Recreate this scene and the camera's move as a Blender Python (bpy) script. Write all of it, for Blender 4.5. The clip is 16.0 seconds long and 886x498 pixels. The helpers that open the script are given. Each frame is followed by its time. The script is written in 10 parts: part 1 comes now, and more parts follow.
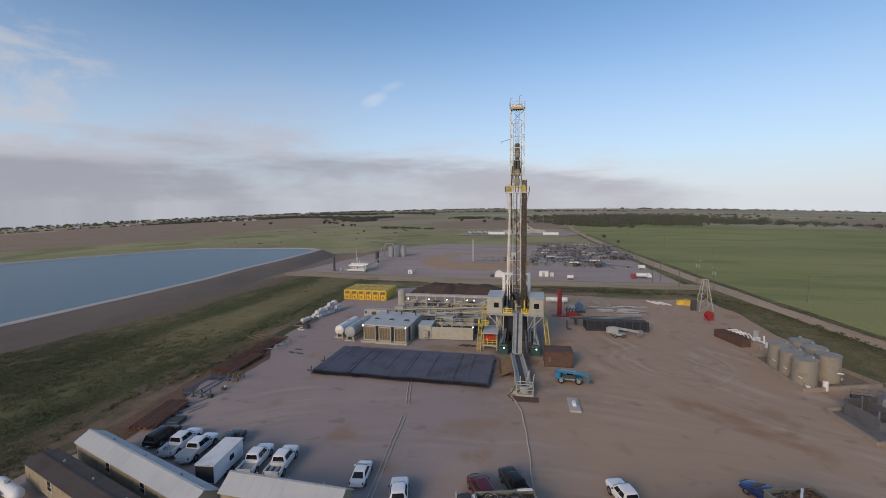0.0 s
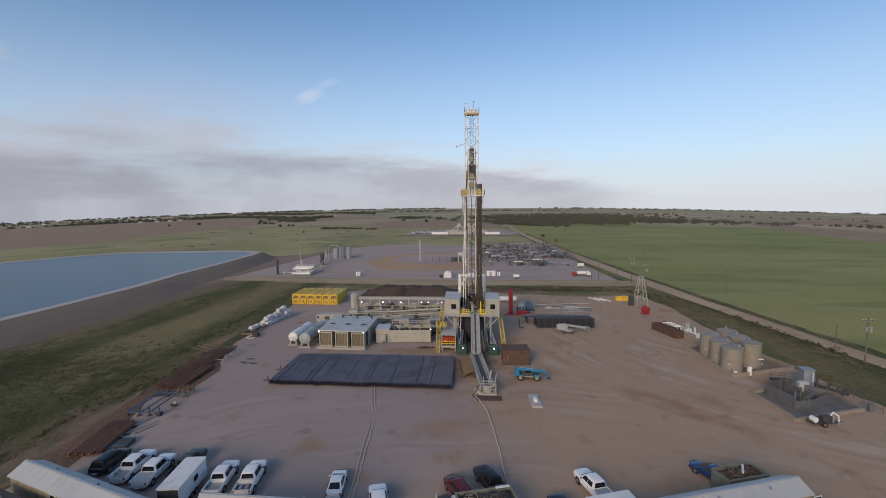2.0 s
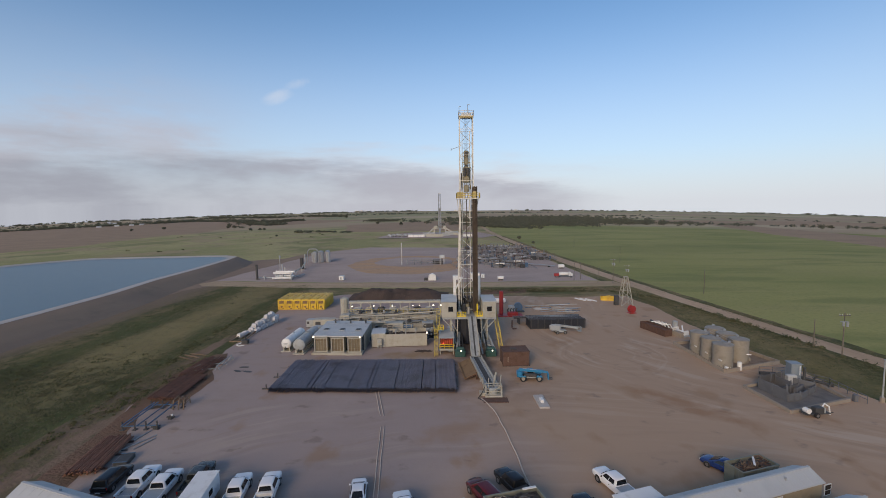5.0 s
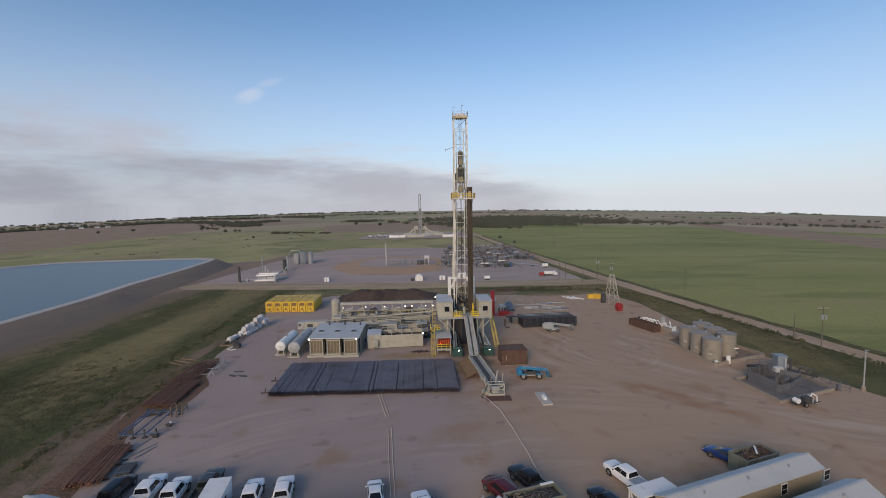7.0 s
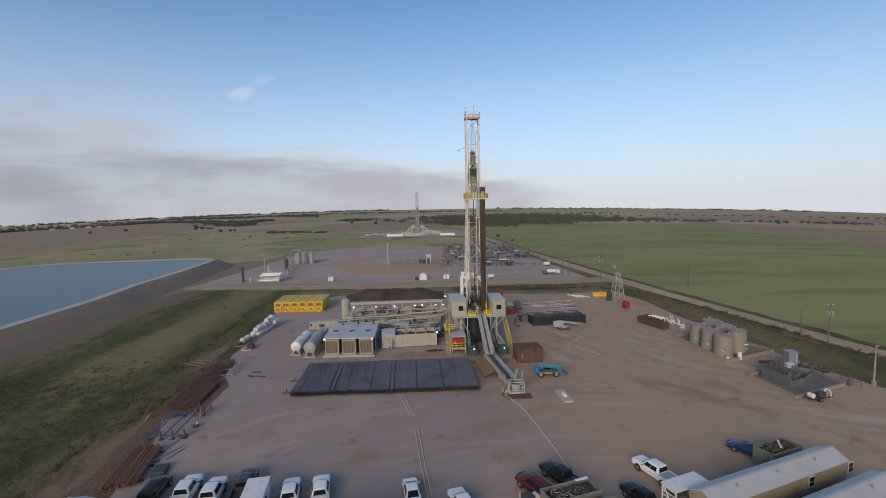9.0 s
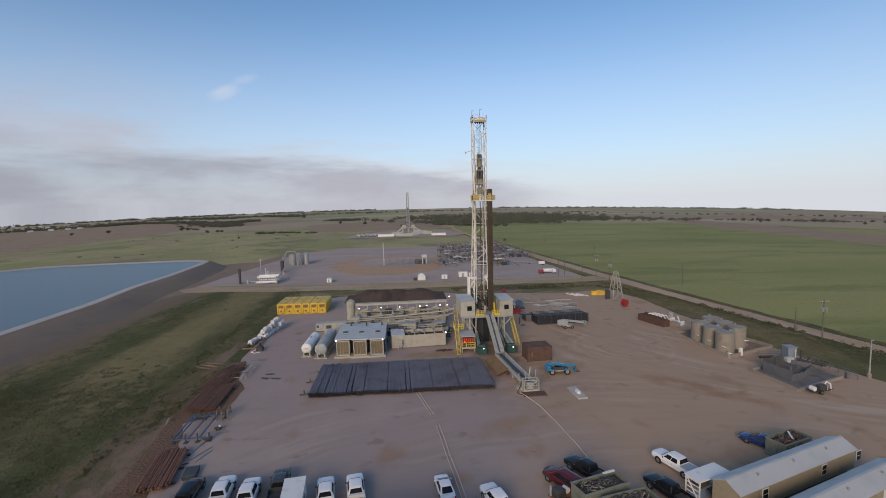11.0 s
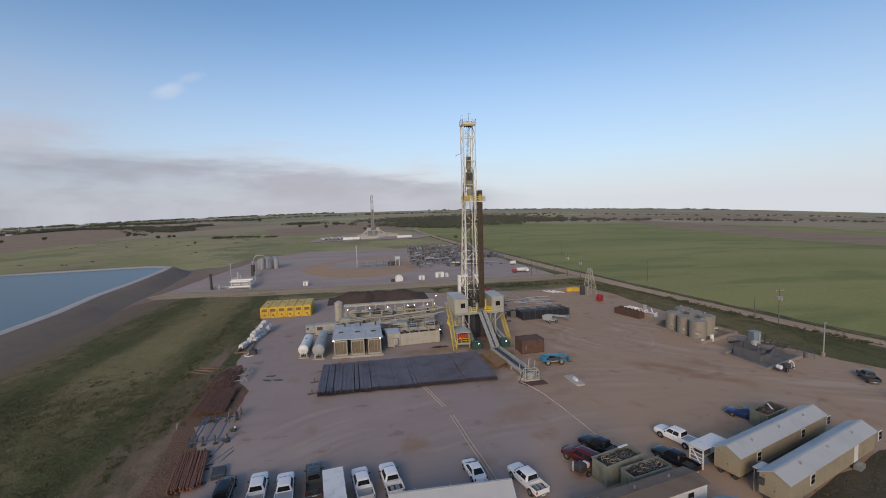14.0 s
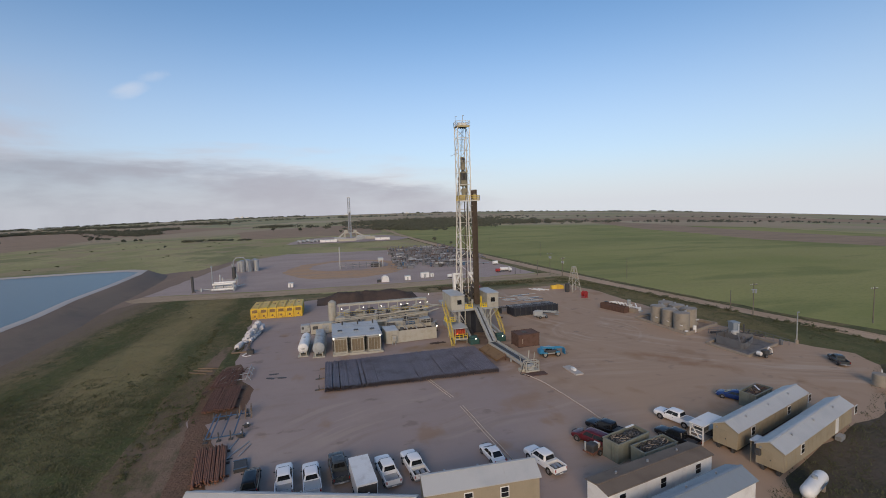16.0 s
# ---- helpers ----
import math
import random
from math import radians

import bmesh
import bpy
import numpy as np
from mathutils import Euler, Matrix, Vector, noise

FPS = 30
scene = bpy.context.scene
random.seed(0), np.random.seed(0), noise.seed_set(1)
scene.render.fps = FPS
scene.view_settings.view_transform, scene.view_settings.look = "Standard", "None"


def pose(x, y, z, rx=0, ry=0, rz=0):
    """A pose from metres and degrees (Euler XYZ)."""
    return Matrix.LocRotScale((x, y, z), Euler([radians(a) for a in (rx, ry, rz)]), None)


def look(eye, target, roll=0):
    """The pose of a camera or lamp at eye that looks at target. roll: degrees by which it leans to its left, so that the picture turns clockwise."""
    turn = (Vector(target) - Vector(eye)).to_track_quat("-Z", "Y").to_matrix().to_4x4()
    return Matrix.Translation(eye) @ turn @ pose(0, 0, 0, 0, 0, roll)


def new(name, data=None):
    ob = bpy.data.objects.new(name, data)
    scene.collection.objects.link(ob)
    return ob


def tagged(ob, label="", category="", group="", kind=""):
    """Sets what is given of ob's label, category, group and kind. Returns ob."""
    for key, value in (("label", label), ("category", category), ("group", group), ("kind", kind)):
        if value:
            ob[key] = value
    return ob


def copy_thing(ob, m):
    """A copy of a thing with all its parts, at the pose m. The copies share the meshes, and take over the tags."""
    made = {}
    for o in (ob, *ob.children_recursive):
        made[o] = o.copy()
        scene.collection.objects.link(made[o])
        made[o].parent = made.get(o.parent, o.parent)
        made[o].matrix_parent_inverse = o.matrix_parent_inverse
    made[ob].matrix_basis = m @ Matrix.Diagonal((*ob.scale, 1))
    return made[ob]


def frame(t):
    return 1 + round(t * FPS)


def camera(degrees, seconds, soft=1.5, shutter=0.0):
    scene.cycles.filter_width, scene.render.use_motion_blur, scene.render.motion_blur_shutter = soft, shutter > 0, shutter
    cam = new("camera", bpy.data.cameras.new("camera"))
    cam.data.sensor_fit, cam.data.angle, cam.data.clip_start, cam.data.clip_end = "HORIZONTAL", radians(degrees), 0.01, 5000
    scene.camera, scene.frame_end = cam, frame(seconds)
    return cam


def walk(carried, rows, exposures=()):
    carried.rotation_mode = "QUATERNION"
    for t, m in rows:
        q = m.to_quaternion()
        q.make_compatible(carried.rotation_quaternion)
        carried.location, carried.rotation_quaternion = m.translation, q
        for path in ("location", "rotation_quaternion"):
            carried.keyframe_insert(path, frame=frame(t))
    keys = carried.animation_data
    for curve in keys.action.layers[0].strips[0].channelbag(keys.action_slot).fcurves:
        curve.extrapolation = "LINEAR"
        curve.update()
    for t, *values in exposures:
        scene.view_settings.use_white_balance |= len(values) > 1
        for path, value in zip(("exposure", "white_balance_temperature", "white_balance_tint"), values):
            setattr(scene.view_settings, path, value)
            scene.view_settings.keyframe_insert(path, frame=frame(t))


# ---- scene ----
cam = camera(90.3, 16.0, soft=0.9)
walk(cam, [
    (0, look((2.851, -105.877, 31.192), (0.904, -96.111, 30.275), -0.472)),
    (0.5, look((1.903, -106.129, 31.447), (0.237, -96.313, 30.508), -0.378)),
    (1, look((0.972, -106.481, 31.775), (-0.295, -96.606, 30.836), -0.348)),
    (1.5, look((0.047, -106.829, 31.993), (-0.860, -96.915, 31.048), -0.396)),
    (2, look((-0.880, -107.079, 32.076), (-1.489, -97.142, 31.137), -0.449)),
    (2.5, look((-1.746, -107.226, 32.167), (-2.143, -97.277, 31.233), -0.480)),
    (3, look((-2.575, -107.288, 32.256), (-2.807, -97.334, 31.330), -0.535)),
    (3.5, look((-3.480, -107.223, 32.238), (-3.554, -97.264, 31.344), -0.590)),
    (4, look((-4.477, -106.999, 32.085), (-4.507, -97.038, 31.203), -0.608)),
    (6.5, look((-9.513, -107.270, 32.381), (-9.167, -97.317, 31.478), -0.835)),
    (7, look((-10.674, -107.237, 32.245), (-10.139, -97.291, 31.356), -0.896)),
    (7.5, look((-11.803, -107.224, 32.238), (-11.170, -97.285, 31.334), -0.934)),
    (8, look((-12.932, -107.279, 32.332), (-12.251, -97.344, 31.416), -0.980)),
    (8.5, look((-14.119, -107.442, 32.501), (-13.411, -97.510, 31.571), -1.046)),
    (9, look((-15.323, -107.698, 32.723), (-14.648, -97.764, 31.794), -1.128)),
    (11.5, look((-21.815, -109.035, 33.508), (-20.707, -99.142, 32.557), -1.442)),
    (12, look((-23.192, -109.401, 33.575), (-21.927, -99.525, 32.643), -1.519)),
    (12.5, look((-24.611, -109.738, 33.505), (-23.175, -99.886, 32.569), -1.576)),
    (13, look((-26.042, -109.993, 33.322), (-24.390, -100.175, 32.388), -1.630)),
    (13.5, look((-27.515, -110.265, 33.184), (-25.665, -100.482, 32.256), -1.684)),
    (14, look((-29.085, -110.751, 33.213), (-27.198, -100.973, 32.297), -1.741)),
    (14.5, look((-30.726, -111.329, 33.277), (-28.872, -101.543, 32.380), -1.791)),
    (15, look((-32.307, -111.680, 33.170), (-30.303, -101.924, 32.273), -1.837)),
    (15.5, look((-33.794, -111.813, 32.865), (-31.514, -102.117, 31.969), -1.879)),
    (16, look((-35.262, -111.947, 32.443), (-32.783, -102.298, 31.571), -1.888)),
], exposures=((0.0, -0.1, 7000, 12), (16.0, -0.1, 7000, 12)))

# world: clear evening sky with a low bank of cloud
SUN_ELEVATION, SUN_AZIMUTH = radians(22), radians(203)
world = bpy.data.worlds.new("world")
scene.world = world
world.use_nodes = True
wn, wl = world.node_tree.nodes, world.node_tree.links
wn.clear()


def wnode(kind, **values):
    n = wn.new(kind)
    for k, v in values.items():
        n.inputs[k].default_value = v
    return n


def wmath(op, a, b=0.0, c=0.0, clamp=False):
    n = wn.new("ShaderNodeMath")
    n.operation, n.use_clamp = op, clamp
    for i, v in enumerate((a, b, c)):
        if isinstance(v, (int, float)):
            n.inputs[i].default_value = v
        else:
            wl.new(v, n.inputs[i])
    return n.outputs[0]


def wmix(fac, a, b):
    n = wn.new("ShaderNodeMix")
    n.data_type = "RGBA"
    for key, v in ((0, fac), (6, a), (7, b)):
        if isinstance(v, (int, float, tuple)):
            n.inputs[key].default_value = v
        else:
            wl.new(v, n.inputs[key])
    return n.outputs[2]


def wramp(v, lo, hi):
    n = wn.new("ShaderNodeMapRange")
    n.interpolation_type = "SMOOTHSTEP"
    wl.new(v, n.inputs[0])
    n.inputs[1].default_value, n.inputs[2].default_value = lo, hi
    return n.outputs[0]


tc = wn.new("ShaderNodeTexCoord")
sep = wn.new("ShaderNodeSeparateXYZ")
wl.new(tc.outputs["Generated"], sep.inputs[0])
dx, dy, dz = sep.outputs
up_z = wmath("MAXIMUM", dz, 0.012)
comb = wn.new("ShaderNodeCombineXYZ")
for i, v in enumerate((dx, dy, up_z)):
    wl.new(v, comb.inputs[i])
sky = wn.new("ShaderNodeTexSky")
sky.sky_type, sky.sun_disc = "NISHITA", False
sky.sun_elevation, sky.sun_rotation = SUN_ELEVATION, SUN_AZIMUTH
sky.altitude, sky.air_density, sky.dust_density, sky.ozone_density = 300, 1.0, 0.7, 3.0
wl.new(comb.outputs[0], sky.inputs[0])
elev = wmath("ARCSINE", up_z)
azim = wmath("ARCTAN2", dx, dy)
# bank of stratus low over the land in the west and north
low = wnode("ShaderNodeTexNoise", Scale=2.6, Detail=6.0, Roughness=0.55)
cv = wn.new("ShaderNodeCombineXYZ")
wl.new(wmath("MULTIPLY", azim, 1.0), cv.inputs[0])
wl.new(wmath("MULTIPLY", elev, 6.0), cv.inputs[1])
wl.new(cv.outputs[0], low.inputs["Vector"])
ragged = wmath("MULTIPLY", wmath("SUBTRACT", low.outputs[0], 0.5), 0.22)
edge = wmath("ADD", ragged, elev)
taper = wmath("MULTIPLY", wramp(azim, 0.40, -0.10), 0.050)
bank_top = wmath("ADD", taper, 0.062)
bank = wmath("MULTIPLY", wramp(wmath("SUBTRACT", bank_top, edge), -0.035, 0.045), wramp(wmath("ADD", azim, wmath("MULTIPLY", ragged, 2.0)), 0.40, 0.14))
bank = wmath("MULTIPLY", bank, wmath("ADD", wmath("MULTIPLY", wramp(elev, 0.004, 0.05), 0.15), 0.8))
# softer, higher cloud further west, and thin wisps
puff = wnode("ShaderNodeTexNoise", Scale=2.2, Detail=7.0, Roughness=0.58)
cv3 = wn.new("ShaderNodeCombineXYZ")
wl.new(wmath("MULTIPLY", azim, 1.3), cv3.inputs[0])
wl.new(wmath("MULTIPLY", elev, 4.2), cv3.inputs[1])
cv3.inputs[2].default_value = 3.7
wl.new(cv3.outputs[0], puff.inputs["Vector"])
puffs = wmath("MULTIPLY", wramp(puff.outputs[0], 0.43, 0.64), wmath("MULTIPLY", wramp(azim, -0.30, -0.75), wramp(elev, 0.32, 0.12)))
wisp = wnode("ShaderNodeTexNoise", Scale=3.2, Detail=9.0, Roughness=0.62, Distortion=0.5)
cv2 = wn.new("ShaderNodeCombineXYZ")
wl.new(wmath("MULTIPLY", azim, 1.8), cv2.inputs[0])
wl.new(wmath("MULTIPLY", elev, 4.0), cv2.inputs[1])
cv2.inputs[2].default_value = 9.2
wl.new(cv2.outputs[0], wisp.inputs["Vector"])
wisps = wmath("MULTIPLY", wramp(wisp.outputs[0], 0.45, 0.64), wramp(azim, -0.68, -0.95))
# two small white clouds by themselves, and one broad soft puff above the bank
def blob(a0, e0, wide, high, slant, lo, hi):
    da = wmath("SUBTRACT", azim, a0)
    de = wmath("SUBTRACT", wmath("SUBTRACT", elev, e0), wmath("MULTIPLY", da, slant))
    da, de = wmath("DIVIDE", da, wide), wmath("DIVIDE", de, high)
    r2 = wmath("ADD", wmath("MULTIPLY", da, da), wmath("MULTIPLY", de, de))
    return wramp(wmath("ADD", r2, wmath("MULTIPLY", wisp.outputs[0], 3.2)), hi, lo)


lone = wmath("MAXIMUM", blob(-0.345, 0.232, 0.044, 0.018, 0.35, 1.1, 2.3), wmath("MULTIPLY", blob(-0.300, 0.262, 0.040, 0.016, 0.30, 1.0, 2.2), 0.8))
big_puff = blob(-0.57, 0.138, 0.13, 0.050, -0.10, 1.1, 3.1)
haze = wmath("MULTIPLY", wramp(elev, 0.44, 0.0), 0.66)
SKY_LEVEL = 0.157
sky_col = wn.new("ShaderNodeVectorMath")
sky_col.operation = "SCALE"
wl.new(sky.outputs[0], sky_col.inputs[0])
sky_col.inputs["Scale"].default_value = SKY_LEVEL
deep = wn.new("ShaderNodeVectorMath")
deep.operation = "MULTIPLY"
wl.new(sky_col.outputs[0], deep.inputs[0])
deep.inputs[1].default_value = (0.81, 0.99, 1.08)
tinted = wmix(haze, deep.outputs[0], (0.625, 0.70, 0.865, 1))
tinted = wmix(wmath("MULTIPLY", wramp(elev, 0.13, 0.0), 0.65), tinted, (0.69, 0.735, 0.86, 1))
with_wisps = wmix(wmath("MULTIPLY", wisps, 0.62), tinted, (0.58, 0.61, 0.69, 1))
with_wisps = wmix(wmath("MULTIPLY", lone, 0.34), with_wisps, (0.86, 0.87, 0.92, 1))
with_puffs = wmix(wmath("MULTIPLY", puffs, 0.72), with_wisps, (0.48, 0.495, 0.59, 1))
with_puffs = wmix(wmath("MULTIPLY", big_puff, 0.60), with_puffs, (0.53, 0.50, 0.56, 1))
bank_col = wmix(wramp(wmath("SUBTRACT", bank_top, edge), 0.035, 0.0), (0.435, 0.45, 0.545, 1), (0.665, 0.645, 0.71, 1))
bank_col = wmix(wmath("MULTIPLY", wramp(azim, -0.05, -0.60), 0.75), bank_col, (0.31, 0.35, 0.435, 1))
bank = wmath("MULTIPLY", bank, wmath("ADD", wmath("MULTIPLY", wramp(puff.outputs[0], 0.30, 0.60), 0.5), 0.5))
final = wmix(wmath("MULTIPLY", bank, 0.92), with_puffs, bank_col)
bg = wn.new("ShaderNodeBackground")
wl.new(final, bg.inputs[0])
bg.inputs[1].default_value = 1.0
wo = wn.new("ShaderNodeOutputWorld")
wl.new(bg.outputs[0], wo.inputs[0])

sun_data = bpy.data.lights.new("sun", "SUN")
sun_data.energy, sun_data.angle, sun_data.color = 2.15, radians(24), (1.0, 0.76, 0.53)
sun = new("sun", sun_data)
sun.matrix_world = look((-78, -184, 81), (0, 0, 0))


# ---- building helpers ----
class Shape:
    """Collects the faces of one mesh."""

    def __init__(self):
        self.v, self.f = [], []

    def add(self, verts, faces):
        n = len(self.v)
        self.v += [tuple(p) for p in verts]
        self.f += [tuple(i + n for i in q) for q in faces]
        return self

    def box(self, x0, x1, y0, y1, z0, z1):
        return self.add([(x, y, z) for z in (z0, z1) for x, y in ((x0, y0), (x1, y0), (x1, y1), (x0, y1))],
                        [(3, 2, 1, 0), (4, 5, 6, 7), (0, 1, 5, 4), (1, 2, 6, 5), (2, 3, 7, 6), (3, 0, 4, 7)])

    def soft_box(self, x0, x1, y0, y1, z0, z1, c):
        """A box with its upright and top edges cut off by c."""
        ring = lambda i, z: [(x0 + c + i, y0 + i, z), (x1 - c - i, y0 + i, z), (x1 - i, y0 + c + i, z), (x1 - i, y1 - c - i, z),
                             (x1 - c - i, y1 - i, z), (x0 + c + i, y1 - i, z), (x0 + i, y1 - c - i, z), (x0 + i, y0 + c + i, z)]
        return self.loft([ring(0, z0), ring(0, z1 - c), ring(c, z1)])

    def loft(self, rings, caps=True):
        n, k = len(rings[0]), len(rings)
        verts = [p for r in rings for p in r]
        faces = [(a * n + b, a * n + (b + 1) % n, (a + 1) * n + (b + 1) % n, (a + 1) * n + b) for a in range(k - 1) for b in range(n)]
        if caps:
            faces += [tuple(range(n))[::-1], tuple(range((k - 1) * n, k * n))]
        return self.add(verts, faces)

    def tube(self, p, q, r, n=8, r2=None, caps=True):
        p, q = Vector(p), Vector(q)
        d = (q - p).normalized()
        a = d.orthogonal().normalized()
        b = d.cross(a)
        ring = lambda c, rr: [tuple(c + rr * (math.cos(2 * math.pi * i / n) * a + math.sin(2 * math.pi * i / n) * b)) for i in range(n)]
        return self.loft([ring(p, r), ring(q, r if r2 is None else r2)], caps)

    def pipe(self, pts, r, n=6):
        """One continuous bent pipe through the points."""
        pts = [Vector(p) for p in pts]
        rings, a = [], None
        for i, p in enumerate(pts):
            d = (pts[min(i + 1, len(pts) - 1)] - pts[max(i - 1, 0)]).normalized()
            a = d.orthogonal().normalized() if a is None else (a - d * a.dot(d)).normalized()
            b = d.cross(a)
            rings.append([tuple(p + r * (math.cos(2 * math.pi * k / n) * a + math.sin(2 * math.pi * k / n) * b)) for k in range(n)])
        return self.loft(rings)

    def beam(self, p, q, w, h=None):
        """A square bar from p to q."""
        p, q, h = Vector(p), Vector(q), h or w
        d = (q - p).normalized()
        s = d.cross(Vector((0, 0, 1)))
        s = s.normalized() if s.length > 1e-4 else Vector((1, 0, 0))
        u = s.cross(d)
        ring = lambda c: [tuple(c + s * a * w / 2 + u * b * h / 2) for a, b in ((-1, -1), (1, -1), (1, 1), (-1, 1))]
        return self.loft([ring(p), ring(q)])

    def prism(self, outline, y0, y1):
        """An outline of (x, z), drawn out from y0 to y1."""
        return self.loft([[(x, y0, z) for x, z in outline], [(x, y1, z) for x, z in outline]])

    def slab(self, outline, z0, z1):
        return self.loft([[(x, y, z0) for x, y in outline], [(x, y, z1) for x, y in outline]])

    def mesh(self, name, sharp=35):
        m = bpy.data.meshes.new(name)
        m.from_pydata(self.v, [], self.f)
        bm = bmesh.new()
        bm.from_mesh(m)
        bmesh.ops.recalc_face_normals(bm, faces=bm.faces)
        bm.to_mesh(m)
        bm.free()
        if sharp:
            m.polygons.foreach_set("use_smooth", [True] * len(m.polygons))
            m.set_sharp_from_angle(angle=radians(sharp))
        return m


def S():
    return Shape()


def part(name, shape, material, parent=None, label="", at=None):
    """One mesh object under a thing or a part."""
    data = shape if isinstance(shape, bpy.types.Mesh) else shape.mesh(name)
    if not data.materials:
        data.materials.append(material)
    ob = new(name, data)
    if parent:
        ob.parent = parent
    if at:
        ob.matrix_basis = at
    return tagged(ob, label)


def thing(name, label, category, m=None, group="", kind=""):
    ob = new(name)
    ob.empty_display_size = 0.3
    if m:
        ob.matrix_basis = m
    return tagged(ob, label, category, group, kind)


def solo(name, shape, material, label, category, m=None, group="", kind=""):
    """A thing that is one mesh."""
    return tagged(part(name, shape, material, None, "", m), label, category, group, kind)


# ---- materials ----
def material(name, colour, rough=0.6, metal=0.0, vary=0.25, scale=0.6, fine=12.0, bump=0.15, other=None, spots=(0.5, 0.75), dirt=0.0, spec=0.5):
    """A surface with blotches of a second colour, fine grain and light relief, in metres."""
    m = bpy.data.materials.new(name)
    m.use_nodes = True
    n, l = m.node_tree.nodes, m.node_tree.links
    p = n["Principled BSDF"]
    tex = n.new("ShaderNodeTexCoord")
    geo = n.new("ShaderNodeNewGeometry")
    a = n.new("ShaderNodeTexNoise")
    a.inputs["Scale"].default_value, a.inputs["Detail"].default_value = scale, 6
    b = n.new("ShaderNodeTexNoise")
    b.inputs["Scale"].default_value, b.inputs["Detail"].default_value = fine, 4
    for t in (a, b):
        l.new(geo.outputs["Position"], t.inputs["Vector"])
    other = other or tuple(c * (1 - vary) for c in colour)
    r = n.new("ShaderNodeMapRange")
    l.new(a.outputs[0], r.inputs[0])
    r.inputs[1].default_value, r.inputs[2].default_value = spots
    mix = n.new("ShaderNodeMix")
    mix.data_type = "RGBA"
    l.new(r.outputs[0], mix.inputs[0])
    mix.inputs[6].default_value, mix.inputs[7].default_value = (*colour, 1), (*other, 1)
    g = n.new("ShaderNodeMapRange")
    l.new(b.outputs[0], g.inputs[0])
    g.inputs[3].default_value, g.inputs[4].default_value = 1 - vary * 0.7, 1 + vary * 0.7
    scl = n.new("ShaderNodeVectorMath")
    scl.operation = "SCALE"
    l.new(mix.outputs[2], scl.inputs[0])
    l.new(g.outputs[0], scl.inputs["Scale"])
    info = n.new("ShaderNodeObjectInfo")
    o = n.new("ShaderNodeMapRange")
    l.new(info.outputs["Random"], o.inputs[0])
    o.inputs[3].default_value, o.inputs[4].default_value = 1 - vary * 0.3, 1 + vary * 0.3
    s2 = n.new("ShaderNodeVectorMath")
    s2.operation = "SCALE"
    l.new(scl.outputs[0], s2.inputs[0])
    l.new(o.outputs[0], s2.inputs["Scale"])
    l.new(s2.outputs[0], p.inputs["Base Color"])
    rr = n.new("ShaderNodeMapRange")
    l.new(a.outputs[0], rr.inputs[0])
    rr.inputs[3].default_value, rr.inputs[4].default_value = max(0.05, rough - 0.1), min(1, rough + 0.12)
    l.new(rr.outputs[0], p.inputs["Roughness"])
    p.inputs["Metallic"].default_value = metal
    p.inputs["Specular IOR Level"].default_value = spec
    if bump:
        bp = n.new("ShaderNodeBump")
        bp.inputs["Strength"].default_value, bp.inputs["Distance"].default_value = bump, 0.05
        l.new(b.outputs[0], bp.inputs["Height"])
        l.new(bp.outputs[0], p.inputs["Normal"])
    return m


M_WHITE = material("white_paint", (0.72, 0.72, 0.70), 0.35, vary=0.12, scale=0.8, other=(0.52, 0.50, 0.46), spots=(0.55, 0.85), bump=0.05)
M_CREAM = material("cream_paint", (0.39, 0.375, 0.318), 0.55, vary=0.18, scale=0.9, other=(0.31, 0.285, 0.225), spots=(0.48, 0.8), bump=0.05)
M_GREYTANK = material("grey_tank_paint", (0.265, 0.24, 0.20), 0.55, vary=0.2, scale=0.9, other=(0.20, 0.175, 0.14), bump=0.05)
M_MAST = material("off_white_mast_paint", (0.68, 0.66, 0.60), 0.5, vary=0.2, scale=0.8, other=(0.40, 0.36, 0.28), spots=(0.5, 0.8), bump=0.05)
M_DRAB = material("drab_greasy_steel", (0.27, 0.24, 0.155), 0.55, vary=0.35, scale=1.6, other=(0.11, 0.10, 0.075), bump=0.1)
M_STEEL = material("galvanised_steel", (0.40, 0.41, 0.42), 0.45, 0.6, vary=0.2, scale=1.2, bump=0.05)
M_GREYPAINT = material("grey_paint", (0.33, 0.35, 0.35), 0.5, vary=0.2, scale=1.0, other=(0.22, 0.22, 0.20), bump=0.05)
M_PALEROOF = material("pale_grey_metal_roof", (0.46, 0.47, 0.465), 0.5, 0.1, vary=0.10, scale=0.25, other=(0.38, 0.40, 0.41), bump=0.04)
M_DARKROOF = material("dark_shingle_roof", (0.085, 0.066, 0.056), 0.85, vary=0.25, scale=0.5, bump=0.3)
M_BROWNROOF = material("brown_shingle_roof", (0.175, 0.135, 0.10), 0.8, vary=0.25, scale=0.5, bump=0.3)
M_BLUEROOF = material("blue_grey_roof", (0.24, 0.28, 0.31), 0.5, 0.1, vary=0.1, scale=0.3, bump=0.04)
M_TANWALL = material("tan_siding", (0.31, 0.265, 0.185), 0.6, vary=0.15, scale=0.5, bump=0.1)
M_YELLOW = material("yellow_paint", (0.68, 0.46, 0.05), 0.42, vary=0.15, scale=0.6, other=(0.52, 0.30, 0.05), bump=0.05)
M_SAFETY = material("safety_yellow", (0.75, 0.55, 0.03), 0.45, vary=0.15, bump=0.0)
M_RED = material("red_paint", (0.33, 0.032, 0.032), 0.45, vary=0.2, bump=0.03)
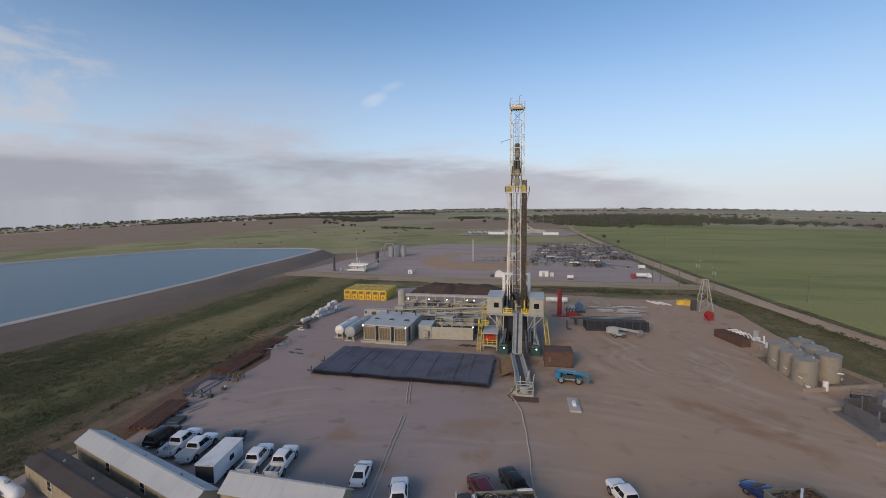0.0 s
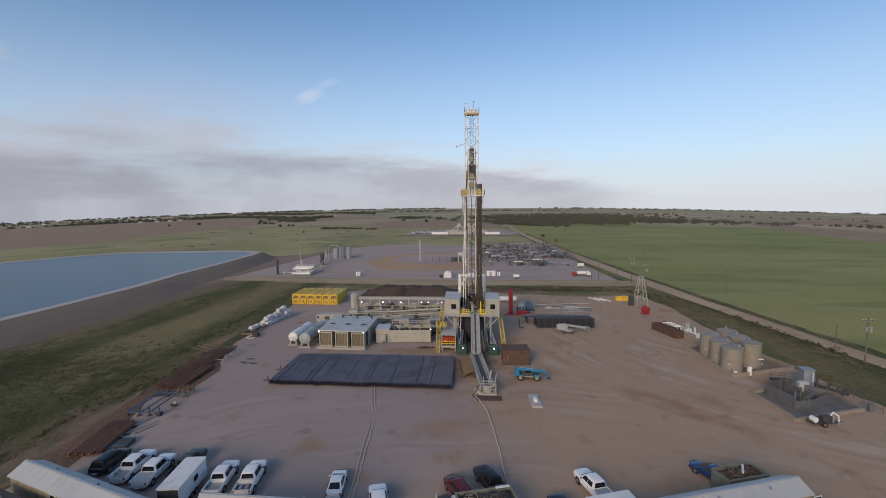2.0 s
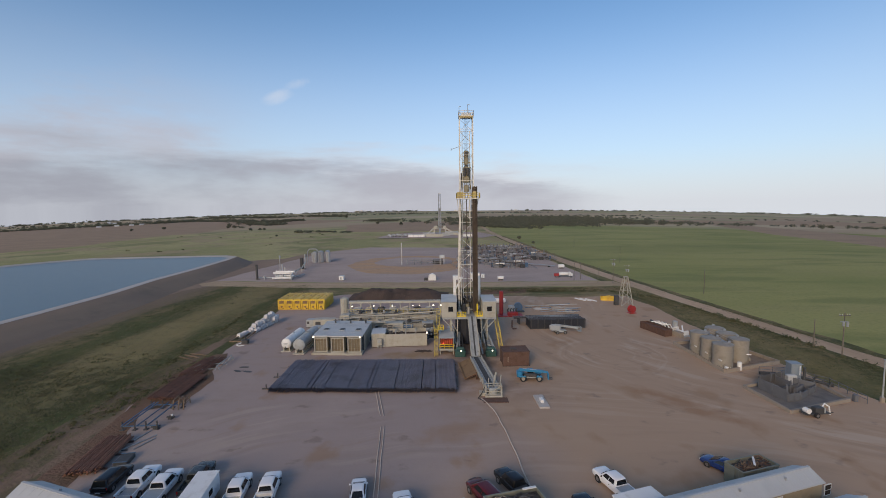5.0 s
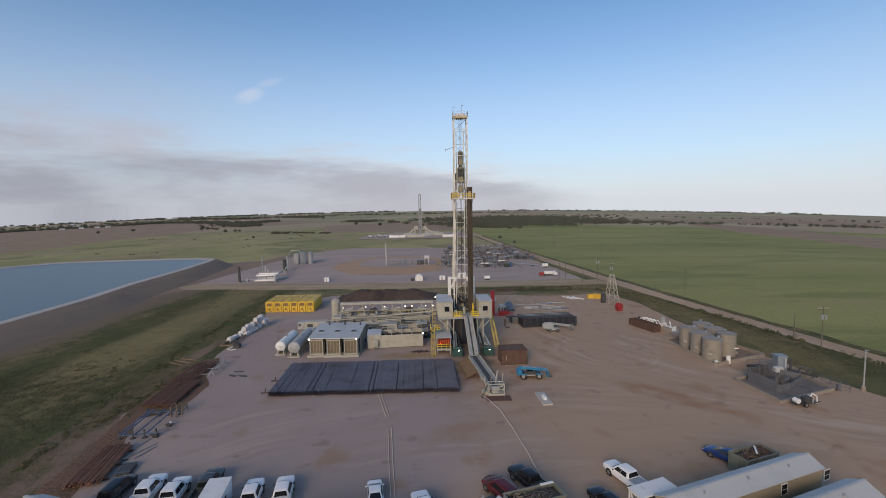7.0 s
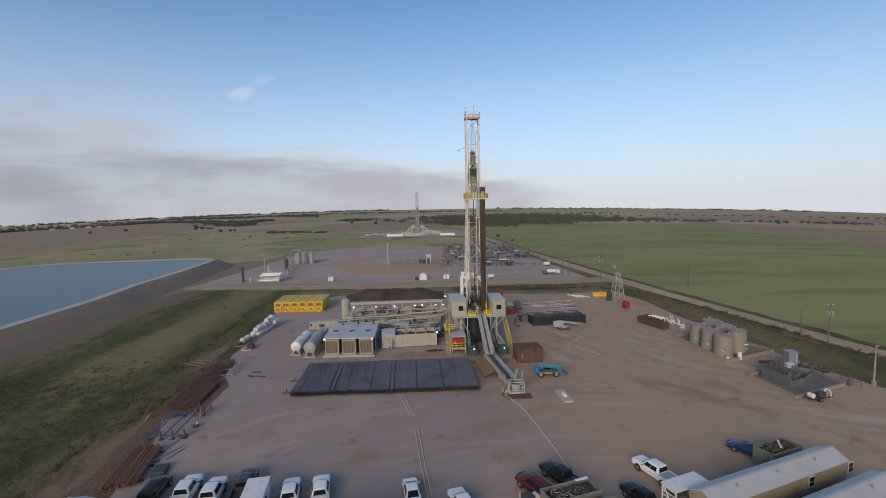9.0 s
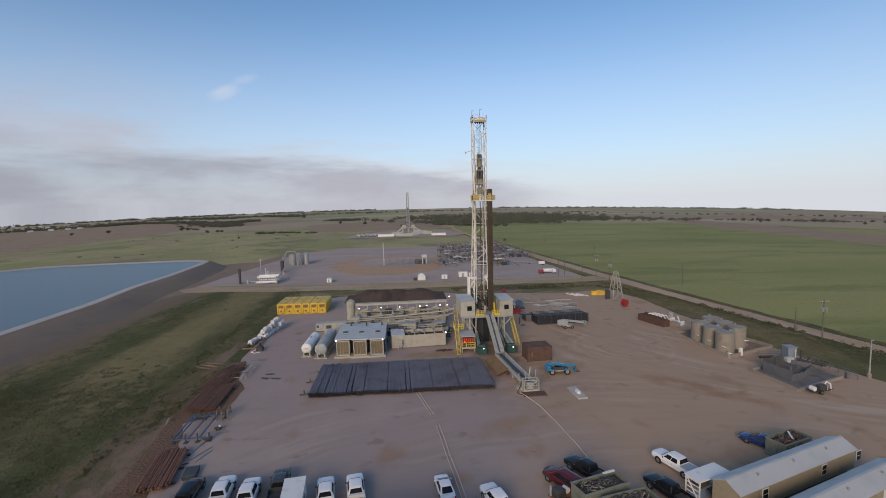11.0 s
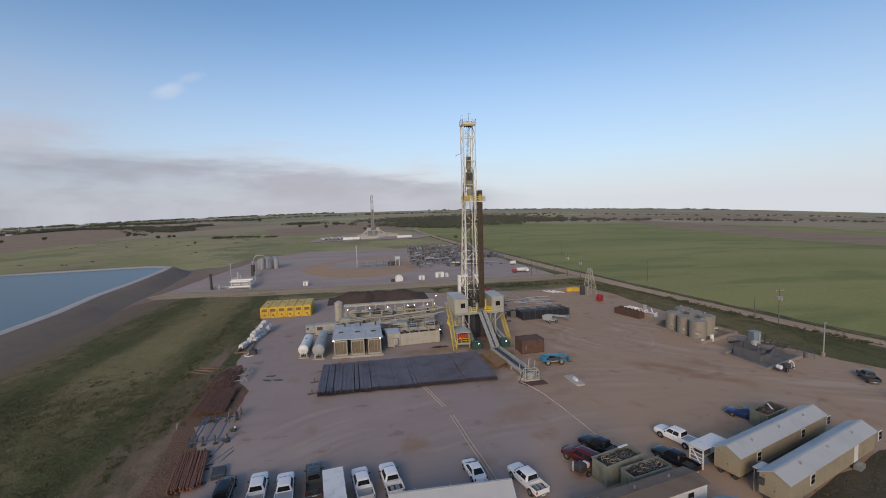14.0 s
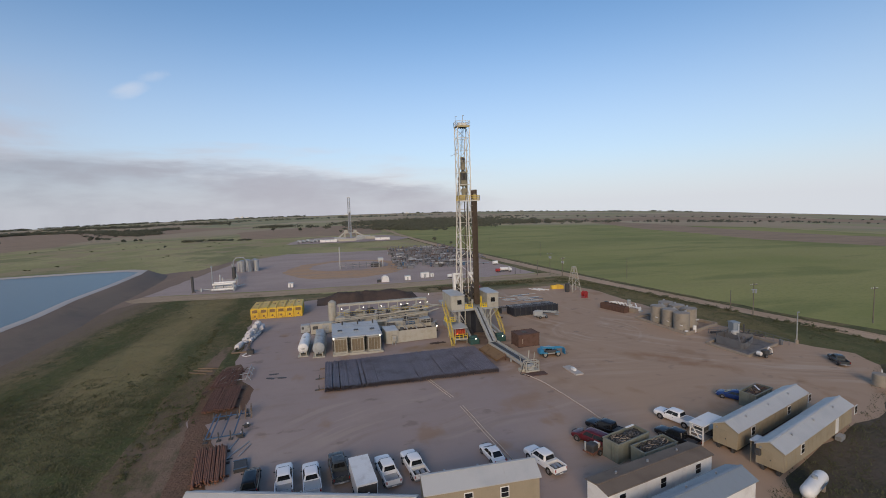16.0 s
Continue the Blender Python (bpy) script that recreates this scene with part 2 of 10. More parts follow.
M_RUST = material("rusty_steel", (0.112, 0.064, 0.048), 0.85, vary=0.35, scale=1.2, other=(0.085, 0.045, 0.03), bump=0.3)
M_OCHRE = material("ochre_rust", (0.225, 0.14, 0.07), 0.8, vary=0.3, scale=1.0, other=(0.15, 0.09, 0.05), bump=0.2)
M_BLACKSTEEL = material("black_blue_steel", (0.022, 0.025, 0.034), 0.5, vary=0.3, scale=1.5, bump=0.1)
M_DARK = material("dark_steel", (0.055, 0.055, 0.055), 0.6, vary=0.3, scale=1.5, bump=0.1)
M_PIPE = material("dark_varnished_pipe", (0.160, 0.148, 0.172), 0.55, 0.1, vary=0.25, scale=0.3, other=(0.105, 0.092, 0.100), bump=0.05)
M_PIPEBROWN = material("brown_drill_pipe", (0.088, 0.066, 0.048), 0.6, 0.3, vary=0.3, scale=0.8, bump=0.1)
M_GREEN = material("dark_green_paint", (0.03, 0.085, 0.075), 0.5, vary=0.2, bump=0.05)
M_PALEGREEN = material("pale_green_paint", (0.19, 0.20, 0.165), 0.55, vary=0.2, scale=0.7, other=(0.13, 0.15, 0.12), bump=0.08)
M_BLUE = material("blue_paint", (0.03, 0.20, 0.36), 0.4, vary=0.15, bump=0.03)
M_BLUEPIPE = material("blue_pipe_paint", (0.06, 0.115, 0.19), 0.5, vary=0.25, bump=0.05)
M_GLASS = material("dark_glass", (0.012, 0.014, 0.016), 0.08, vary=0.05, bump=0.0)
M_TYRE = material("rubber", (0.022, 0.022, 0.022), 0.9, vary=0.2, bump=0.1)
M_CHROME = material("wheel_metal", (0.32, 0.32, 0.33), 0.4, 0.8, vary=0.1, bump=0.0)
M_CAR_WHITE = material("white_car_paint", (0.78, 0.79, 0.80), 0.22, vary=0.04, bump=0.0)
M_CAR_BLACK = material("black_car_paint", (0.012, 0.012, 0.014), 0.2, vary=0.1, bump=0.0)
M_CAR_GREY = material("dark_grey_car_paint", (0.05, 0.06, 0.065), 0.25, vary=0.1, bump=0.0)
M_CAR_RED = material("maroon_car_paint", (0.10, 0.012, 0.016), 0.22, vary=0.1, bump=0.0)
M_CAR_BLUE = material("blue_car_paint", (0.015, 0.04, 0.16), 0.22, vary=0.1, bump=0.0)
M_LAMP_RED = material("red_lens", (0.35, 0.01, 0.01), 0.2, vary=0.05, bump=0.0)
M_LAMP_CLEAR = material("clear_lens", (0.6, 0.6, 0.6), 0.15, vary=0.05, bump=0.0)
M_CONCRETE = material("concrete", (0.30, 0.255, 0.205), 0.85, vary=0.2, scale=0.8, bump=0.2)
M_WOOD = material("weathered_wood", (0.20, 0.14, 0.09), 0.8, vary=0.3, scale=1.0, bump=0.2)
M_POLE = material("pole_wood", (0.15, 0.13, 0.105), 0.9, vary=0.3, bump=0.2)
M_BAG = material("white_bulk_bag", (0.60, 0.58, 0.57), 0.85, vary=0.25, scale=1.2, fine=3.0, bump=0.5)
M_WELL = material("weathered_wellhead_paint", (0.17, 0.175, 0.185), 0.6, vary=0.3, scale=0.6, other=(0.09, 0.09, 0.09), bump=0.05)
M_HOSE = material("pale_hose", (0.56, 0.47, 0.39), 0.8, vary=0.2, bump=0.1)
M_RUSTPIPE = material("red_rust_pipe", (0.195, 0.088, 0.054), 0.85, vary=0.35, scale=1.2, other=(0.12, 0.065, 0.045), bump=0.3)
M_LINER_DARK = material("dark_lined_pit", (0.085, 0.082, 0.080), 0.5, vary=0.25, scale=0.5, bump=0.2)
M_DIRTYFLOOR = material("dirty_tan_gravel", (0.225, 0.165, 0.115), 0.9, vary=0.3, scale=0.5, other=(0.12, 0.095, 0.07), bump=0.3)
M_PITFLOOR = material("stained_grey_liner", (0.185, 0.170, 0.155), 0.9, vary=0.3, scale=0.35, other=(0.09, 0.09, 0.092), bump=0.15)
M_PLASTIC_GREY = material("weathered_grey_sheet", (0.125, 0.13, 0.14), 0.55, vary=0.25, scale=0.6, bump=0.1)


def glow(name, colour, strength):
    m = bpy.data.materials.new(name)
    m.use_nodes = True
    p = m.node_tree.nodes["Principled BSDF"]
    p.inputs["Base Color"].default_value = (*colour, 1)
    p.inputs["Emission Color"].default_value, p.inputs["Emission Strength"].default_value = (*colour, 1), strength
    return m


# Bottle red, pushed towards orange to carry the cabin's warm glow.
M_BOTTLE = material("red_paint_and_glow", (0.50, 0.085, 0.04), 0.45, vary=0.2, bump=0.03)
M_CORE = material("radiator_core_brown", (0.215, 0.175, 0.115), 0.8, vary=0.3, scale=1.2, other=(0.15, 0.125, 0.085), bump=0.3)
M_STAIR = material("worn_yellow_paint", (0.60, 0.46, 0.09), 0.5, vary=0.2, other=(0.42, 0.33, 0.12), bump=0.03)
M_FADED = material("faded_yellow", (0.42, 0.34, 0.16), 0.55, vary=0.2, other=(0.28, 0.23, 0.13), bump=0.03)
M_FLOOD = glow("floodlight_glass", (1.0, 0.93, 0.78), 3.5)
M_REDLIGHT = glow("red_lamp", (1.0, 0.12, 0.06), 1.2)


def soil(name, layers, bump=0.4, rough=0.95, stretch=None):
    """Ground in world metres: a base colour and layers of (scale, low, high, colour, x stretch, y stretch, strength)."""
    m = bpy.data.materials.new(name)
    m.use_nodes = True
    n, l = m.node_tree.nodes, m.node_tree.links
    p = n["Principled BSDF"]
    p.inputs["Roughness"].default_value = rough
    p.inputs["Specular IOR Level"].default_value = 0.15
    geo = n.new("ShaderNodeNewGeometry")
    colour = n.new("ShaderNodeRGB")
    colour.outputs[0].default_value = (*layers[0], 1)
    out = colour.outputs[0]
    for i, (scale, lo, hi, col, sx, sy, strength) in enumerate(layers[1:]):
        mp = n.new("ShaderNodeMapping")
        mp.inputs["Scale"].default_value = (sx, sy, 1)
        mp.inputs["Location"].default_value = (17.3 * i, 5.1 * i, 0)
        mp.inputs["Rotation"].default_value = (0, 0, 0.12)
        l.new(geo.outputs["Position"], mp.inputs[0])
        t = n.new("ShaderNodeTexNoise")
        t.inputs["Scale"].default_value, t.inputs["Detail"].default_value, t.inputs["Roughness"].default_value = scale, 7, 0.6
        l.new(mp.outputs[0], t.inputs["Vector"])
        r = n.new("ShaderNodeMapRange")
        r.interpolation_type = "SMOOTHSTEP"
        l.new(t.outputs[0], r.inputs[0])
        r.inputs[1].default_value, r.inputs[2].default_value, r.inputs[4].default_value = lo, hi, strength
        x = n.new("ShaderNodeMix")
        x.data_type = "RGBA"
        l.new(r.outputs[0], x.inputs[0])
        l.new(out, x.inputs[6])
        x.inputs[7].default_value = (*col, 1)
        out = x.outputs[2]
    l.new(out, p.inputs["Base Color"])
    f = n.new("ShaderNodeTexNoise")
    f.inputs["Scale"].default_value, f.inputs["Detail"].default_value = 2.5, 8
    l.new(geo.outputs["Position"], f.inputs["Vector"])
    bp = n.new("ShaderNodeBump")
    bp.inputs["Strength"].default_value, bp.inputs["Distance"].default_value = bump, 0.3
    l.new(f.outputs[0], bp.inputs["Height"])
    l.new(bp.outputs[0], p.inputs["Normal"])
    return m


M_MEADOW = soil("meadow", [(0.39, 0.35, 0.17), (0.010, 0.44, 0.58, (0.29, 0.285, 0.125), 1, 0.8, 1), (0.022, 0.49, 0.58, (0.36, 0.285, 0.17), 0.8, 0.7, 0.9), (0.016, 0.52, 0.60, (0.195, 0.20, 0.092), 0.8, 0.6, 0.8),
                           (0.3, 0.5, 0.70, (0.19, 0.185, 0.095), 1, 1, 0.6), (2.2, 0.4, 0.7, (0.24, 0.215, 0.11), 1, 1, 0.35)], 0.6)
M_BARE = soil("bare_tan_earth", [(0.225, 0.155, 0.11), (0.12, 0.42, 0.60, (0.165, 0.122, 0.082), 1, 0.5, 1), (0.3, 0.46, 0.62, (0.10, 0.098, 0.05), 1, 0.5, 0.8)], 0.5)
M_NORTHWEED = soil("brown_weedy_ground", [(0.27, 0.21, 0.115), (0.06, 0.42, 0.60, (0.115, 0.118, 0.052), 0.7, 1.5, 1), (0.09, 0.5, 0.66, (0.26, 0.175, 0.115), 0.8, 1.5, 0.8), (0.8, 0.45, 0.7, (0.10, 0.095, 0.05), 1, 1, 0.5)], 0.6)
M_DARKSOIL = soil("dark_weedy_soil", [(0.105, 0.086, 0.066), (0.08, 0.42, 0.62, (0.07, 0.062, 0.044), 1, 1, 1), (0.6, 0.5, 0.72, (0.14, 0.112, 0.08), 1, 1, 0.5)], 0.5)
M_VERGE = soil("verge_grass", [(0.165, 0.140, 0.064), (0.03, 0.45, 0.57, (0.255, 0.198, 0.105), 2.2, 0.6, 0.85), (0.07, 0.46, 0.58, (0.072, 0.086, 0.034), 2.0, 0.6, 0.85),
                               (0.11, 0.50, 0.60, (0.235, 0.175, 0.095), 1.4, 0.6, 0.75), (0.22, 0.46, 0.60, (0.085, 0.094, 0.040), 1, 0.7, 0.8), (0.55, 0.50, 0.64, (0.20, 0.16, 0.085), 1.2, 0.8, 0.5),
                               (0.9, 0.50, 0.64, (0.045, 0.054, 0.024), 1, 0.7, 0.6), (2.4, 0.42, 0.7, (0.055, 0.060, 0.030), 1, 0.7, 0.45)], 0.9)
M_CROP = soil("green_crop", [(0.31, 0.30, 0.115), (0.010, 0.4, 0.65, (0.235, 0.25, 0.085), 0.6, 0.9, 1), (0.035, 0.45, 0.70, (0.30, 0.275, 0.120), 0.4, 1.2, 0.6), (0.02, 0.50, 0.62, (0.185, 0.205, 0.072), 0.5, 1.6, 0.7),
                             (0.8, 0.45, 0.75, (0.11, 0.14, 0.045), 1, 1, 0.35), (0.004, 0.47, 0.60, (0.165, 0.185, 0.065), 0.5, 1.0, 0.45)], 0.4)
M_PLOUGH = soil("ploughed_soil", [(0.34, 0.245, 0.165), (0.012, 0.4, 0.65, (0.29, 0.21, 0.145), 1, 3, 1), (0.06, 0.5, 0.7, (0.215, 0.17, 0.115), 1, 3, 0.6)], 0.4)
M_ROAD = soil("dirt_road", [(0.48, 0.35, 0.24), (0.05, 0.4, 0.65, (0.40, 0.29, 0.195), 3, 0.5, 1), (0.6, 0.5, 0.75, (0.20, 0.15, 0.11), 2, 0.3, 0.5)], 0.3)
M_TRACK = soil("dirt_track", [(0.44, 0.33, 0.225), (0.05, 0.4, 0.65, (0.36, 0.275, 0.18), 0.4, 2, 1), (0.5, 0.5, 0.75, (0.13, 0.11, 0.075), 0.6, 2, 0.6)], 0.4)
M_BANK = soil("dark_earth_bank", [(0.24, 0.178, 0.136), (0.03, 0.42, 0.62, (0.285, 0.208, 0.150), 2, 0.4, 1), (0.15, 0.5, 0.72, (0.20, 0.155, 0.12), 1, 0.7, 0.5)], 0.25)
M_MOUND = soil("dark_cuttings", [(0.095, 0.07, 0.058), (0.2, 0.42, 0.65, (0.065, 0.05, 0.043), 1, 1, 1), (1.5, 0.5, 0.75, (0.09, 0.07, 0.06), 1, 1, 0.6)], 0.9)
M_REDSOIL = soil("red_clay", [(0.185, 0.112, 0.076), (0.15, 0.42, 0.65, (0.145, 0.098, 0.066), 1, 1, 1), (1.0, 0.5, 0.75, (0.10, 0.075, 0.045), 1, 1, 0.6)], 0.8)
M_GRAVEL = soil("grey_gravel", [(0.43, 0.345, 0.305), (0.02, 0.4, 0.65, (0.37, 0.297, 0.265), 1, 2, 1), (0.12, 0.5, 0.72, (0.35, 0.295, 0.26), 1, 2, 0.7),
                                (1.5, 0.45, 0.75, (0.15, 0.135, 0.13), 1, 1, 0.4)], 0.3)
M_OVAL = soil("orange_clay", [(0.47, 0.305, 0.185), (0.06, 0.42, 0.65, (0.40, 0.29, 0.21), 1, 2, 1), (0.5, 0.5, 0.75, (0.17, 0.12, 0.085), 1, 1, 0.5)], 0.3)
M_LINER = material("pale_pond_liner", (0.42, 0.39, 0.36), 0.7, vary=0.15, scale=0.1, fine=2, bump=0.1)


def pad_material():
    """Caliche of the well pad: grey to the west, tan to the east, with ruts, damp stains and turning circles."""
    m = soil("well_pad_caliche", [(0.345, 0.275, 0.248), (0.03, 0.45, 0.62, (0.395, 0.315, 0.275), 1, 1, 0.9), (0.11, 0.50, 0.72, (0.30, 0.24, 0.212), 0.6, 1.6, 0.6),
                                  (0.5, 0.55, 0.78, (0.28, 0.218, 0.19), 1, 0.6, 0.3), (4.0, 0.45, 0.75, (0.36, 0.305, 0.265), 1, 1, 0.2)], 0.10)
    n, l = m.node_tree.nodes, m.node_tree.links
    p = n["Principled BSDF"]
    base = p.inputs["Base Color"].links[0].from_socket
    geo = n.new("ShaderNodeNewGeometry")
    s = n.new("ShaderNodeSeparateXYZ")
    l.new(geo.outputs["Position"], s.inputs[0])

    def math_(op, a, b=0.0, c=0.0):
        k = n.new("ShaderNodeMath")
        k.operation = op
        for i, v in enumerate((a, b, c)):
            if isinstance(v, (int, float)):
                k.inputs[i].default_value = v
            else:
                l.new(v, k.inputs[i])
        return k.outputs[0]

    def smooth(v, lo, hi, top=1.0):
        k = n.new("ShaderNodeMapRange")
        k.interpolation_type = "SMOOTHSTEP"
        l.new(v, k.inputs[0])
        k.inputs[1].default_value, k.inputs[2].default_value, k.inputs[4].default_value = lo, hi, top
        return k.outputs[0]

    def noise_(scale, detail=5, sx=1.0, sy=1.0):
        mp = n.new("ShaderNodeMapping")
        mp.inputs["Scale"].default_value = (sx, sy, 1)
        l.new(geo.outputs["Position"], mp.inputs[0])
        k = n.new("ShaderNodeTexNoise")
        k.inputs["Scale"].default_value, k.inputs["Detail"].default_value = scale, detail
        l.new(mp.outputs[0], k.inputs["Vector"])
        return k.outputs[0]

    def over(under, fac, col):
        x = n.new("ShaderNodeMix")
        x.data_type = "RGBA"
        l.new(fac, x.inputs[0])
        l.new(under, x.inputs[6])
        x.inputs[7].default_value = (*col, 1)
        return x.outputs[2]

    wob = math_("MULTIPLY", math_("SUBTRACT", noise_(0.05), 0.5), 45.0)
    tan = smooth(math_("ADD", s.outputs[0], wob), -16.0, 16.0, 0.85)
    out = over(base, tan, (0.42, 0.292, 0.195))
    ruts = math_("MULTIPLY", smooth(noise_(0.30, 4, 0.25, 1.6), 0.52, 0.68), smooth(noise_(0.05, 3), 0.42, 0.58, 0.16))
    out = over(out, ruts, (0.285, 0.205, 0.15))
    # worn turning circles and sweeping wheel tracks
    for cx, cy, r0, r1, fine, strength in ((31.0, -13.0, 3.0, 13.0, 0.85, 0.5), (5.0, -130.0, 80.0, 104.0, 0.75, 0.32), (95.0, 20.0, 52.0, 90.0, 0.5, 0.55), (-10.0, -160.0, 88.0, 112.0, 0.7, 0.18)):
        ddx, ddy = math_("SUBTRACT", s.outputs[0], cx), math_("SUBTRACT", s.outputs[1], cy)
        d = math_("SQRT", math_("ADD", math_("MULTIPLY", ddx, ddx), math_("MULTIPLY", ddy, ddy)))
        d = math_("ADD", d, math_("MULTIPLY", noise_(0.06, 2), 5.0))
        turn = math_("MULTIPLY", math_("ARCTAN2", ddy, ddx), r1 * 0.03)
        polar = n.new("ShaderNodeCombineXYZ")
        l.new(math_("MULTIPLY", d, fine), polar.inputs[0])
        l.new(turn, polar.inputs[1])
        streak = n.new("ShaderNodeTexNoise")
        streak.inputs["Scale"].default_value, streak.inputs["Detail"].default_value = 1.0, 3
        l.new(polar.outputs[0], streak.inputs["Vector"])
        band = math_("MULTIPLY", smooth(d, r0, r0 + 4), smooth(d, r1 + 4, r1))
        patch = smooth(noise_(0.07, 4), 0.40, 0.62)
        fac = math_("MULTIPLY", math_("MULTIPLY", smooth(streak.outputs[0], 0.52, 0.62), band), math_("MULTIPLY", patch, strength))
        out = over(out, fac, (0.48, 0.385, 0.30))
        dark = math_("MULTIPLY", math_("MULTIPLY", smooth(streak.outputs[0], 0.46, 0.34), band), math_("MULTIPLY", patch, strength * 0.8))
        out = over(out, dark, (0.285, 0.205, 0.150))
    # clay spilt round the rig, and scattered oily spots
    rx, ry = math_("SUBTRACT", s.outputs[0], 2.0), math_("ADD", s.outputs[1], 24.0)
    rd = math_("SQRT", math_("ADD", math_("MULTIPLY", rx, rx), math_("MULTIPLY", math_("MULTIPLY", ry, ry), 0.5)))
    clay = math_("MULTIPLY", smooth(math_("ADD", rd, math_("MULTIPLY", noise_(0.12), 16.0)), 26.0, 10.0, 0.6), smooth(noise_(0.25), 0.38, 0.62))
    out = over(out, clay, (0.27, 0.175, 0.115))
    spots = math_("MULTIPLY", smooth(noise_(0.22, 6, 1, 1.4), 0.62, 0.72), 0.55)
    out = over(out, spots, (0.20, 0.155, 0.13))
    rust = math_("MULTIPLY", smooth(noise_(0.11, 5, 1.3, 1), 0.57, 0.70), 0.55)
    out = over(out, rust, (0.31, 0.19, 0.11))
    # rust-coloured spill across the east side, and yellow mud spread in front of the plant
    for cx, cy, ux, uy, long_, wide, col, strength in ((33.0, -38.0, 0.64, -0.77, 13.0, 3.2, (0.30, 0.172, 0.098), 0.75), (-13.5, -11.5, 1.0, 0.05, 9.5, 3.4, (0.30, 0.205, 0.120), 0.9),
                                                       (-5.0, -46.0, 0.95, 0.3, 8.0, 3.5, (0.315, 0.200, 0.125), 0.6),
                                                       (0.5, -11.0, 0.0, 1.0, 13.0, 7.0, (0.150, 0.112, 0.088), 0.85), (-3.4, -26.0, 0.3, 1.0, 9.0, 2.6, (0.17, 0.125, 0.098), 0.7)):
        ax, ay = math_("SUBTRACT", s.outputs[0], cx), math_("SUBTRACT", s.outputs[1], cy)
        along = math_("DIVIDE", math_("ADD", math_("MULTIPLY", ax, ux), math_("MULTIPLY", ay, uy)), long_)
        across = math_("DIVIDE", math_("SUBTRACT", math_("MULTIPLY", ay, ux), math_("MULTIPLY", ax, uy)), wide)
        q = math_("ADD", math_("MULTIPLY", along, along), math_("MULTIPLY", across, across))
        spill = math_("MULTIPLY", smooth(math_("ADD", q, math_("MULTIPLY", noise_(0.35, 6), 1.8)), 1.9, 0.7), strength)
        out = over(out, spill, col)
    l.new(out, p.inputs["Base Color"])
    return m


M_PAD = pad_material()


def banded(m, coord, bands, wander=9.0):
    """Long bands of another growth laid over a soil, along one axis: (from, to, soft edge, colour, strength)."""
    n, l = m.node_tree.nodes, m.node_tree.links
    p = n["Principled BSDF"]
    out = p.inputs["Base Color"].links[0].from_socket
    geo = n.new("ShaderNodeNewGeometry")
    s = n.new("ShaderNodeSeparateXYZ")
    l.new(geo.outputs["Position"], s.inputs[0])
    mp = n.new("ShaderNodeMapping")
    mp.inputs["Scale"].default_value = (1, 0.35, 1) if coord == 0 else (0.35, 1, 1)
    l.new(geo.outputs["Position"], mp.inputs[0])
    w = n.new("ShaderNodeTexNoise")
    w.inputs["Scale"].default_value, w.inputs["Detail"].default_value, w.inputs["Roughness"].default_value = 0.11, 7, 0.62
    l.new(mp.outputs[0], w.inputs["Vector"])
    k = n.new("ShaderNodeMath")
    k.operation = "MULTIPLY_ADD"
    l.new(w.outputs[0], k.inputs[0])
    k.inputs[1].default_value = wander * 2
    k.inputs[2].default_value = -wander
    v = n.new("ShaderNodeMath")
    l.new(k.outputs[0], v.inputs[0])
    l.new(s.outputs[coord], v.inputs[1])
    for a, b, soft, col, strength in bands:
        facs = []
        for lo, hi in ((a - soft, a + soft), (b + soft, b - soft)):
            r = n.new("ShaderNodeMapRange")
            r.interpolation_type = "SMOOTHSTEP"
            l.new(v.outputs[0], r.inputs[0])
            r.inputs[1].default_value, r.inputs[2].default_value = lo, hi
            facs.append(r.outputs[0])
        f = n.new("ShaderNodeMath")
        f.operation = "MULTIPLY"
        l.new(facs[0], f.inputs[0])
        l.new(facs[1], f.inputs[1])
        f2 = n.new("ShaderNodeMath")
        f2.operation = "MULTIPLY"
        l.new(f.outputs[0], f2.inputs[0])
        f2.inputs[1].default_value = strength
        x = n.new("ShaderNodeMix")
        x.data_type = "RGBA"
        l.new(f2.outputs[0], x.inputs[0])
        l.new(out, x.inputs[6])
        x.inputs[7].default_value = (*col, 1)
        out = x.outputs[2]
    l.new(out, p.inputs["Base Color"])
    return m


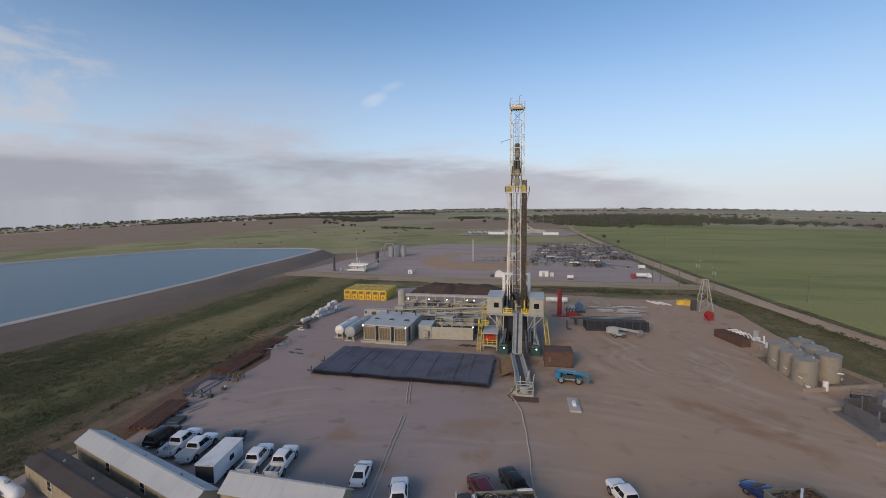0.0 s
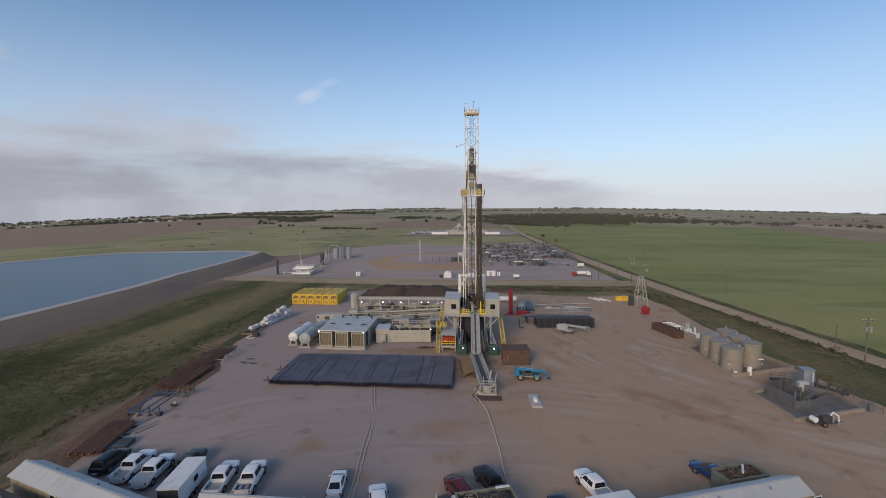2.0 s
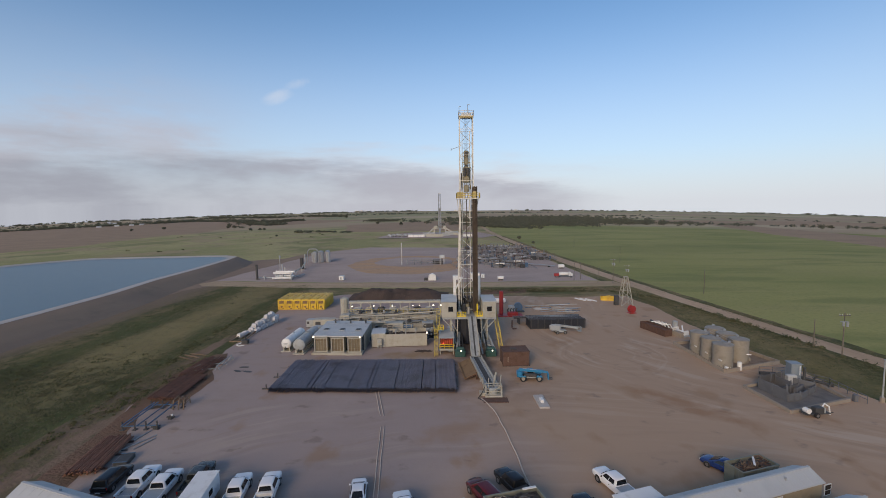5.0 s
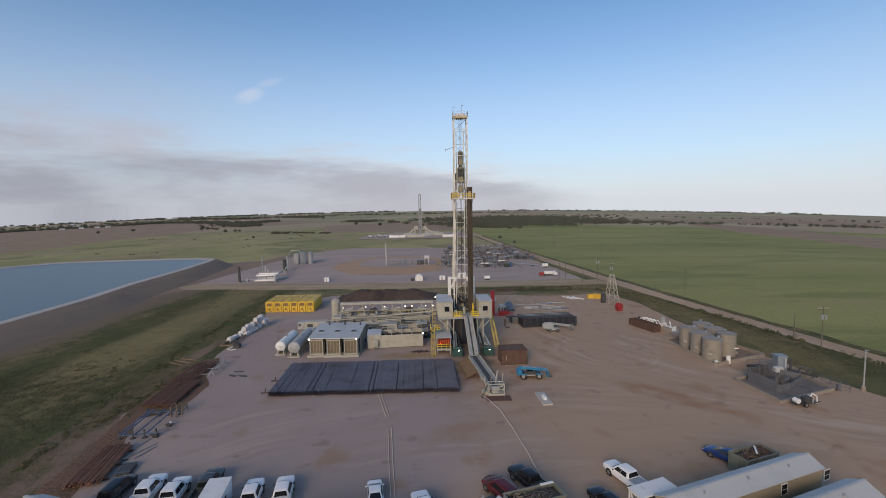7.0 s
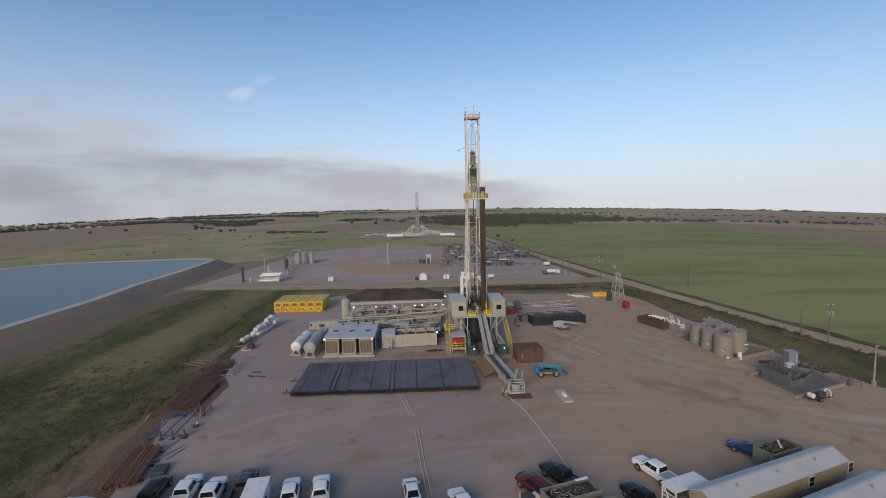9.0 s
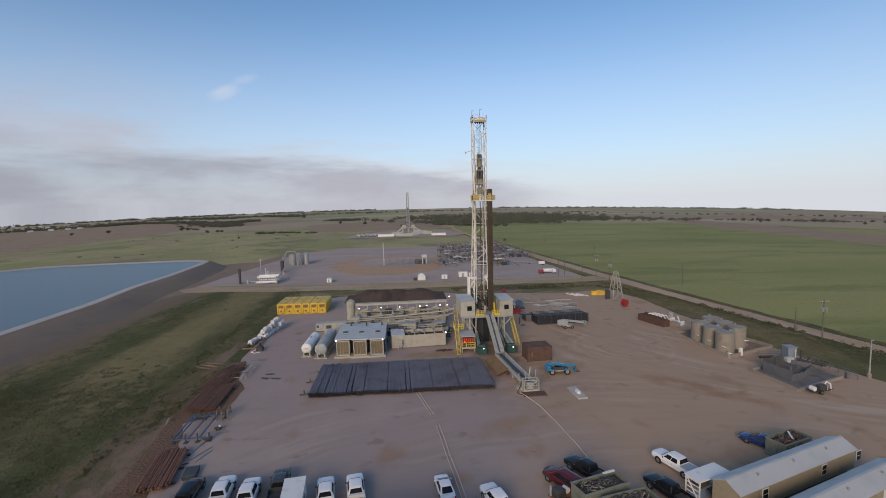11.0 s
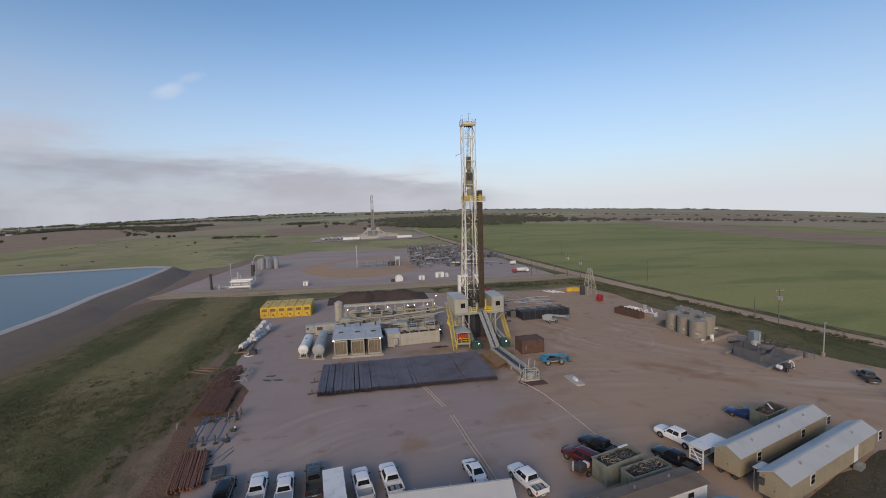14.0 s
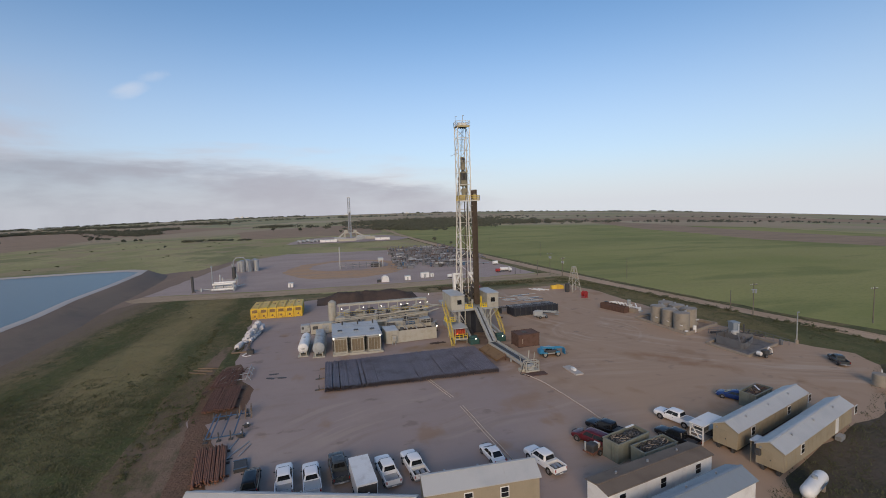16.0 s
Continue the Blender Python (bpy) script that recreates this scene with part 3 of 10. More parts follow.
def patchwork(m):
    """Far fields: cells of brown, olive and straw that take over from the meadow with distance."""
    n, l = m.node_tree.nodes, m.node_tree.links
    p = n["Principled BSDF"]
    base = p.inputs["Base Color"].links[0].from_socket
    geo = n.new("ShaderNodeNewGeometry")
    mp = n.new("ShaderNodeMapping")
    mp.inputs["Scale"].default_value = (0.0022, 0.0034, 0)
    mp.inputs["Rotation"].default_value = (0, 0, 0.2)
    l.new(geo.outputs["Position"], mp.inputs[0])
    vor = n.new("ShaderNodeTexVoronoi")
    vor.distance = "CHEBYCHEV"
    vor.inputs["Scale"].default_value = 1.0
    vor.inputs["Randomness"].default_value = 0.8
    l.new(mp.outputs[0], vor.inputs["Vector"])
    sep_ = n.new("ShaderNodeSeparateColor")
    l.new(vor.outputs["Color"], sep_.inputs[0])
    ramp = n.new("ShaderNodeValToRGB")
    ramp.color_ramp.interpolation = "CONSTANT"
    # Field colours lightened to stand for haze over the far land.
    stops = ((0.0, (0.38, 0.295, 0.205)), (0.26, (0.32, 0.30, 0.17)), (0.5, (0.34, 0.265, 0.19)), (0.68, (0.43, 0.35, 0.24)), (0.84, (0.27, 0.27, 0.16)))
    for i, (q, c) in enumerate(stops):
        e = ramp.color_ramp.elements[i] if i < 2 else ramp.color_ramp.elements.new(q)
        e.position, e.color = q, (*c, 1)
    l.new(sep_.outputs[0], ramp.inputs[0])
    d = n.new("ShaderNodeVectorMath")
    d.operation = "DISTANCE"
    l.new(geo.outputs["Position"], d.inputs[0])
    d.inputs[1].default_value = (-60, 0, 0)
    r = n.new("ShaderNodeMapRange")
    l.new(d.outputs["Value"], r.inputs[0])
    r.inputs[1].default_value, r.inputs[2].default_value, r.inputs[4].default_value = 680, 900, 0.85
    x = n.new("ShaderNodeMix")
    x.data_type = "RGBA"
    l.new(r.outputs[0], x.inputs[0])
    l.new(base, x.inputs[6])
    l.new(ramp.outputs[0], x.inputs[7])
    l.new(x.outputs[2], p.inputs["Base Color"])


patchwork(M_MEADOW)
GREEN_DARK, STRAW, EARTH = (0.078, 0.096, 0.034), (0.275, 0.228, 0.108), (0.205, 0.155, 0.115)
banded(M_VERGE, 0, ((64, 73, 3, STRAW, 0.4), (-140, -104, 5, EARTH, 0.9), (-97, -90, 3, GREEN_DARK, 0.7), (-87, -73, 5, STRAW, 0.75), (-71, -65, 3, GREEN_DARK, 0.6), (-128, -116, 3, (0.19, 0.148, 0.115), 0.7)))
banded(M_VERGE, 1, ((-160, -30, 14, (0.082, 0.096, 0.038), 0.6),), 14.0)


def water_material():
    m = bpy.data.materials.new("pond_water")
    m.use_nodes = True
    n, l = m.node_tree.nodes, m.node_tree.links
    p = n["Principled BSDF"]
    p.inputs["Base Color"].default_value = (0.055, 0.125, 0.165, 1)
    p.inputs["Roughness"].default_value = 0.3
    p.inputs["Specular IOR Level"].default_value = 0.35
    p.inputs["IOR"].default_value = 1.33
    geo = n.new("ShaderNodeNewGeometry")
    t = n.new("ShaderNodeTexNoise")
    t.inputs["Scale"].default_value, t.inputs["Detail"].default_value = 1.6, 5
    l.new(geo.outputs["Position"], t.inputs["Vector"])
    b = n.new("ShaderNodeBump")
    b.inputs["Strength"].default_value, b.inputs["Distance"].default_value = 0.3, 0.3
    l.new(t.outputs[0], b.inputs["Height"])
    l.new(b.outputs[0], p.inputs["Normal"])
    return m


M_WATER = water_material()


def leaf_material(name, a, b):
    m = material(name, a, 0.75, vary=0.3, scale=0.25, fine=2.0, other=b, spots=(0.4, 0.65), bump=0.0, spec=0.2)
    n, l = m.node_tree.nodes, m.node_tree.links
    geo = n.new("ShaderNodeNewGeometry")
    r = n.new("ShaderNodeMapRange")
    l.new(geo.outputs["Random Per Island"], r.inputs[0])
    r.inputs[3].default_value, r.inputs[4].default_value = 0.75, 1.2
    p = n["Principled BSDF"]
    src = p.inputs["Base Color"].links[0].from_socket
    v = n.new("ShaderNodeVectorMath")
    v.operation = "SCALE"
    l.new(src, v.inputs[0])
    l.new(r.outputs[0], v.inputs["Scale"])
    l.new(v.outputs[0], p.inputs["Base Color"])
    return m


# Leaf green greyed and lightened in place of haze before the far trees.
M_LEAF = leaf_material("tree_leaves", (0.112, 0.116, 0.082), (0.080, 0.085, 0.062))
M_WEED = leaf_material("weeds", (0.150, 0.137, 0.066), (0.175, 0.148, 0.082))
M_WEED_DARK = leaf_material("dark_weeds", (0.082, 0.088, 0.040), (0.110, 0.102, 0.052))
M_DRYGRASS = leaf_material("dry_grass", (0.21, 0.17, 0.10), (0.15, 0.14, 0.075))

# ---- the land ----
CENTRE = (-15.0, -107.0)


def smoothstep(a, b, v):
    t = min(1, max(0, (v - a) / (b - a)))
    return t * t * (3 - 2 * t)


def land(x, y):
    """Height of the open country: flat round the site, falling gently away to both sides, with low rises far off."""
    ex, ey = x - CENTRE[0], y - CENTRE[1]
    r, az = math.hypot(ex, ey), math.atan2(ex, ey)
    fall = max(0, r - 350) * 0.029 * min(1.3, (az / radians(57)) ** 2)
    return -fall + 20 * smoothstep(1500, 4500, r) + 2.5 * smoothstep(500, 1500, r) * noise.noise((x * 0.002, y * 0.002, 3.0))


def wobble(pts, step, amount, closed=True, seed=0.0):
    """A polygon with its sides cut into short steps and moved about unevenly."""
    out = []
    for (x0, y0), (x1, y1) in zip(pts, pts[1:] + pts[:1] if closed else pts[1:]):
        k = max(1, int(math.hypot(x1 - x0, y1 - y0) / step))
        for i in range(k):
            x, y = x0 + (x1 - x0) * i / k, y0 + (y1 - y0) * i / k
            out.append((x + amount * (noise.noise((x * 0.11, y * 0.11, seed)) + 0.6 * noise.noise((x * 0.6, y * 0.6, seed + 5))),
                        y + amount * (noise.noise((x * 0.11, y * 0.11, seed + 9)) + 0.6 * noise.noise((x * 0.6, y * 0.6, seed + 14)))))
    return out


def sheet(name, pts, z, material_, label, category, lift=True):
    """A flat piece of ground with an uneven edge, laid on the land."""
    bm = bmesh.new()
    face = bm.faces.new([bm.verts.new((x, y, 0)) for x, y in pts])
    bmesh.ops.triangulate(bm, faces=[face])
    size = max(max(p[0] for p in pts) - min(p[0] for p in pts), max(p[1] for p in pts) - min(p[1] for p in pts))
    if size > 400:
        for _ in range(6):
            bmesh.ops.subdivide_edges(bm, edges=[e for e in bm.edges if e.calc_length() > 60], cuts=1)
            bmesh.ops.triangulate(bm, faces=bm.faces[:])
    for v in bm.verts:
        v.co.z = land(v.co.x, v.co.y) + z + 0.35 * smoothstep(250, 600, math.hypot(v.co.x - CENTRE[0], v.co.y - CENTRE[1]))
    if name == "field_ploughed_east":
        for v in bm.verts:
            if v.is_boundary:
                v.co.z -= z - 0.05
    if size > 400 and name.startswith("field_ploughed_") and name != "field_ploughed_east":
        for v in bm.verts:
            if v.is_boundary:
                v.co.z = land(v.co.x, v.co.y) - 0.15
    bmesh.ops.recalc_face_normals(bm, faces=bm.faces)
    if sum(f.normal.z for f in bm.faces) < 0:
        bmesh.ops.reverse_faces(bm, faces=bm.faces)
    data = bpy.data.meshes.new(name)
    bm.to_mesh(data)
    bm.free()
    data.materials.append(material_)
    return tagged(new(name, data), label, category, "", "structure")


def build_ground():
    rings, spokes = 74, 120
    rs = [0.0] + [6.0 * (4700 / 6.0) ** (i / (rings - 1)) for i in range(rings)]
    verts, faces = [(CENTRE[0], CENTRE[1], 0.0)], []
    for r in rs[1:]:
        for k in range(spokes):
            a = 2 * math.pi * k / spokes
            x, y = CENTRE[0] + r * math.sin(a), CENTRE[1] + r * math.cos(a)
            verts.append((x, y, land(x, y)))
    for k in range(spokes):
        faces.append((0, 1 + (k + 1) % spokes, 1 + k))
    for i in range(rings - 1):
        for k in range(spokes):
            a, b = 1 + i * spokes + k, 1 + i * spokes + (k + 1) % spokes
            faces.append((a, b, b + spokes, a + spokes))
    s = S().add(verts, faces)
    ob = part("ground", s.mesh("ground", 0), M_MEADOW)
    ob.data.polygons.foreach_set("use_smooth", [True] * len(faces))
    tagged(ob, "rolling open grassland reaching to the horizon", "ground", "", "structure")


build_ground()

# fields, verges, pads and roads, each a little above the one below
FAR = 0.5
sheet("field_green", wobble([(76, 140), (71, 226), (66.5, 400), (66, 520), (84, 820), (160, 800), (330, 700), (520, 560), (620, 430), (560, 250), (560, 60), (480, -90), (102, -74), (88.5, -24), (86, 2), (82.5, 36), (79, 75)], 12, 1.5), 0.02, M_CROP, "wide green crop field beside the dirt road", "field")
sheet("field_ploughed_east", wobble([(330, 190), (370, 290), (410, 440), (500, 660), (600, 900), (650, 880), (570, 580), (490, 330), (470, 220), (520, 100), (480, -20), (400, 10), (330, 90)], 12, 3), 0.32, M_PLOUGH, "bare brown ploughed field", "field")
sheet("field_ploughed_far_east", wobble([(300, 1150), (1200, 1350), (2400, 900), (2000, 500), (1000, 900), (400, 960)], 40, 9), FAR, M_PLOUGH, "distant bare brown field", "field")
sheet("field_ploughed_north", wobble([(-160, 560), (-230, 900), (-60, 1150), (50, 1100), (62, 640), (30, 560)], 20, 5), 0.15, M_PLOUGH, "bare brown field behind the distant rig", "field")
sheet("field_ploughed_west", wobble([(-405, 380), (-425, 460), (-445, 586), (-436, 691), (-480, 887), (-500, 1090), (-700, 1450), (-1080, 1700), (-1500, 1500), (-1900, 900), (-1300, 250), (-700, 120), (-450, 220)], 25, 5), 0.15, M_PLOUGH, "bare brown field beyond the pond", "field")
sheet("field_ploughed_far_west", wobble([(-420, 1000), (-250, 1400), (-900, 2000), (-2100, 1500), (-1300, 900)], 40, 9), FAR, M_PLOUGH, "distant bare brown field", "field")
sheet("verge_west", wobble([(-118, -90), (-117, 10), (-124, 70), (-118, 92), (-40, 74), (-42, 60), (-58, 52), (-60, 30), (-54, -4), (-50, -46), (-48, -72), (-30, -140), (-110, -140)], 5, 1.5), 0.03, M_VERGE, "rough weedy grass verge beside the well pad", "grass verge")
sheet("verge_east", wobble([(60, 62), (64, 74), (58, 240), (55, 420), (68, 420), (72, 226), (77, 135), (80, 75), (83.5, 36), (87, 2), (90, -24), (104, -74), (118, -140), (8, -140), (6, -84), (18, -75), (30, -70.5), (41, -65), (56, -58), (64, -52), (66, -46), (61, -30), (60, 0)], 5, 1.2), 0.03, M_VERGE, "weedy grass strip between the pad and the dirt road", "grass verge")
sheet("verge_north", wobble([(-62, 50), (-60, 73), (0, 73), (66, 72), (66, 54), (40, 50), (-4, 58), (-44, 58)], 4, 1.2), 0.037, M_NORTHWEED, "weedy strip behind the well pad", "grass verge")
sheet("road", wobble([(58, 520), (58, 345), (62, 200), (67.5, 112), (71.5, 60), (75.5, 25), (79.3, -11), (81.5, -30), (84, -46), (92, -74), (106, -140), (113, -140), (98, -74), (89.5, -44), (86, -22), (83.8, 0), (80, 36), (76.5, 75), (73.5, 128), (68.5, 226), (64, 400), (64, 520), (86, 1200), (80, 1200)], 9, 0.6), 0.06, M_ROAD, "pale straight dirt road along the field", "road")
sheet("road_track", wobble([(-116, 90), (-112, 84), (-60, 76), (0, 74), (70, 73), (69, 84), (0, 85), (-60, 88), (-112, 97)], 6, 0.8), 0.05, M_TRACK, "dirt track between the two pads", "road")
sheet("far_pad", wobble([(-112, 98), (-108, 150), (-98, 235), (-70, 275), (20, 262), (56, 240), (60, 160), (63, 86), (0, 86), (-60, 90)], 8, 1.4), 0.07, M_GRAVEL, "grey gravel pad of the neighbouring site", "gravel pad")


def ring_outline(cx, cy, rx, ry, k, amount, seed):
    return [(cx + (rx + amount * noise.noise((4 * math.cos(a), 4 * math.sin(a), seed))) * math.cos(a), cy + (ry + amount * noise.noise((4 * math.cos(a), 4 * math.sin(a), seed + 3))) * math.sin(a))
            for a in (2 * math.pi * i / k for i in range(k))]


sheet("earth_apron", wobble([(-128, 50), (-117, 52), (-112, 78), (-108, 88), (-110, 100), (-107, 150), (-97, 236), (-104, 240), (-116, 190), (-134, 182), (-136, 168), (-128, 110)], 5, 2.0), 0.04, M_BANK, "bare brown earth between the pond and the gravel pad", "bare soil")
sheet("far_pad_clay", ring_outline(-26, 156, 35, 44, 90, 3, 1.0), 0.10, M_OVAL, "worn orange clay turning circle", "clay patch")
sheet("far_pad_island", ring_outline(-24, 166, 24, 24, 60, 3, 8.0), 0.13, M_GRAVEL, "grey gravel in the middle of the turning circle", "gravel patch")
sheet("pad", wobble([(-60, 32), (-61, 50), (-44, 60), (-6, 62), (2, 57), (40, 50), (60, 52), (62, 34), (61, 2), (63, -28), (66, -41), (69, -47), (66, -53), (56, -60), (42, -67.5), (33, -69), (23, -71.5), (14.8, -74.5), (6, -83), (-8, -92), (-56, -92), (-56, -66), (-53, -58), (-56.5, -45), (-58.5, -36), (-56.5, -28), (-57, -3)], 3, 0.9), 0.08, M_PAD, "bare grey and tan caliche well pad with wheel tracks", "well pad")
sheet("red_strip", wobble([(-58.4, -10), (-55.5, -9), (-53.5, -20), (-50.5, -25), (-50.2, -33.5), (-53.0, -36.0), (-55.6, -38), (-52.5, -46), (-51.2, -58), (-56.0, -60), (-57.0, -46), (-58.2, -36), (-60, -22)], 2, 0.8), 0.10, M_REDSOIL, "strip of red clay along the edge of the pad", "clay strip")
sheet("bare_strip", wobble([(-62.0, 6), (-60.5, 6), (-60.0, -8), (-60.4, -20), (-60.0, -30), (-55.5, -40), (-54.5, -60), (-59.5, -74), (-66, -74), (-65.0, -52), (-64.6, -38), (-66.0, -27), (-64.4, -18), (-63.0, -4)], 2.5, 0.9), 0.05, M_BARE, "bare tan strip between the weeds and the pad", "dirt strip")
sheet("dark_soil", wobble([(4, -82), (14, -72.5), (23, -69.5), (33, -67), (42, -65.5), (55, -58), (65, -51.5), (74, -58), (90, -80), (96, -120), (10, -120)], 3, 1.2), 0.05, M_DARKSOIL, "dark weedy soil beyond the site offices", "bare soil")
sheet("red_patch_north", wobble([(8, 58), (26, 60), (27, 67), (9, 66)], 2, 1.2), 0.10, M_REDSOIL, "heap of spread red clay behind the pad", "clay patch")
sheet("far_rig_pad", wobble([(-82, 398), (-76, 470), (-45, 520), (45, 510), (60, 430), (40, 388), (-40, 392)], 10, 2), 0.15, M_GRAVEL, "pale gravel pad of the distant rig", "gravel pad")


def build_pond():
    crest = [(-121, -60), (-121, -24), (-121.5, 14), (-123, 45), (-127.5, 75), (-129.5, 110), (-133.5, 150), (-137, 168), (-147, 176), (-162, 176), (-196, 173), (-226, 168), (-240, 150), (-262, 100), (-290, 20), (-300, -60)]
    k, pts = len(crest), crest
    c = Vector((-200, 50))
    def off(d):
        out = []
        for i, p in enumerate(pts):
            a, b = Vector(pts[i - 1]), Vector(pts[(i + 1) % k])
            t = (b - a).normalized()
            nrm = Vector((t.y, -t.x))
            if (Vector(p) - c).dot(nrm) < 0:
                nrm = -nrm
            q = Vector(p) + nrm * d
            out.append((q.x, q.y))
        return out
    outer, mid, lip, inner = off(12.5), off(2.4), off(-0.8), off(-4.5)
    part("embankment", S().loft([[(x, y, land(x, y) - 0.4) for x, y in outer], [(x, y, 2.6) for x, y in off(5.6)], [(x, y, 4.2) for x, y in mid], [(x, y, 4.3) for x, y in lip]], caps=False), M_BANK,
         None)
    tagged(bpy.data.objects["embankment"], "bare dark earth bank round the water pond", "embankment", "", "structure")
    part("pond_liner", S().loft([[(x, y, 4.31) for x, y in off(1.9)], [(x, y, 4.34) for x, y in off(-1.4)], [(x, y, 2.6) for x, y in inner]], caps=False), M_LINER)
    tagged(bpy.data.objects["pond_liner"], "pale liner strip round the edge of the pond", "pond liner", "", "structure")
    sheet("pond_water", off(-2.2), 3.9 , M_WATER, "wide still blue water of the frac pond", "water")
    for v in bpy.data.objects["pond_water"].data.vertices:
        v.co.z = 3.75


build_pond()


# ---- the drilling rig ----
def railing(shape, pts, h=1.1, posts=1.6, r=0.035):
    """Handrail with a mid rail along a line of points."""
    for p, q in zip(pts, pts[1:]):
        p, q = Vector(p), Vector(q)
        for z in (h, h * 0.55):
            shape.beam(p + Vector((0, 0, z)), q + Vector((0, 0, z)), 2 * r)
        k = max(1, round((q - p).length / posts))
        for i in range(k + 1):
            c = p.lerp(q, i / k)
            shape.beam(c, c + Vector((0, 0, h)), 2 * r)
    return shape


def stairs(shape, foot, head, width, side):
    """Open stair between two points; side is the unit vector across it."""
    foot, head, side = Vector(foot), Vector(head), Vector(side)
    for s in (-0.5, 0.5):
        o = side * width * s
        shape.beam(foot + o, head + o, 0.07, 0.2)
        for z in (0.55, 1.05):
            shape.beam(foot + o + Vector((0, 0, z)), head + o + Vector((0, 0, z)), 0.05)
        for k in range(6):
            c = foot.lerp(head, k / 5) + o
            shape.beam(c, c + Vector((0, 0, 1.05)), 0.05)
    n = max(3, int((head.z - foot.z) / 0.22))
    for k in range(n):
        c = foot.lerp(head, (k + 0.5) / n)
        shape.beam(c - side * width / 2, c + side * width / 2, 0.22, 0.04)
    return shape


def build_rig():
    rig = thing("drilling_rig", "tall cream drilling rig with yellow rails, mast raised", "drilling rig")
    X0, FLOOR, TOP = -0.4, 7.5, 54.0
    hw = lambda z: 1.55 if z > 36 else 1.55 + 0.5 * smoothstep(36, 14, z)
    hd = lambda z: 1.45 if z > 36 else 1.45 + 0.35 * smoothstep(36, 14, z)
    mast = part("mast", S().box(X0 - 2.2, X0 + 2.2, -2.0, 2.0, FLOOR + 0.30, FLOOR + 0.62), M_CREAM, rig, "cream lattice mast")
    corner = lambda sx, sy, z: Vector((X0 + sx * hw(z), sy * hd(z), z))
    levels = [8, 11.5, 15, 18.5, 22, 25.5, 29, 32.5, 36, 39, 42, 45, 48, 51, TOP]
    for sx in (-1, 1):
        for sy in (-1, 1):
            rings = []
            for z in levels:
                c, w = corner(sx, sy, z), 0.13 if z <= 36 else 0.10
                rings.append([(c.x - w, c.y - w, z), (c.x + w, c.y - w, z), (c.x + w, c.y + w, z), (c.x - w, c.y + w, z)])
            part("mast_leg", S().loft(rings), M_MAST, mast)
    for i, (a, b) in enumerate(zip(levels, levels[1:])):
        thin = 0.13 if b <= 36 else 0.10
        for sx in (-1, 1):  # sides
            part("side_girt", S().beam(corner(sx, -1, b), corner(sx, 1, b), thin), M_MAST, mast)
            p, q = (corner(sx, -1, a), corner(sx, 1, b)) if i % 2 else (corner(sx, 1, a), corner(sx, -1, b))
            part("side_brace", S().beam(p, q, thin), M_MAST, mast)
        part("back_girt", S().beam(corner(-1, 1, b), corner(1, 1, b), thin), M_MAST, mast)
        p, q = (corner(-1, 1, a), corner(1, 1, b)) if i % 2 else (corner(1, 1, a), corner(-1, 1, b))
        part("back_brace", S().beam(p, q, thin), M_MAST, mast)
        if b > 36:
            r0, r1 = (corner(1, 1, a), corner(-1, 1, b)) if i % 2 else (corner(-1, 1, a), corner(1, 1, b))
            part("cross_brace", S().beam(r0, r1, 0.08), M_MAST, mast)
        if b > 36 and i % 2 == 0:
            part("front_girt", S().beam(corner(-1, -1, b), corner(1, -1, b), thin), M_MAST, mast)
    # crown
    crown = part("crown_platform", S().box(X0 - 1.75, X0 + 1.75, -1.7, 1.7, TOP, TOP + 0.14), M_MAST, rig, "crown platform")
    part("crown_block", S().soft_box(X0 - 1.2, X0 + 1.2, -0.8, 0.8, TOP + 0.14, TOP + 0.85, 0.15), M_MAST, crown, "pale crown block housing")
    part("crown_beam", S().box(X0 - 1.6, X0 + 1.6, -1.68, -1.5, TOP - 0.4, TOP), M_FADED, crown, "faded yellow crown beam")
    part("crown_railing", railing(S(), [(X0 - 1.7, -1.65, TOP + 0.14), (X0 + 1.7, -1.65, TOP + 0.14), (X0 + 1.7, 1.65, TOP + 0.14), (X0 - 1.7, 1.65, TOP + 0.14), (X0 - 1.7, -1.65, TOP + 0.14)], 1.1, 1.0), M_MAST, crown)
    for dx_, h in ((-1.6, 2.6), (0.4, 3.0)):
        part("aerial", S().tube((X0 + dx_, 0.4, TOP + 0.14), (X0 + dx_, 0.4, TOP + h), 0.06, 6).beam((X0 + dx_, 0.4, TOP + h), (X0 + dx_ + 0.5, 0.4, TOP + h), 0.1), M_GREYPAINT, crown)
    for k in range(4):
        x = X0 - 0.75 + 0.5 * k
        part("sheave", S().tube((x - 0.06, 0, TOP + 0.2), (x + 0.06, 0, TOP + 0.2), 0.75, 20), M_DARK, crown)
    # tag line boom half way up the top
    part("boom_arm", S().beam((X0 - 1.6, -1.3, 47.0), (X0 - 3.6, -1.6, 46.3), 0.10).beam((X0 - 3.6, -1.6, 46.6), (X0 - 3.6, -1.6, 45.9), 0.08), M_GREYPAINT, mast)
    # hoisting gear
    block = part("travelling_block", S().soft_box(X0 - 0.6, X0 + 0.6, -0.4, 0.4, 42.9, 46.2, 0.25), M_DRAB, rig, "greasy drab travelling block")
    part("hook", S().tube((X0, 0, 43.0), (X0, 0, 42.2), 0.3, 10).tube((X0, 0, 42.7), (X0, 0, 42.2), 0.5, 12), M_DARK, block)
    part("block_sheave", S().tube((X0 - 0.3, 0, 45.4), (X0 + 0.3, 0, 45.4), 0.65, 20), M_DARK, block)
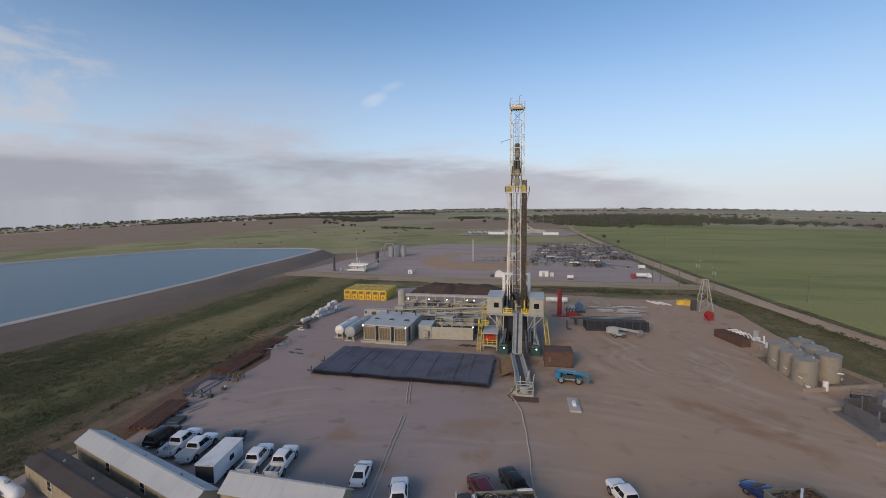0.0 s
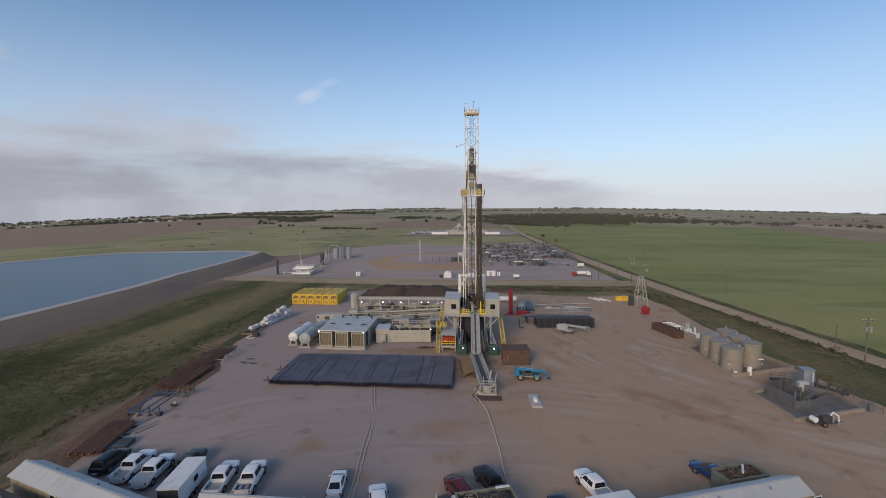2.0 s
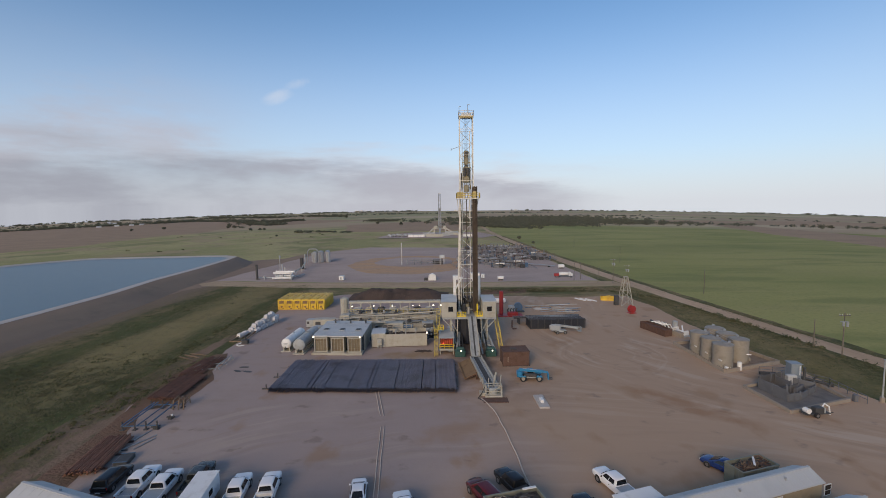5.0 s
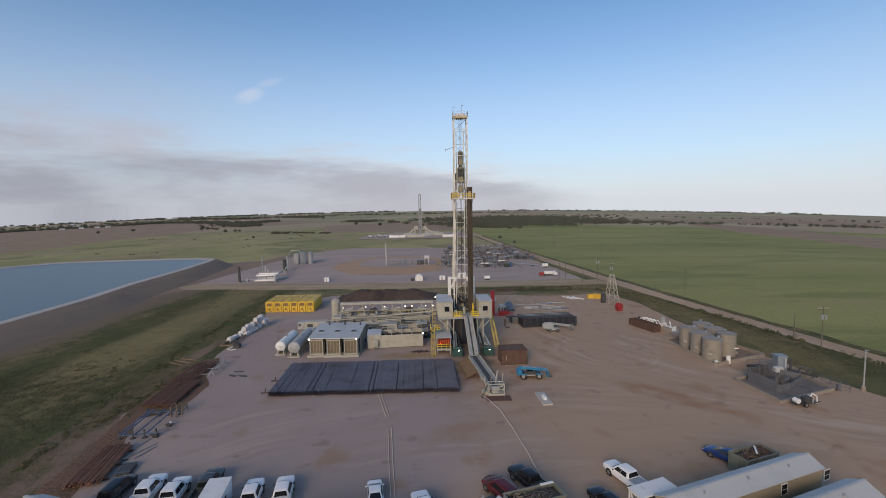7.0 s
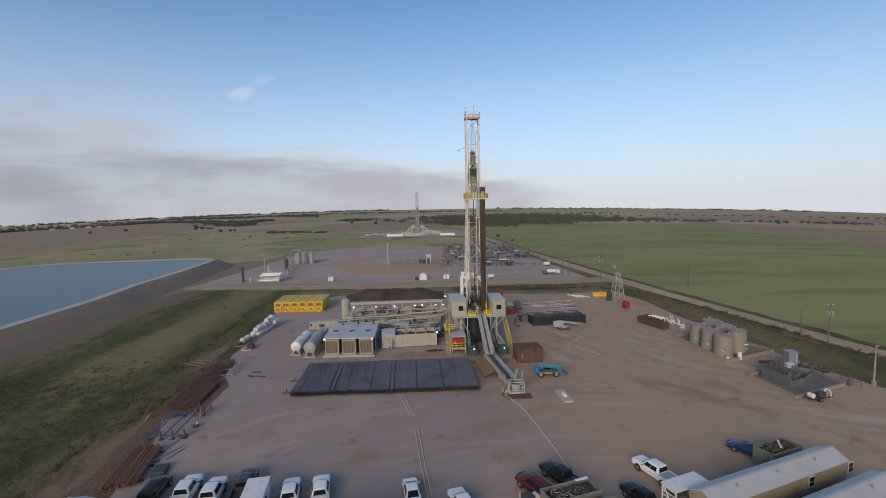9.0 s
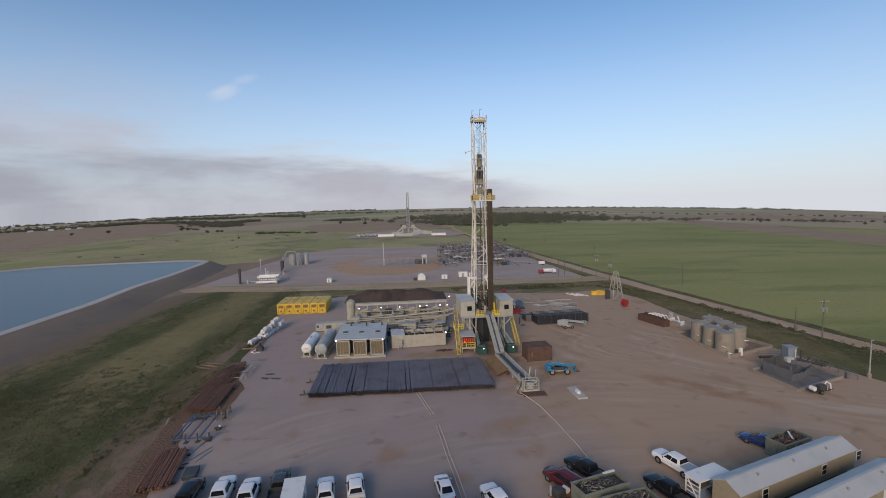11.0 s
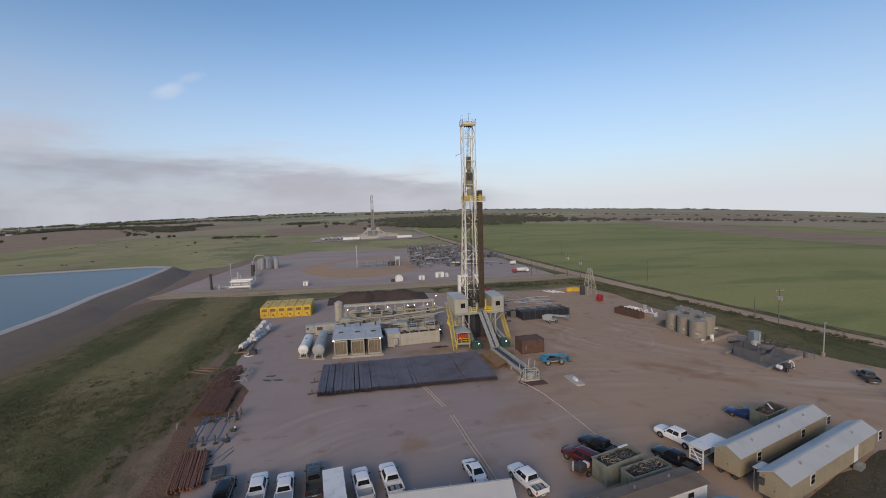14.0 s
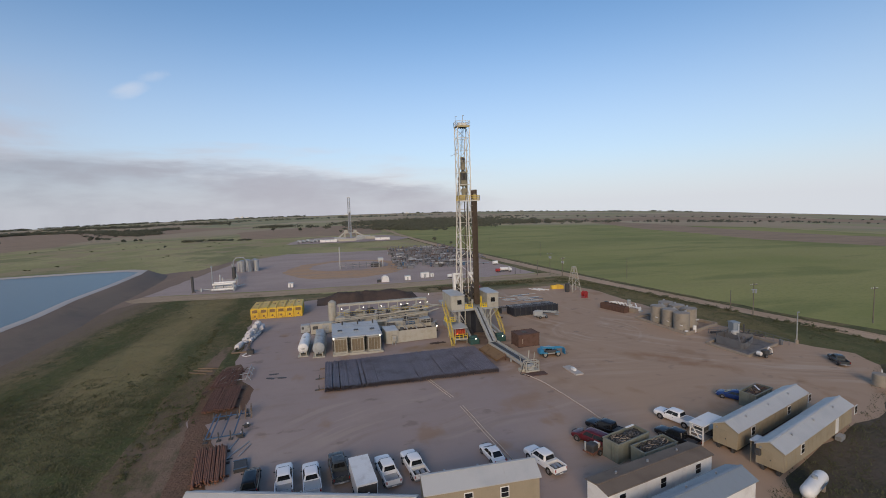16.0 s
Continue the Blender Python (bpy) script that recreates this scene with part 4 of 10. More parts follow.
    top_drive = part("top_drive", S().soft_box(X0 - 0.75, X0 + 0.75, -0.7, 0.5, 38.6, 42.4, 0.2), M_DRAB, rig, "worn drab top drive")
    part("drive_motor", S().tube((X0 - 0.4, -0.8, 40.2), (X0 - 0.4, -0.8, 42.0), 0.35, 12), M_DARK, top_drive)
    part("drive_motor", S().tube((X0 + 0.4, -0.8, 40.2), (X0 + 0.4, -0.8, 42.0), 0.35, 12), M_DARK, top_drive)
    part("drive_frame", S().beam((X0 - 0.95, 0.1, 37.0), (X0 - 0.95, 0.1, 43.4), 0.16).beam((X0 + 0.95, 0.1, 37.0), (X0 + 0.95, 0.1, 43.4), 0.16).beam((X0 - 0.95, 0.1, 43.4), (X0 + 0.95, 0.1, 43.4), 0.16).beam((X0 - 0.95, 0.1, 37.4), (X0 + 0.95, 0.1, 37.4), 0.16), M_FADED, top_drive)
    part("pipe_handler", S().soft_box(X0 - 0.6, X0 + 0.6, -0.9, 0.1, 36.4, 38.0, 0.15), M_DRAB, top_drive)
    for k in range(3):
        part("service_loop", S().pipe([(X0 - 1.0 - 0.1 * k, 0.5, 41.0), (X0 - 1.25 - 0.08 * k, 0.8, 36), (X0 - 1.3, 0.9, 29 - k), (X0 - 1.1, 1.0, 26.5 - k), (X0 - 0.9, 1.0, 28)], 0.06), M_DARK, rig)
    part("quill", S().tube((X0, -0.1, 38.7), (X0, -0.1, 36.2), 0.16, 10), M_STEEL, top_drive)
    part("elevator_link", S().beam((X0 - 0.4, -0.3, 39.0), (X0 - 0.3, -0.5, 34.6), 0.12).beam((X0 + 0.4, -0.3, 39.0), (X0 + 0.3, -0.5, 34.6), 0.12), M_DARK, top_drive)
    part("kelly_hose", S().pipe([(X0 + 0.5, 0.4, 41.8), (X0 + 1.2, 0.9, 37), (X0 + 1.25, 1.0, 30), (X0 + 1.0, 1.1, 24.5), (X0 + 0.5, 1.2, 24), (X0 + 0.1, 1.3, 26)], 0.09), M_DARK, rig)
    for k in range(6):
        x = X0 - 0.45 + 0.18 * k
        part("drilling_line", S().beam((x, 0.15 * (-1) ** k, 46.1), (x, 0.15 * (-1) ** k, TOP), 0.035), M_DARK, rig)
    part("guide_rail", S().beam((X0 - 0.9, 0.9, 9), (X0 - 0.9, 0.9, 51), 0.16), M_MAST, rig)
    part("guide_rail", S().beam((X0 + 0.9, 0.9, 9), (X0 + 0.9, 0.9, 51), 0.16), M_MAST, rig)
    part("standpipe", S().tube((X0 - 1.5, -1.5, 8), (X0 - 1.5, -1.5, 30), 0.11, 8), M_MAST, rig)
    part("drill_string", S().tube((X0, -0.5, FLOOR), (X0, -0.5, 35), 0.10, 8), M_PIPEBROWN, rig)
    # racking board and the stands of pipe
    board = part("racking_board", S().box(X0 - 2.5, X0 + 2.9, -4.3, -1.7, 34.6, 34.8), M_MAST, rig, "racking board platform")
    part("board_railing", railing(S(), [(X0 - 2.5, -1.7, 34.8), (X0 - 2.5, -4.3, 34.8), (X0 + 2.9, -4.3, 34.8), (X0 + 2.9, -1.7, 34.8)], 1.15, 0.9, 0.06), M_STAIR, board, "worn yellow railing")
    part("wind_wall", S().box(X0 - 2.45, X0 - 0.9, -4.25, -4.15, 34.8, 36.2), M_FADED, board)
    part("wind_wall", S().box(X0 + 1.3, X0 + 2.0, -4.25, -4.15, 34.8, 36.4), M_FADED, board)
    for k in range(7):
        part("finger", S().beam((X0 + 0.9 + 0.3 * k, -4.2, 35.0), (X0 + 0.9 + 0.3 * k, -1.8, 35.0), 0.09), M_MAST, board)
    part("board_strut", S().beam((X0 - 2.3, -1.8, 34.6), (X0 - 1.8, -1.7, 30.0), 0.14), M_MAST, board)
    part("board_strut", S().beam((X0 + 2.7, -1.8, 34.6), (X0 + 1.9, -1.7, 30.0), 0.14), M_MAST, board)
    for z in (33.4, 31.8, 30.2):
        part("belly_board", S().box(X0 + 0.5, X0 + 2.2, -3.6, -1.7, z, z + 0.12).beam((X0 + 0.5, -3.6, z), (X0 + 0.5, -3.6, z + 1.6), 0.1).beam((X0 + 2.2, -3.6, z), (X0 + 2.2, -3.6, z + 1.6), 0.1), M_MAST, board)
    for i in range(6):
        for j in range(5):
            x, y = 0.85 + 0.2 * i, -3.9 + 0.3 * j
            h = 37.4 + 0.25 * noise.noise((i * 1.7, j * 2.3, 0))
            part("stand_of_pipe", S().tube((x + 0.05, y, FLOOR + 0.2), (x, y, h), 0.085, 6), M_PIPEBROWN, rig)
    # white raising legs behind the floor
    for sx in (-1, 1):
        a = S().box(X0 + sx * 3.0 - 0.35, X0 + sx * 3.0 + 0.35, 0.6, 1.6, FLOOR, 15.6)
        a.beam((X0 + sx * 2.8, 1.1, 15.3), (X0 + sx * 1.0, 1.1, 15.3), 0.5)
        a.beam((X0 + sx * 3.0, 1.1, 12.2), (X0 + sx * 1.3, 1.1, 15.2), 0.35)
        part("raising_leg", a, M_WHITE, rig, "white raising leg")
    # drill floor
    floor_ = part("drill_floor", S().box(-6.6, 5.9, -7.2, 6.5, FLOOR - 0.55, FLOOR), M_GREYPAINT, rig, "raised steel drill floor")
    part("floor_railing", railing(S(), [(-3.0, -7.1, FLOOR), (-1.1, -7.1, FLOOR)], 1.1, 0.65, 0.06).box(-3.0, -1.1, -7.15, -7.08, FLOOR, FLOOR + 0.3), M_SAFETY, floor_, "yellow railing")
    part("floor_railing", railing(S(), [(1.0, -7.1, FLOOR), (2.7, -7.1, FLOOR)], 1.1, 0.6, 0.06).box(1.0, 2.7, -7.15, -7.08, FLOOR, FLOOR + 0.3), M_SAFETY, floor_, "yellow railing")
    part("rotary_table", S().tube((X0, -0.5, FLOOR), (X0, -0.5, FLOOR + 0.3), 1.0, 20), M_DARK, floor_)
    part("iron_roughneck", S().soft_box(-1.9, -0.9, -3.2, -2.0, FLOOR, FLOOR + 2.0, 0.15).tube((-1.4, -2.2, FLOOR + 1.4), (-0.7, -1.2, FLOOR + 1.4), 0.25), M_DARK, floor_)
    part("hoist_winch", S().soft_box(-2.6, 1.8, 2.4, 5.2, FLOOR, FLOOR + 2.6, 0.2).tube((-1.8, 3.4, FLOOR + 1.9), (1.2, 3.4, FLOOR + 1.9), 0.9, 16), M_DARK, floor_)
    part("winch", S().box(-2.8, -2.0, -5.8, -4.8, FLOOR, FLOOR + 0.9).tube((-2.7, -5.3, FLOOR + 0.8), (-2.1, -5.3, FLOOR + 0.8), 0.4, 12), M_GREYPAINT, floor_)
    part("mud_bucket", S().tube((-0.3, -4.5, FLOOR), (-0.3, -4.5, FLOOR + 1.7), 0.3, 10), M_CREAM, floor_)
    part("yellow_post", S().beam((1.6, -6.0, FLOOR), (1.6, -6.0, FLOOR + 2.8), 0.25), M_SAFETY, floor_)

    def cabin(x0, x1, y0, y1, name, window_x):
        body = part(name, S().soft_box(x0, x1, y0, y1, FLOOR - 0.05, FLOOR + 3.5, 0.12), M_CREAM, rig, "cream steel doghouse on the drill floor")
        part("cabin_roof", S().box(x0 - 0.1, x1 + 0.1, y0 - 0.1, y1 + 0.1, FLOOR + 3.5, FLOOR + 3.62), M_PALEROOF, body)
        part("cabin_window", S().box(window_x - 0.55, window_x + 0.55, y0 - 0.03, y0 + 0.02, FLOOR + 1.3, FLOOR + 2.4), M_GLASS, body, "dark cabin window")
        part("window_frame", S().box(window_x - 0.65, window_x + 0.65, y0 - 0.02, y0 + 0.01, FLOOR + 1.2, FLOOR + 1.3).box(window_x - 0.65, window_x + 0.65, y0 - 0.02, y0 + 0.01, FLOOR + 2.4, FLOOR + 2.5), M_GREYPAINT, body)
        for k in range(5):
            yy = y0 + 0.8 + (y1 - y0 - 1.6) * k / 4
            part("wall_rib", S().box(x0 - 0.05, x0 + 0.01, yy - 0.05, yy + 0.05, FLOOR, FLOOR + 3.3), M_CREAM, body)
        return body

    cabin(-6.7, -3.2, -7.4, 1.5, "doghouse", -4.6)
    cabin(2.8, 5.9, -7.4, 0.5, "tool_cabin", 4.3)
    # substructure
    for sx in (-1, 1):
        x = -0.3 + sx * 4.2
        sub = part("substructure_box", S().box(x - 0.7, x + 0.7, -9.5, 7.5, 0.1, 1.4), M_GREYPAINT, rig, "grey base box")
        for y in (-6.4, -2.4, 2.0, 6.0):
            part("column", S().beam((x, y, 1.4), (x, y, FLOOR - 0.5), 0.36), M_CREAM, sub)
        for y0, y1 in ((-6.4, -2.4), (2.0, 6.0)):
            part("diagonal", S().beam((x, y0, 1.4), (x, y1, FLOOR - 0.6), 0.22), M_CREAM, sub)
        part("knee_brace", S().beam((x + sx * 1.9, -6.9, FLOOR - 0.6), (x - sx * 0.7, -6.9, 4.2), 0.18), M_CREAM, sub)
        part("front_post", S().beam((x - sx * 1.5, -6.9, FLOOR - 0.5), (x - sx * 1.3, -6.9, 1.0), 0.22), M_CREAM, sub)
        wx = 0.7 + sx * 3.4
        part("green_winch", S().soft_box(wx - 1.15, wx + 1.15, -13.4, -11.2, 0.1, 1.5, 0.2).tube((wx - 0.8, -12.0, 1.5), (wx + 0.8, -12.0, 1.5), 0.45, 12), M_GREEN, sub, "dark green winch unit")
        part("raising_beam", S().beam((wx + sx * 0.7, -11.6, 1.5), (wx - sx * 0.2, -3.0, 3.3), 0.4, 0.5), M_GREYPAINT, sub, "sloping grey raising beam")
        part("raising_beam", S().beam((wx - sx * 0.7, -11.4, 1.2), (wx - sx * 0.7, -4.0, 2.6), 0.3, 0.35), M_DARK, sub)
        part("floor_brace", S().beam((x + sx * 0.2, -6.9, FLOOR - 0.6), (x - sx * 1.6, -7.0, 3.6), 0.16), M_CREAM, sub)
        part("base_runner", S().box(x - 0.25, x + 0.25, -9.5, -2, 1.4, 1.7).beam((x - sx * 0.9, -9.0, 1.8), (x - sx * 0.9, -3.0, 3.4), 0.3), M_GREYPAINT, sub)
    # Black sheet fills the opening: a hanging curtain plus the shade around it.
    part("dark_tarpaulin", S().loft([[(-3.5, -4.9, z), (-2.2, -4.3, z), (-0.9, -4.8, z), (0.6, -4.2, z), (2.6, -4.7, z), (2.6, -4.5, z), (0.6, -4.0, z), (-0.9, -4.6, z), (-2.2, -4.1, z), (-3.5, -4.7, z)] for z in (0.3, FLOOR - 0.6)]), M_BLACKSTEEL, rig, "dark curtain widened to stand for shade under the floor")
    bop = part("blowout_preventer", S().tube((X0, 0, 0.2), (X0, 0, 4.2), 0.7, 14).soft_box(X0 - 1.5, X0 + 1.5, -0.6, 0.6, 1.0, 2.2, 0.2).soft_box(X0 - 1.4, X0 + 1.4, -0.6, 0.6, 2.6, 3.6, 0.2), M_DARK, rig)
    part("flow_nipple", S().tube((X0, 0, 4.2), (X0, 0, FLOOR - 0.5), 0.35, 10), M_CREAM, bop)
    for k in range(5):
        x = -2.6 + 0.35 * k
        part("choke_line", S().pipe([(x, -2.0, 0.3), (x - 0.2, -3.2, 2.0 + 0.3 * k), (x - 0.4, -3.8, 4.5), (x - 0.2, -3.9, FLOOR - 0.6)], 0.09, 6), M_DARK, rig)
    for k in (-1, 1):
        part("base_beam", S().beam((-0.3 + k * 2.6, -12.4, 0.5), (-0.3 + k * 2.2, -5.0, 3.0), 0.3), M_GREYPAINT, rig)
        part("winch_drum", S().tube((0.7 + k * 3.4 - 0.7, -10.6, 1.0), (0.7 + k * 3.4 + 0.7, -10.6, 1.0), 0.55, 14), M_DARK, rig)
    # machinery crowding the floor round the well centre
    part("driller_console", S().soft_box(-3.1, -2.0, 0.2, 1.8, FLOOR, FLOOR + 2.4, 0.15), M_DARK, floor_)
    part("pipe_spinner", S().soft_box(0.3, 1.0, -1.6, -0.4, FLOOR, FLOOR + 3.2, 0.2).tube((0.6, -1.8, FLOOR + 2.4), (-0.2, -0.9, FLOOR + 2.4), 0.3, 10), M_DARK, floor_)
    part("rotary_hoist", S().tube((-2.6, 2.0, FLOOR + 4.2), (-1.4, 2.0, FLOOR + 4.2), 0.8, 14).soft_box(-2.8, -1.2, 1.3, 2.8, FLOOR, FLOOR + 3.4, 0.2), M_DARK, floor_)
    part("tugger_winch", S().soft_box(1.4, 2.5, 1.0, 2.4, FLOOR, FLOOR + 3.6, 0.2).tube((1.4, 1.6, FLOOR + 4.0), (2.4, 1.6, FLOOR + 4.0), 0.6, 12), M_DARK, floor_)
    part("tong", S().beam((-1.9, -1.4, FLOOR + 1.5), (-0.5, -2.6, FLOOR + 1.7), 0.4, 0.3).tube((-0.5, -2.6, FLOOR + 1.4), (-0.5, -2.6, FLOOR + 2.0), 0.4, 10), M_DRAB, floor_)
    for k in range(9):
        x, top = -2.3 + 0.5 * k, FLOOR + 5.2 + 0.9 * math.sin(k * 1.9)
        part("hanging_hose", S().pipe([(x, 1.5, top), (x + 0.5, 0.6, FLOOR + 2.6), (x + 0.8, 0.2, FLOOR + 1.2), (x + 0.3, 0.9, FLOOR + 0.4)], 0.08, 6), M_DARK if k % 3 else M_DRAB, floor_)
    for sx in (-1, 1):
        part("tong_counterweight", S().tube((X0 + sx * 2.0, 1.9, FLOOR), (X0 + sx * 2.0, 1.9, FLOOR + 5.6), 0.16, 8), M_MAST, floor_)
    # V-door ramp
    ramp = part("pipe_ramp", S().beam((0.25, -7.1, FLOOR - 0.1), (0.35, -17.2, 1.5), 1.7, 0.3), M_GREYPAINT, rig, "steep grey pipe ramp up to the drill floor")
    for s in (-1, 1):
        part("ramp_side", S().beam((0.25 + s * 0.9, -7.1, FLOOR + 0.1), (0.35 + s * 0.9, -17.2, 1.75), 0.18, 0.5), M_CREAM, ramp)
    part("ramp_trough", S().beam((0.25, -7.1, FLOOR + 0.08), (0.35, -17.2, 1.68), 0.35, 0.06), M_DARK, ramp)
    # stairs
    part("floor_stair", stairs(S(), (6.9, -7.8, 0.1), (6.0, -3.0, FLOOR), 0.8, (1, 0, 0)), M_STAIR, rig, "steep worn yellow stair")
    landing = part("landing", S().box(-8.5, -6.3, -8.9, -6.9, 4.9, 5.0), M_STAIR, rig, "yellow landing")
    part("landing_rail", railing(S(), [(-8.5, -6.9, 5.0), (-8.5, -8.9, 5.0)], 1.1, 0.7, 0.05), M_SAFETY, landing)
    part("landing_rail", railing(S(), [(-7.5, -8.9, 5.0), (-6.3, -8.9, 5.0)], 1.1, 0.7, 0.05), M_SAFETY, landing)
    part("upper_stair", stairs(S(), (-7.6, -6.9, 5.0), (-7.4, -2.2, 8.0), 0.8, (1, 0, 0)), M_STAIR, rig, "yellow stair")
    part("pit_stair", stairs(S(), (-8.0, -12.8, 0.1), (-8.0, -8.9, 5.0), 0.8, (1, 0, 0)), M_STAIR, rig, "yellow stair")
    return rig


build_rig()


def build_accumulator_house():
    """The open-fronted cabin on legs beside the rig, with red bottles."""
    t = thing("accumulator_house", "open cream cabin with red pressure bottles beside the rig", "equipment cabin", pose(-5.65, -11.2, 0.08))
    part("floor_frame", S().box(-1.6, 1.6, -0.6, 6.4, 1.0, 1.35), M_CREAM, t)
    for x in (-1.55, 1.35):
        for y in (-0.4, 2.8, 6.0):
            part("leg", S().box(x, x + 0.2, y, y + 0.2, 0, 1.0), M_CREAM, t)
    part("rear_wall", S().box(-1.55, 1.55, 6.2, 6.35, 1.35, 3.75), M_CREAM, t)
    for x in (-1.55, 1.45):
        part("side_wall", S().box(x, x + 0.1, 0.7, 6.2, 1.35, 3.75), M_CREAM, t)
    # Red on this wall stands for the lit glow inside the cabin.
    part("inner_wall", S().box(-1.45, 1.45, 1.6, 1.68, 1.35, 3.75), M_RED, t, "inner wall coloured red for the glow inside")
    part("roof", S().box(-1.7, 1.7, -0.6, 6.5, 3.75, 3.9), M_PALEROOF, t, "flat grey roof")
    for x in (-1.53, 1.43):
        part("post", S().box(x, x + 0.1, -0.5, -0.4, 1.35, 3.75), M_CREAM, t)
    part("railing", railing(S(), [(-1.55, -0.6, 1.35), (1.55, -0.6, 1.35)], 1.05, 0.9, 0.05), M_SAFETY, t, "yellow railing")
    for i in range(6):
        x = -1.15 + 0.46 * i
        part("bottle", S().tube((x, 0.6, 1.4), (x, 0.6, 2.9), 0.19, 10).tube((x, 0.6, 2.9), (x, 0.6, 3.15), 0.22, 10, 0.06), M_BOTTLE, t, "red pressure bottle")
    part("lamp", S().box(-0.9, -0.6, 0.25, 0.35, 2.2, 2.45), M_REDLIGHT, t, "lit red lamp")
    part("manifold", S().soft_box(-1.2, 1.2, -0.1, 0.3, 1.35, 2.0, 0.06), M_DARK, t)


build_accumulator_house()


def build_catwalk():
    t = thing("catwalk", "long grey steel catwalk leading pipe to the ramp", "catwalk")
    a, b = Vector((0.35, -17.4, 1.25)), Vector((2.1, -33.0, 1.0))
    d = (b - a).normalized()
    s = Vector((d.y, -d.x, 0)).normalized()
    part("deck", S().beam(a, b, 2.5, 0.35), M_GREYPAINT, t)
    part("trough", S().beam(a + Vector((0, 0, 0.2)), b + Vector((0, 0, 0.2)), 0.9, 0.06), M_DARK, t, "dark pipe trough")
    for k in (-1, 1):
        part("kerb", S().beam(a + s * 1.15 * k + Vector((0, 0, 0.28)), b + s * 1.15 * k + Vector((0, 0, 0.28)), 0.22, 0.4), M_CREAM, t)
    for f in (0.08, 0.36, 0.64, 0.92):
        c = a.lerp(b, f)
        for k in (-1, 1):
            part("leg", S().box(c.x + s.x * k - 0.15, c.x + s.x * k + 0.15, c.y - 0.15, c.y + 0.15, 0.08, 1.1), M_GREYPAINT, t)
    end = part("control_stand", S().box(0.7, 3.6, -34.4, -33.0, 0.08, 0.45), M_CREAM, t, "cream end frame")
    fr = S()
    for x in (0.8, 3.5):
        for y in (-34.3, -33.1):
            fr.beam((x, y, 0.4), (x, y, 2.2), 0.14)
    for z in (1.2, 2.15):
        fr.beam((0.8, -34.3, z), (3.5, -34.3, z), 0.12).beam((0.8, -33.1, z), (3.5, -33.1, z), 0.12).beam((0.8, -34.3, z), (0.8, -33.1, z), 0.12).beam((3.5, -34.3, z), (3.5, -33.1, z), 0.12)
    part("frame", fr, M_CREAM, end)
    part("motor", S().soft_box(1.4, 2.8, -34.0, -33.2, 0.45, 1.5, 0.15).tube((2.1, -33.9, 1.0), (2.1, -34.25, 1.0), 0.35, 14), M_GREYPAINT, end)
    part("kicker_arm", S().beam((2.4, -31.6, 1.2), (2.9, -31.2, 3.4), 0.16, 0.3), M_CREAM, t)
    part("kicker_arm", S().beam((3.4, -32.2, 1.0), (3.7, -32.0, 3.2), 0.12), M_CREAM, t)
    part("kicker_arm", S().beam((0.6, -32.4, 0.8), (0.4, -32.2, 2.8), 0.12).beam((1.4, -32.9, 1.0), (1.4, -32.9, 3.0), 0.1), M_CREAM, t)
    part("hydraulic_hose", S().pipe([(0.7, -33.2, 1.6), (0.1, -33.8, 0.6), (-0.6, -34.6, 0.15), (0.2, -35.6, 0.15)], 0.08), M_DARK, t)
    part("side_brace", S().beam((0.9, -34.3, 0.5), (3.4, -34.3, 2.1), 0.1).beam((0.8, -33.2, 2.1), (0.8, -34.2, 0.5), 0.1), M_CREAM, t)
    part("foot_plate", S().box(-0.2, 0.9, -33.6, -32.4, 0.08, 0.6), M_CREAM, t)
    part("timber_mat", S().box(0.2, 4.4, -36.4, -34.5, 0.08, 0.18), M_RUST, t, "rust-stained mat")


build_catwalk()

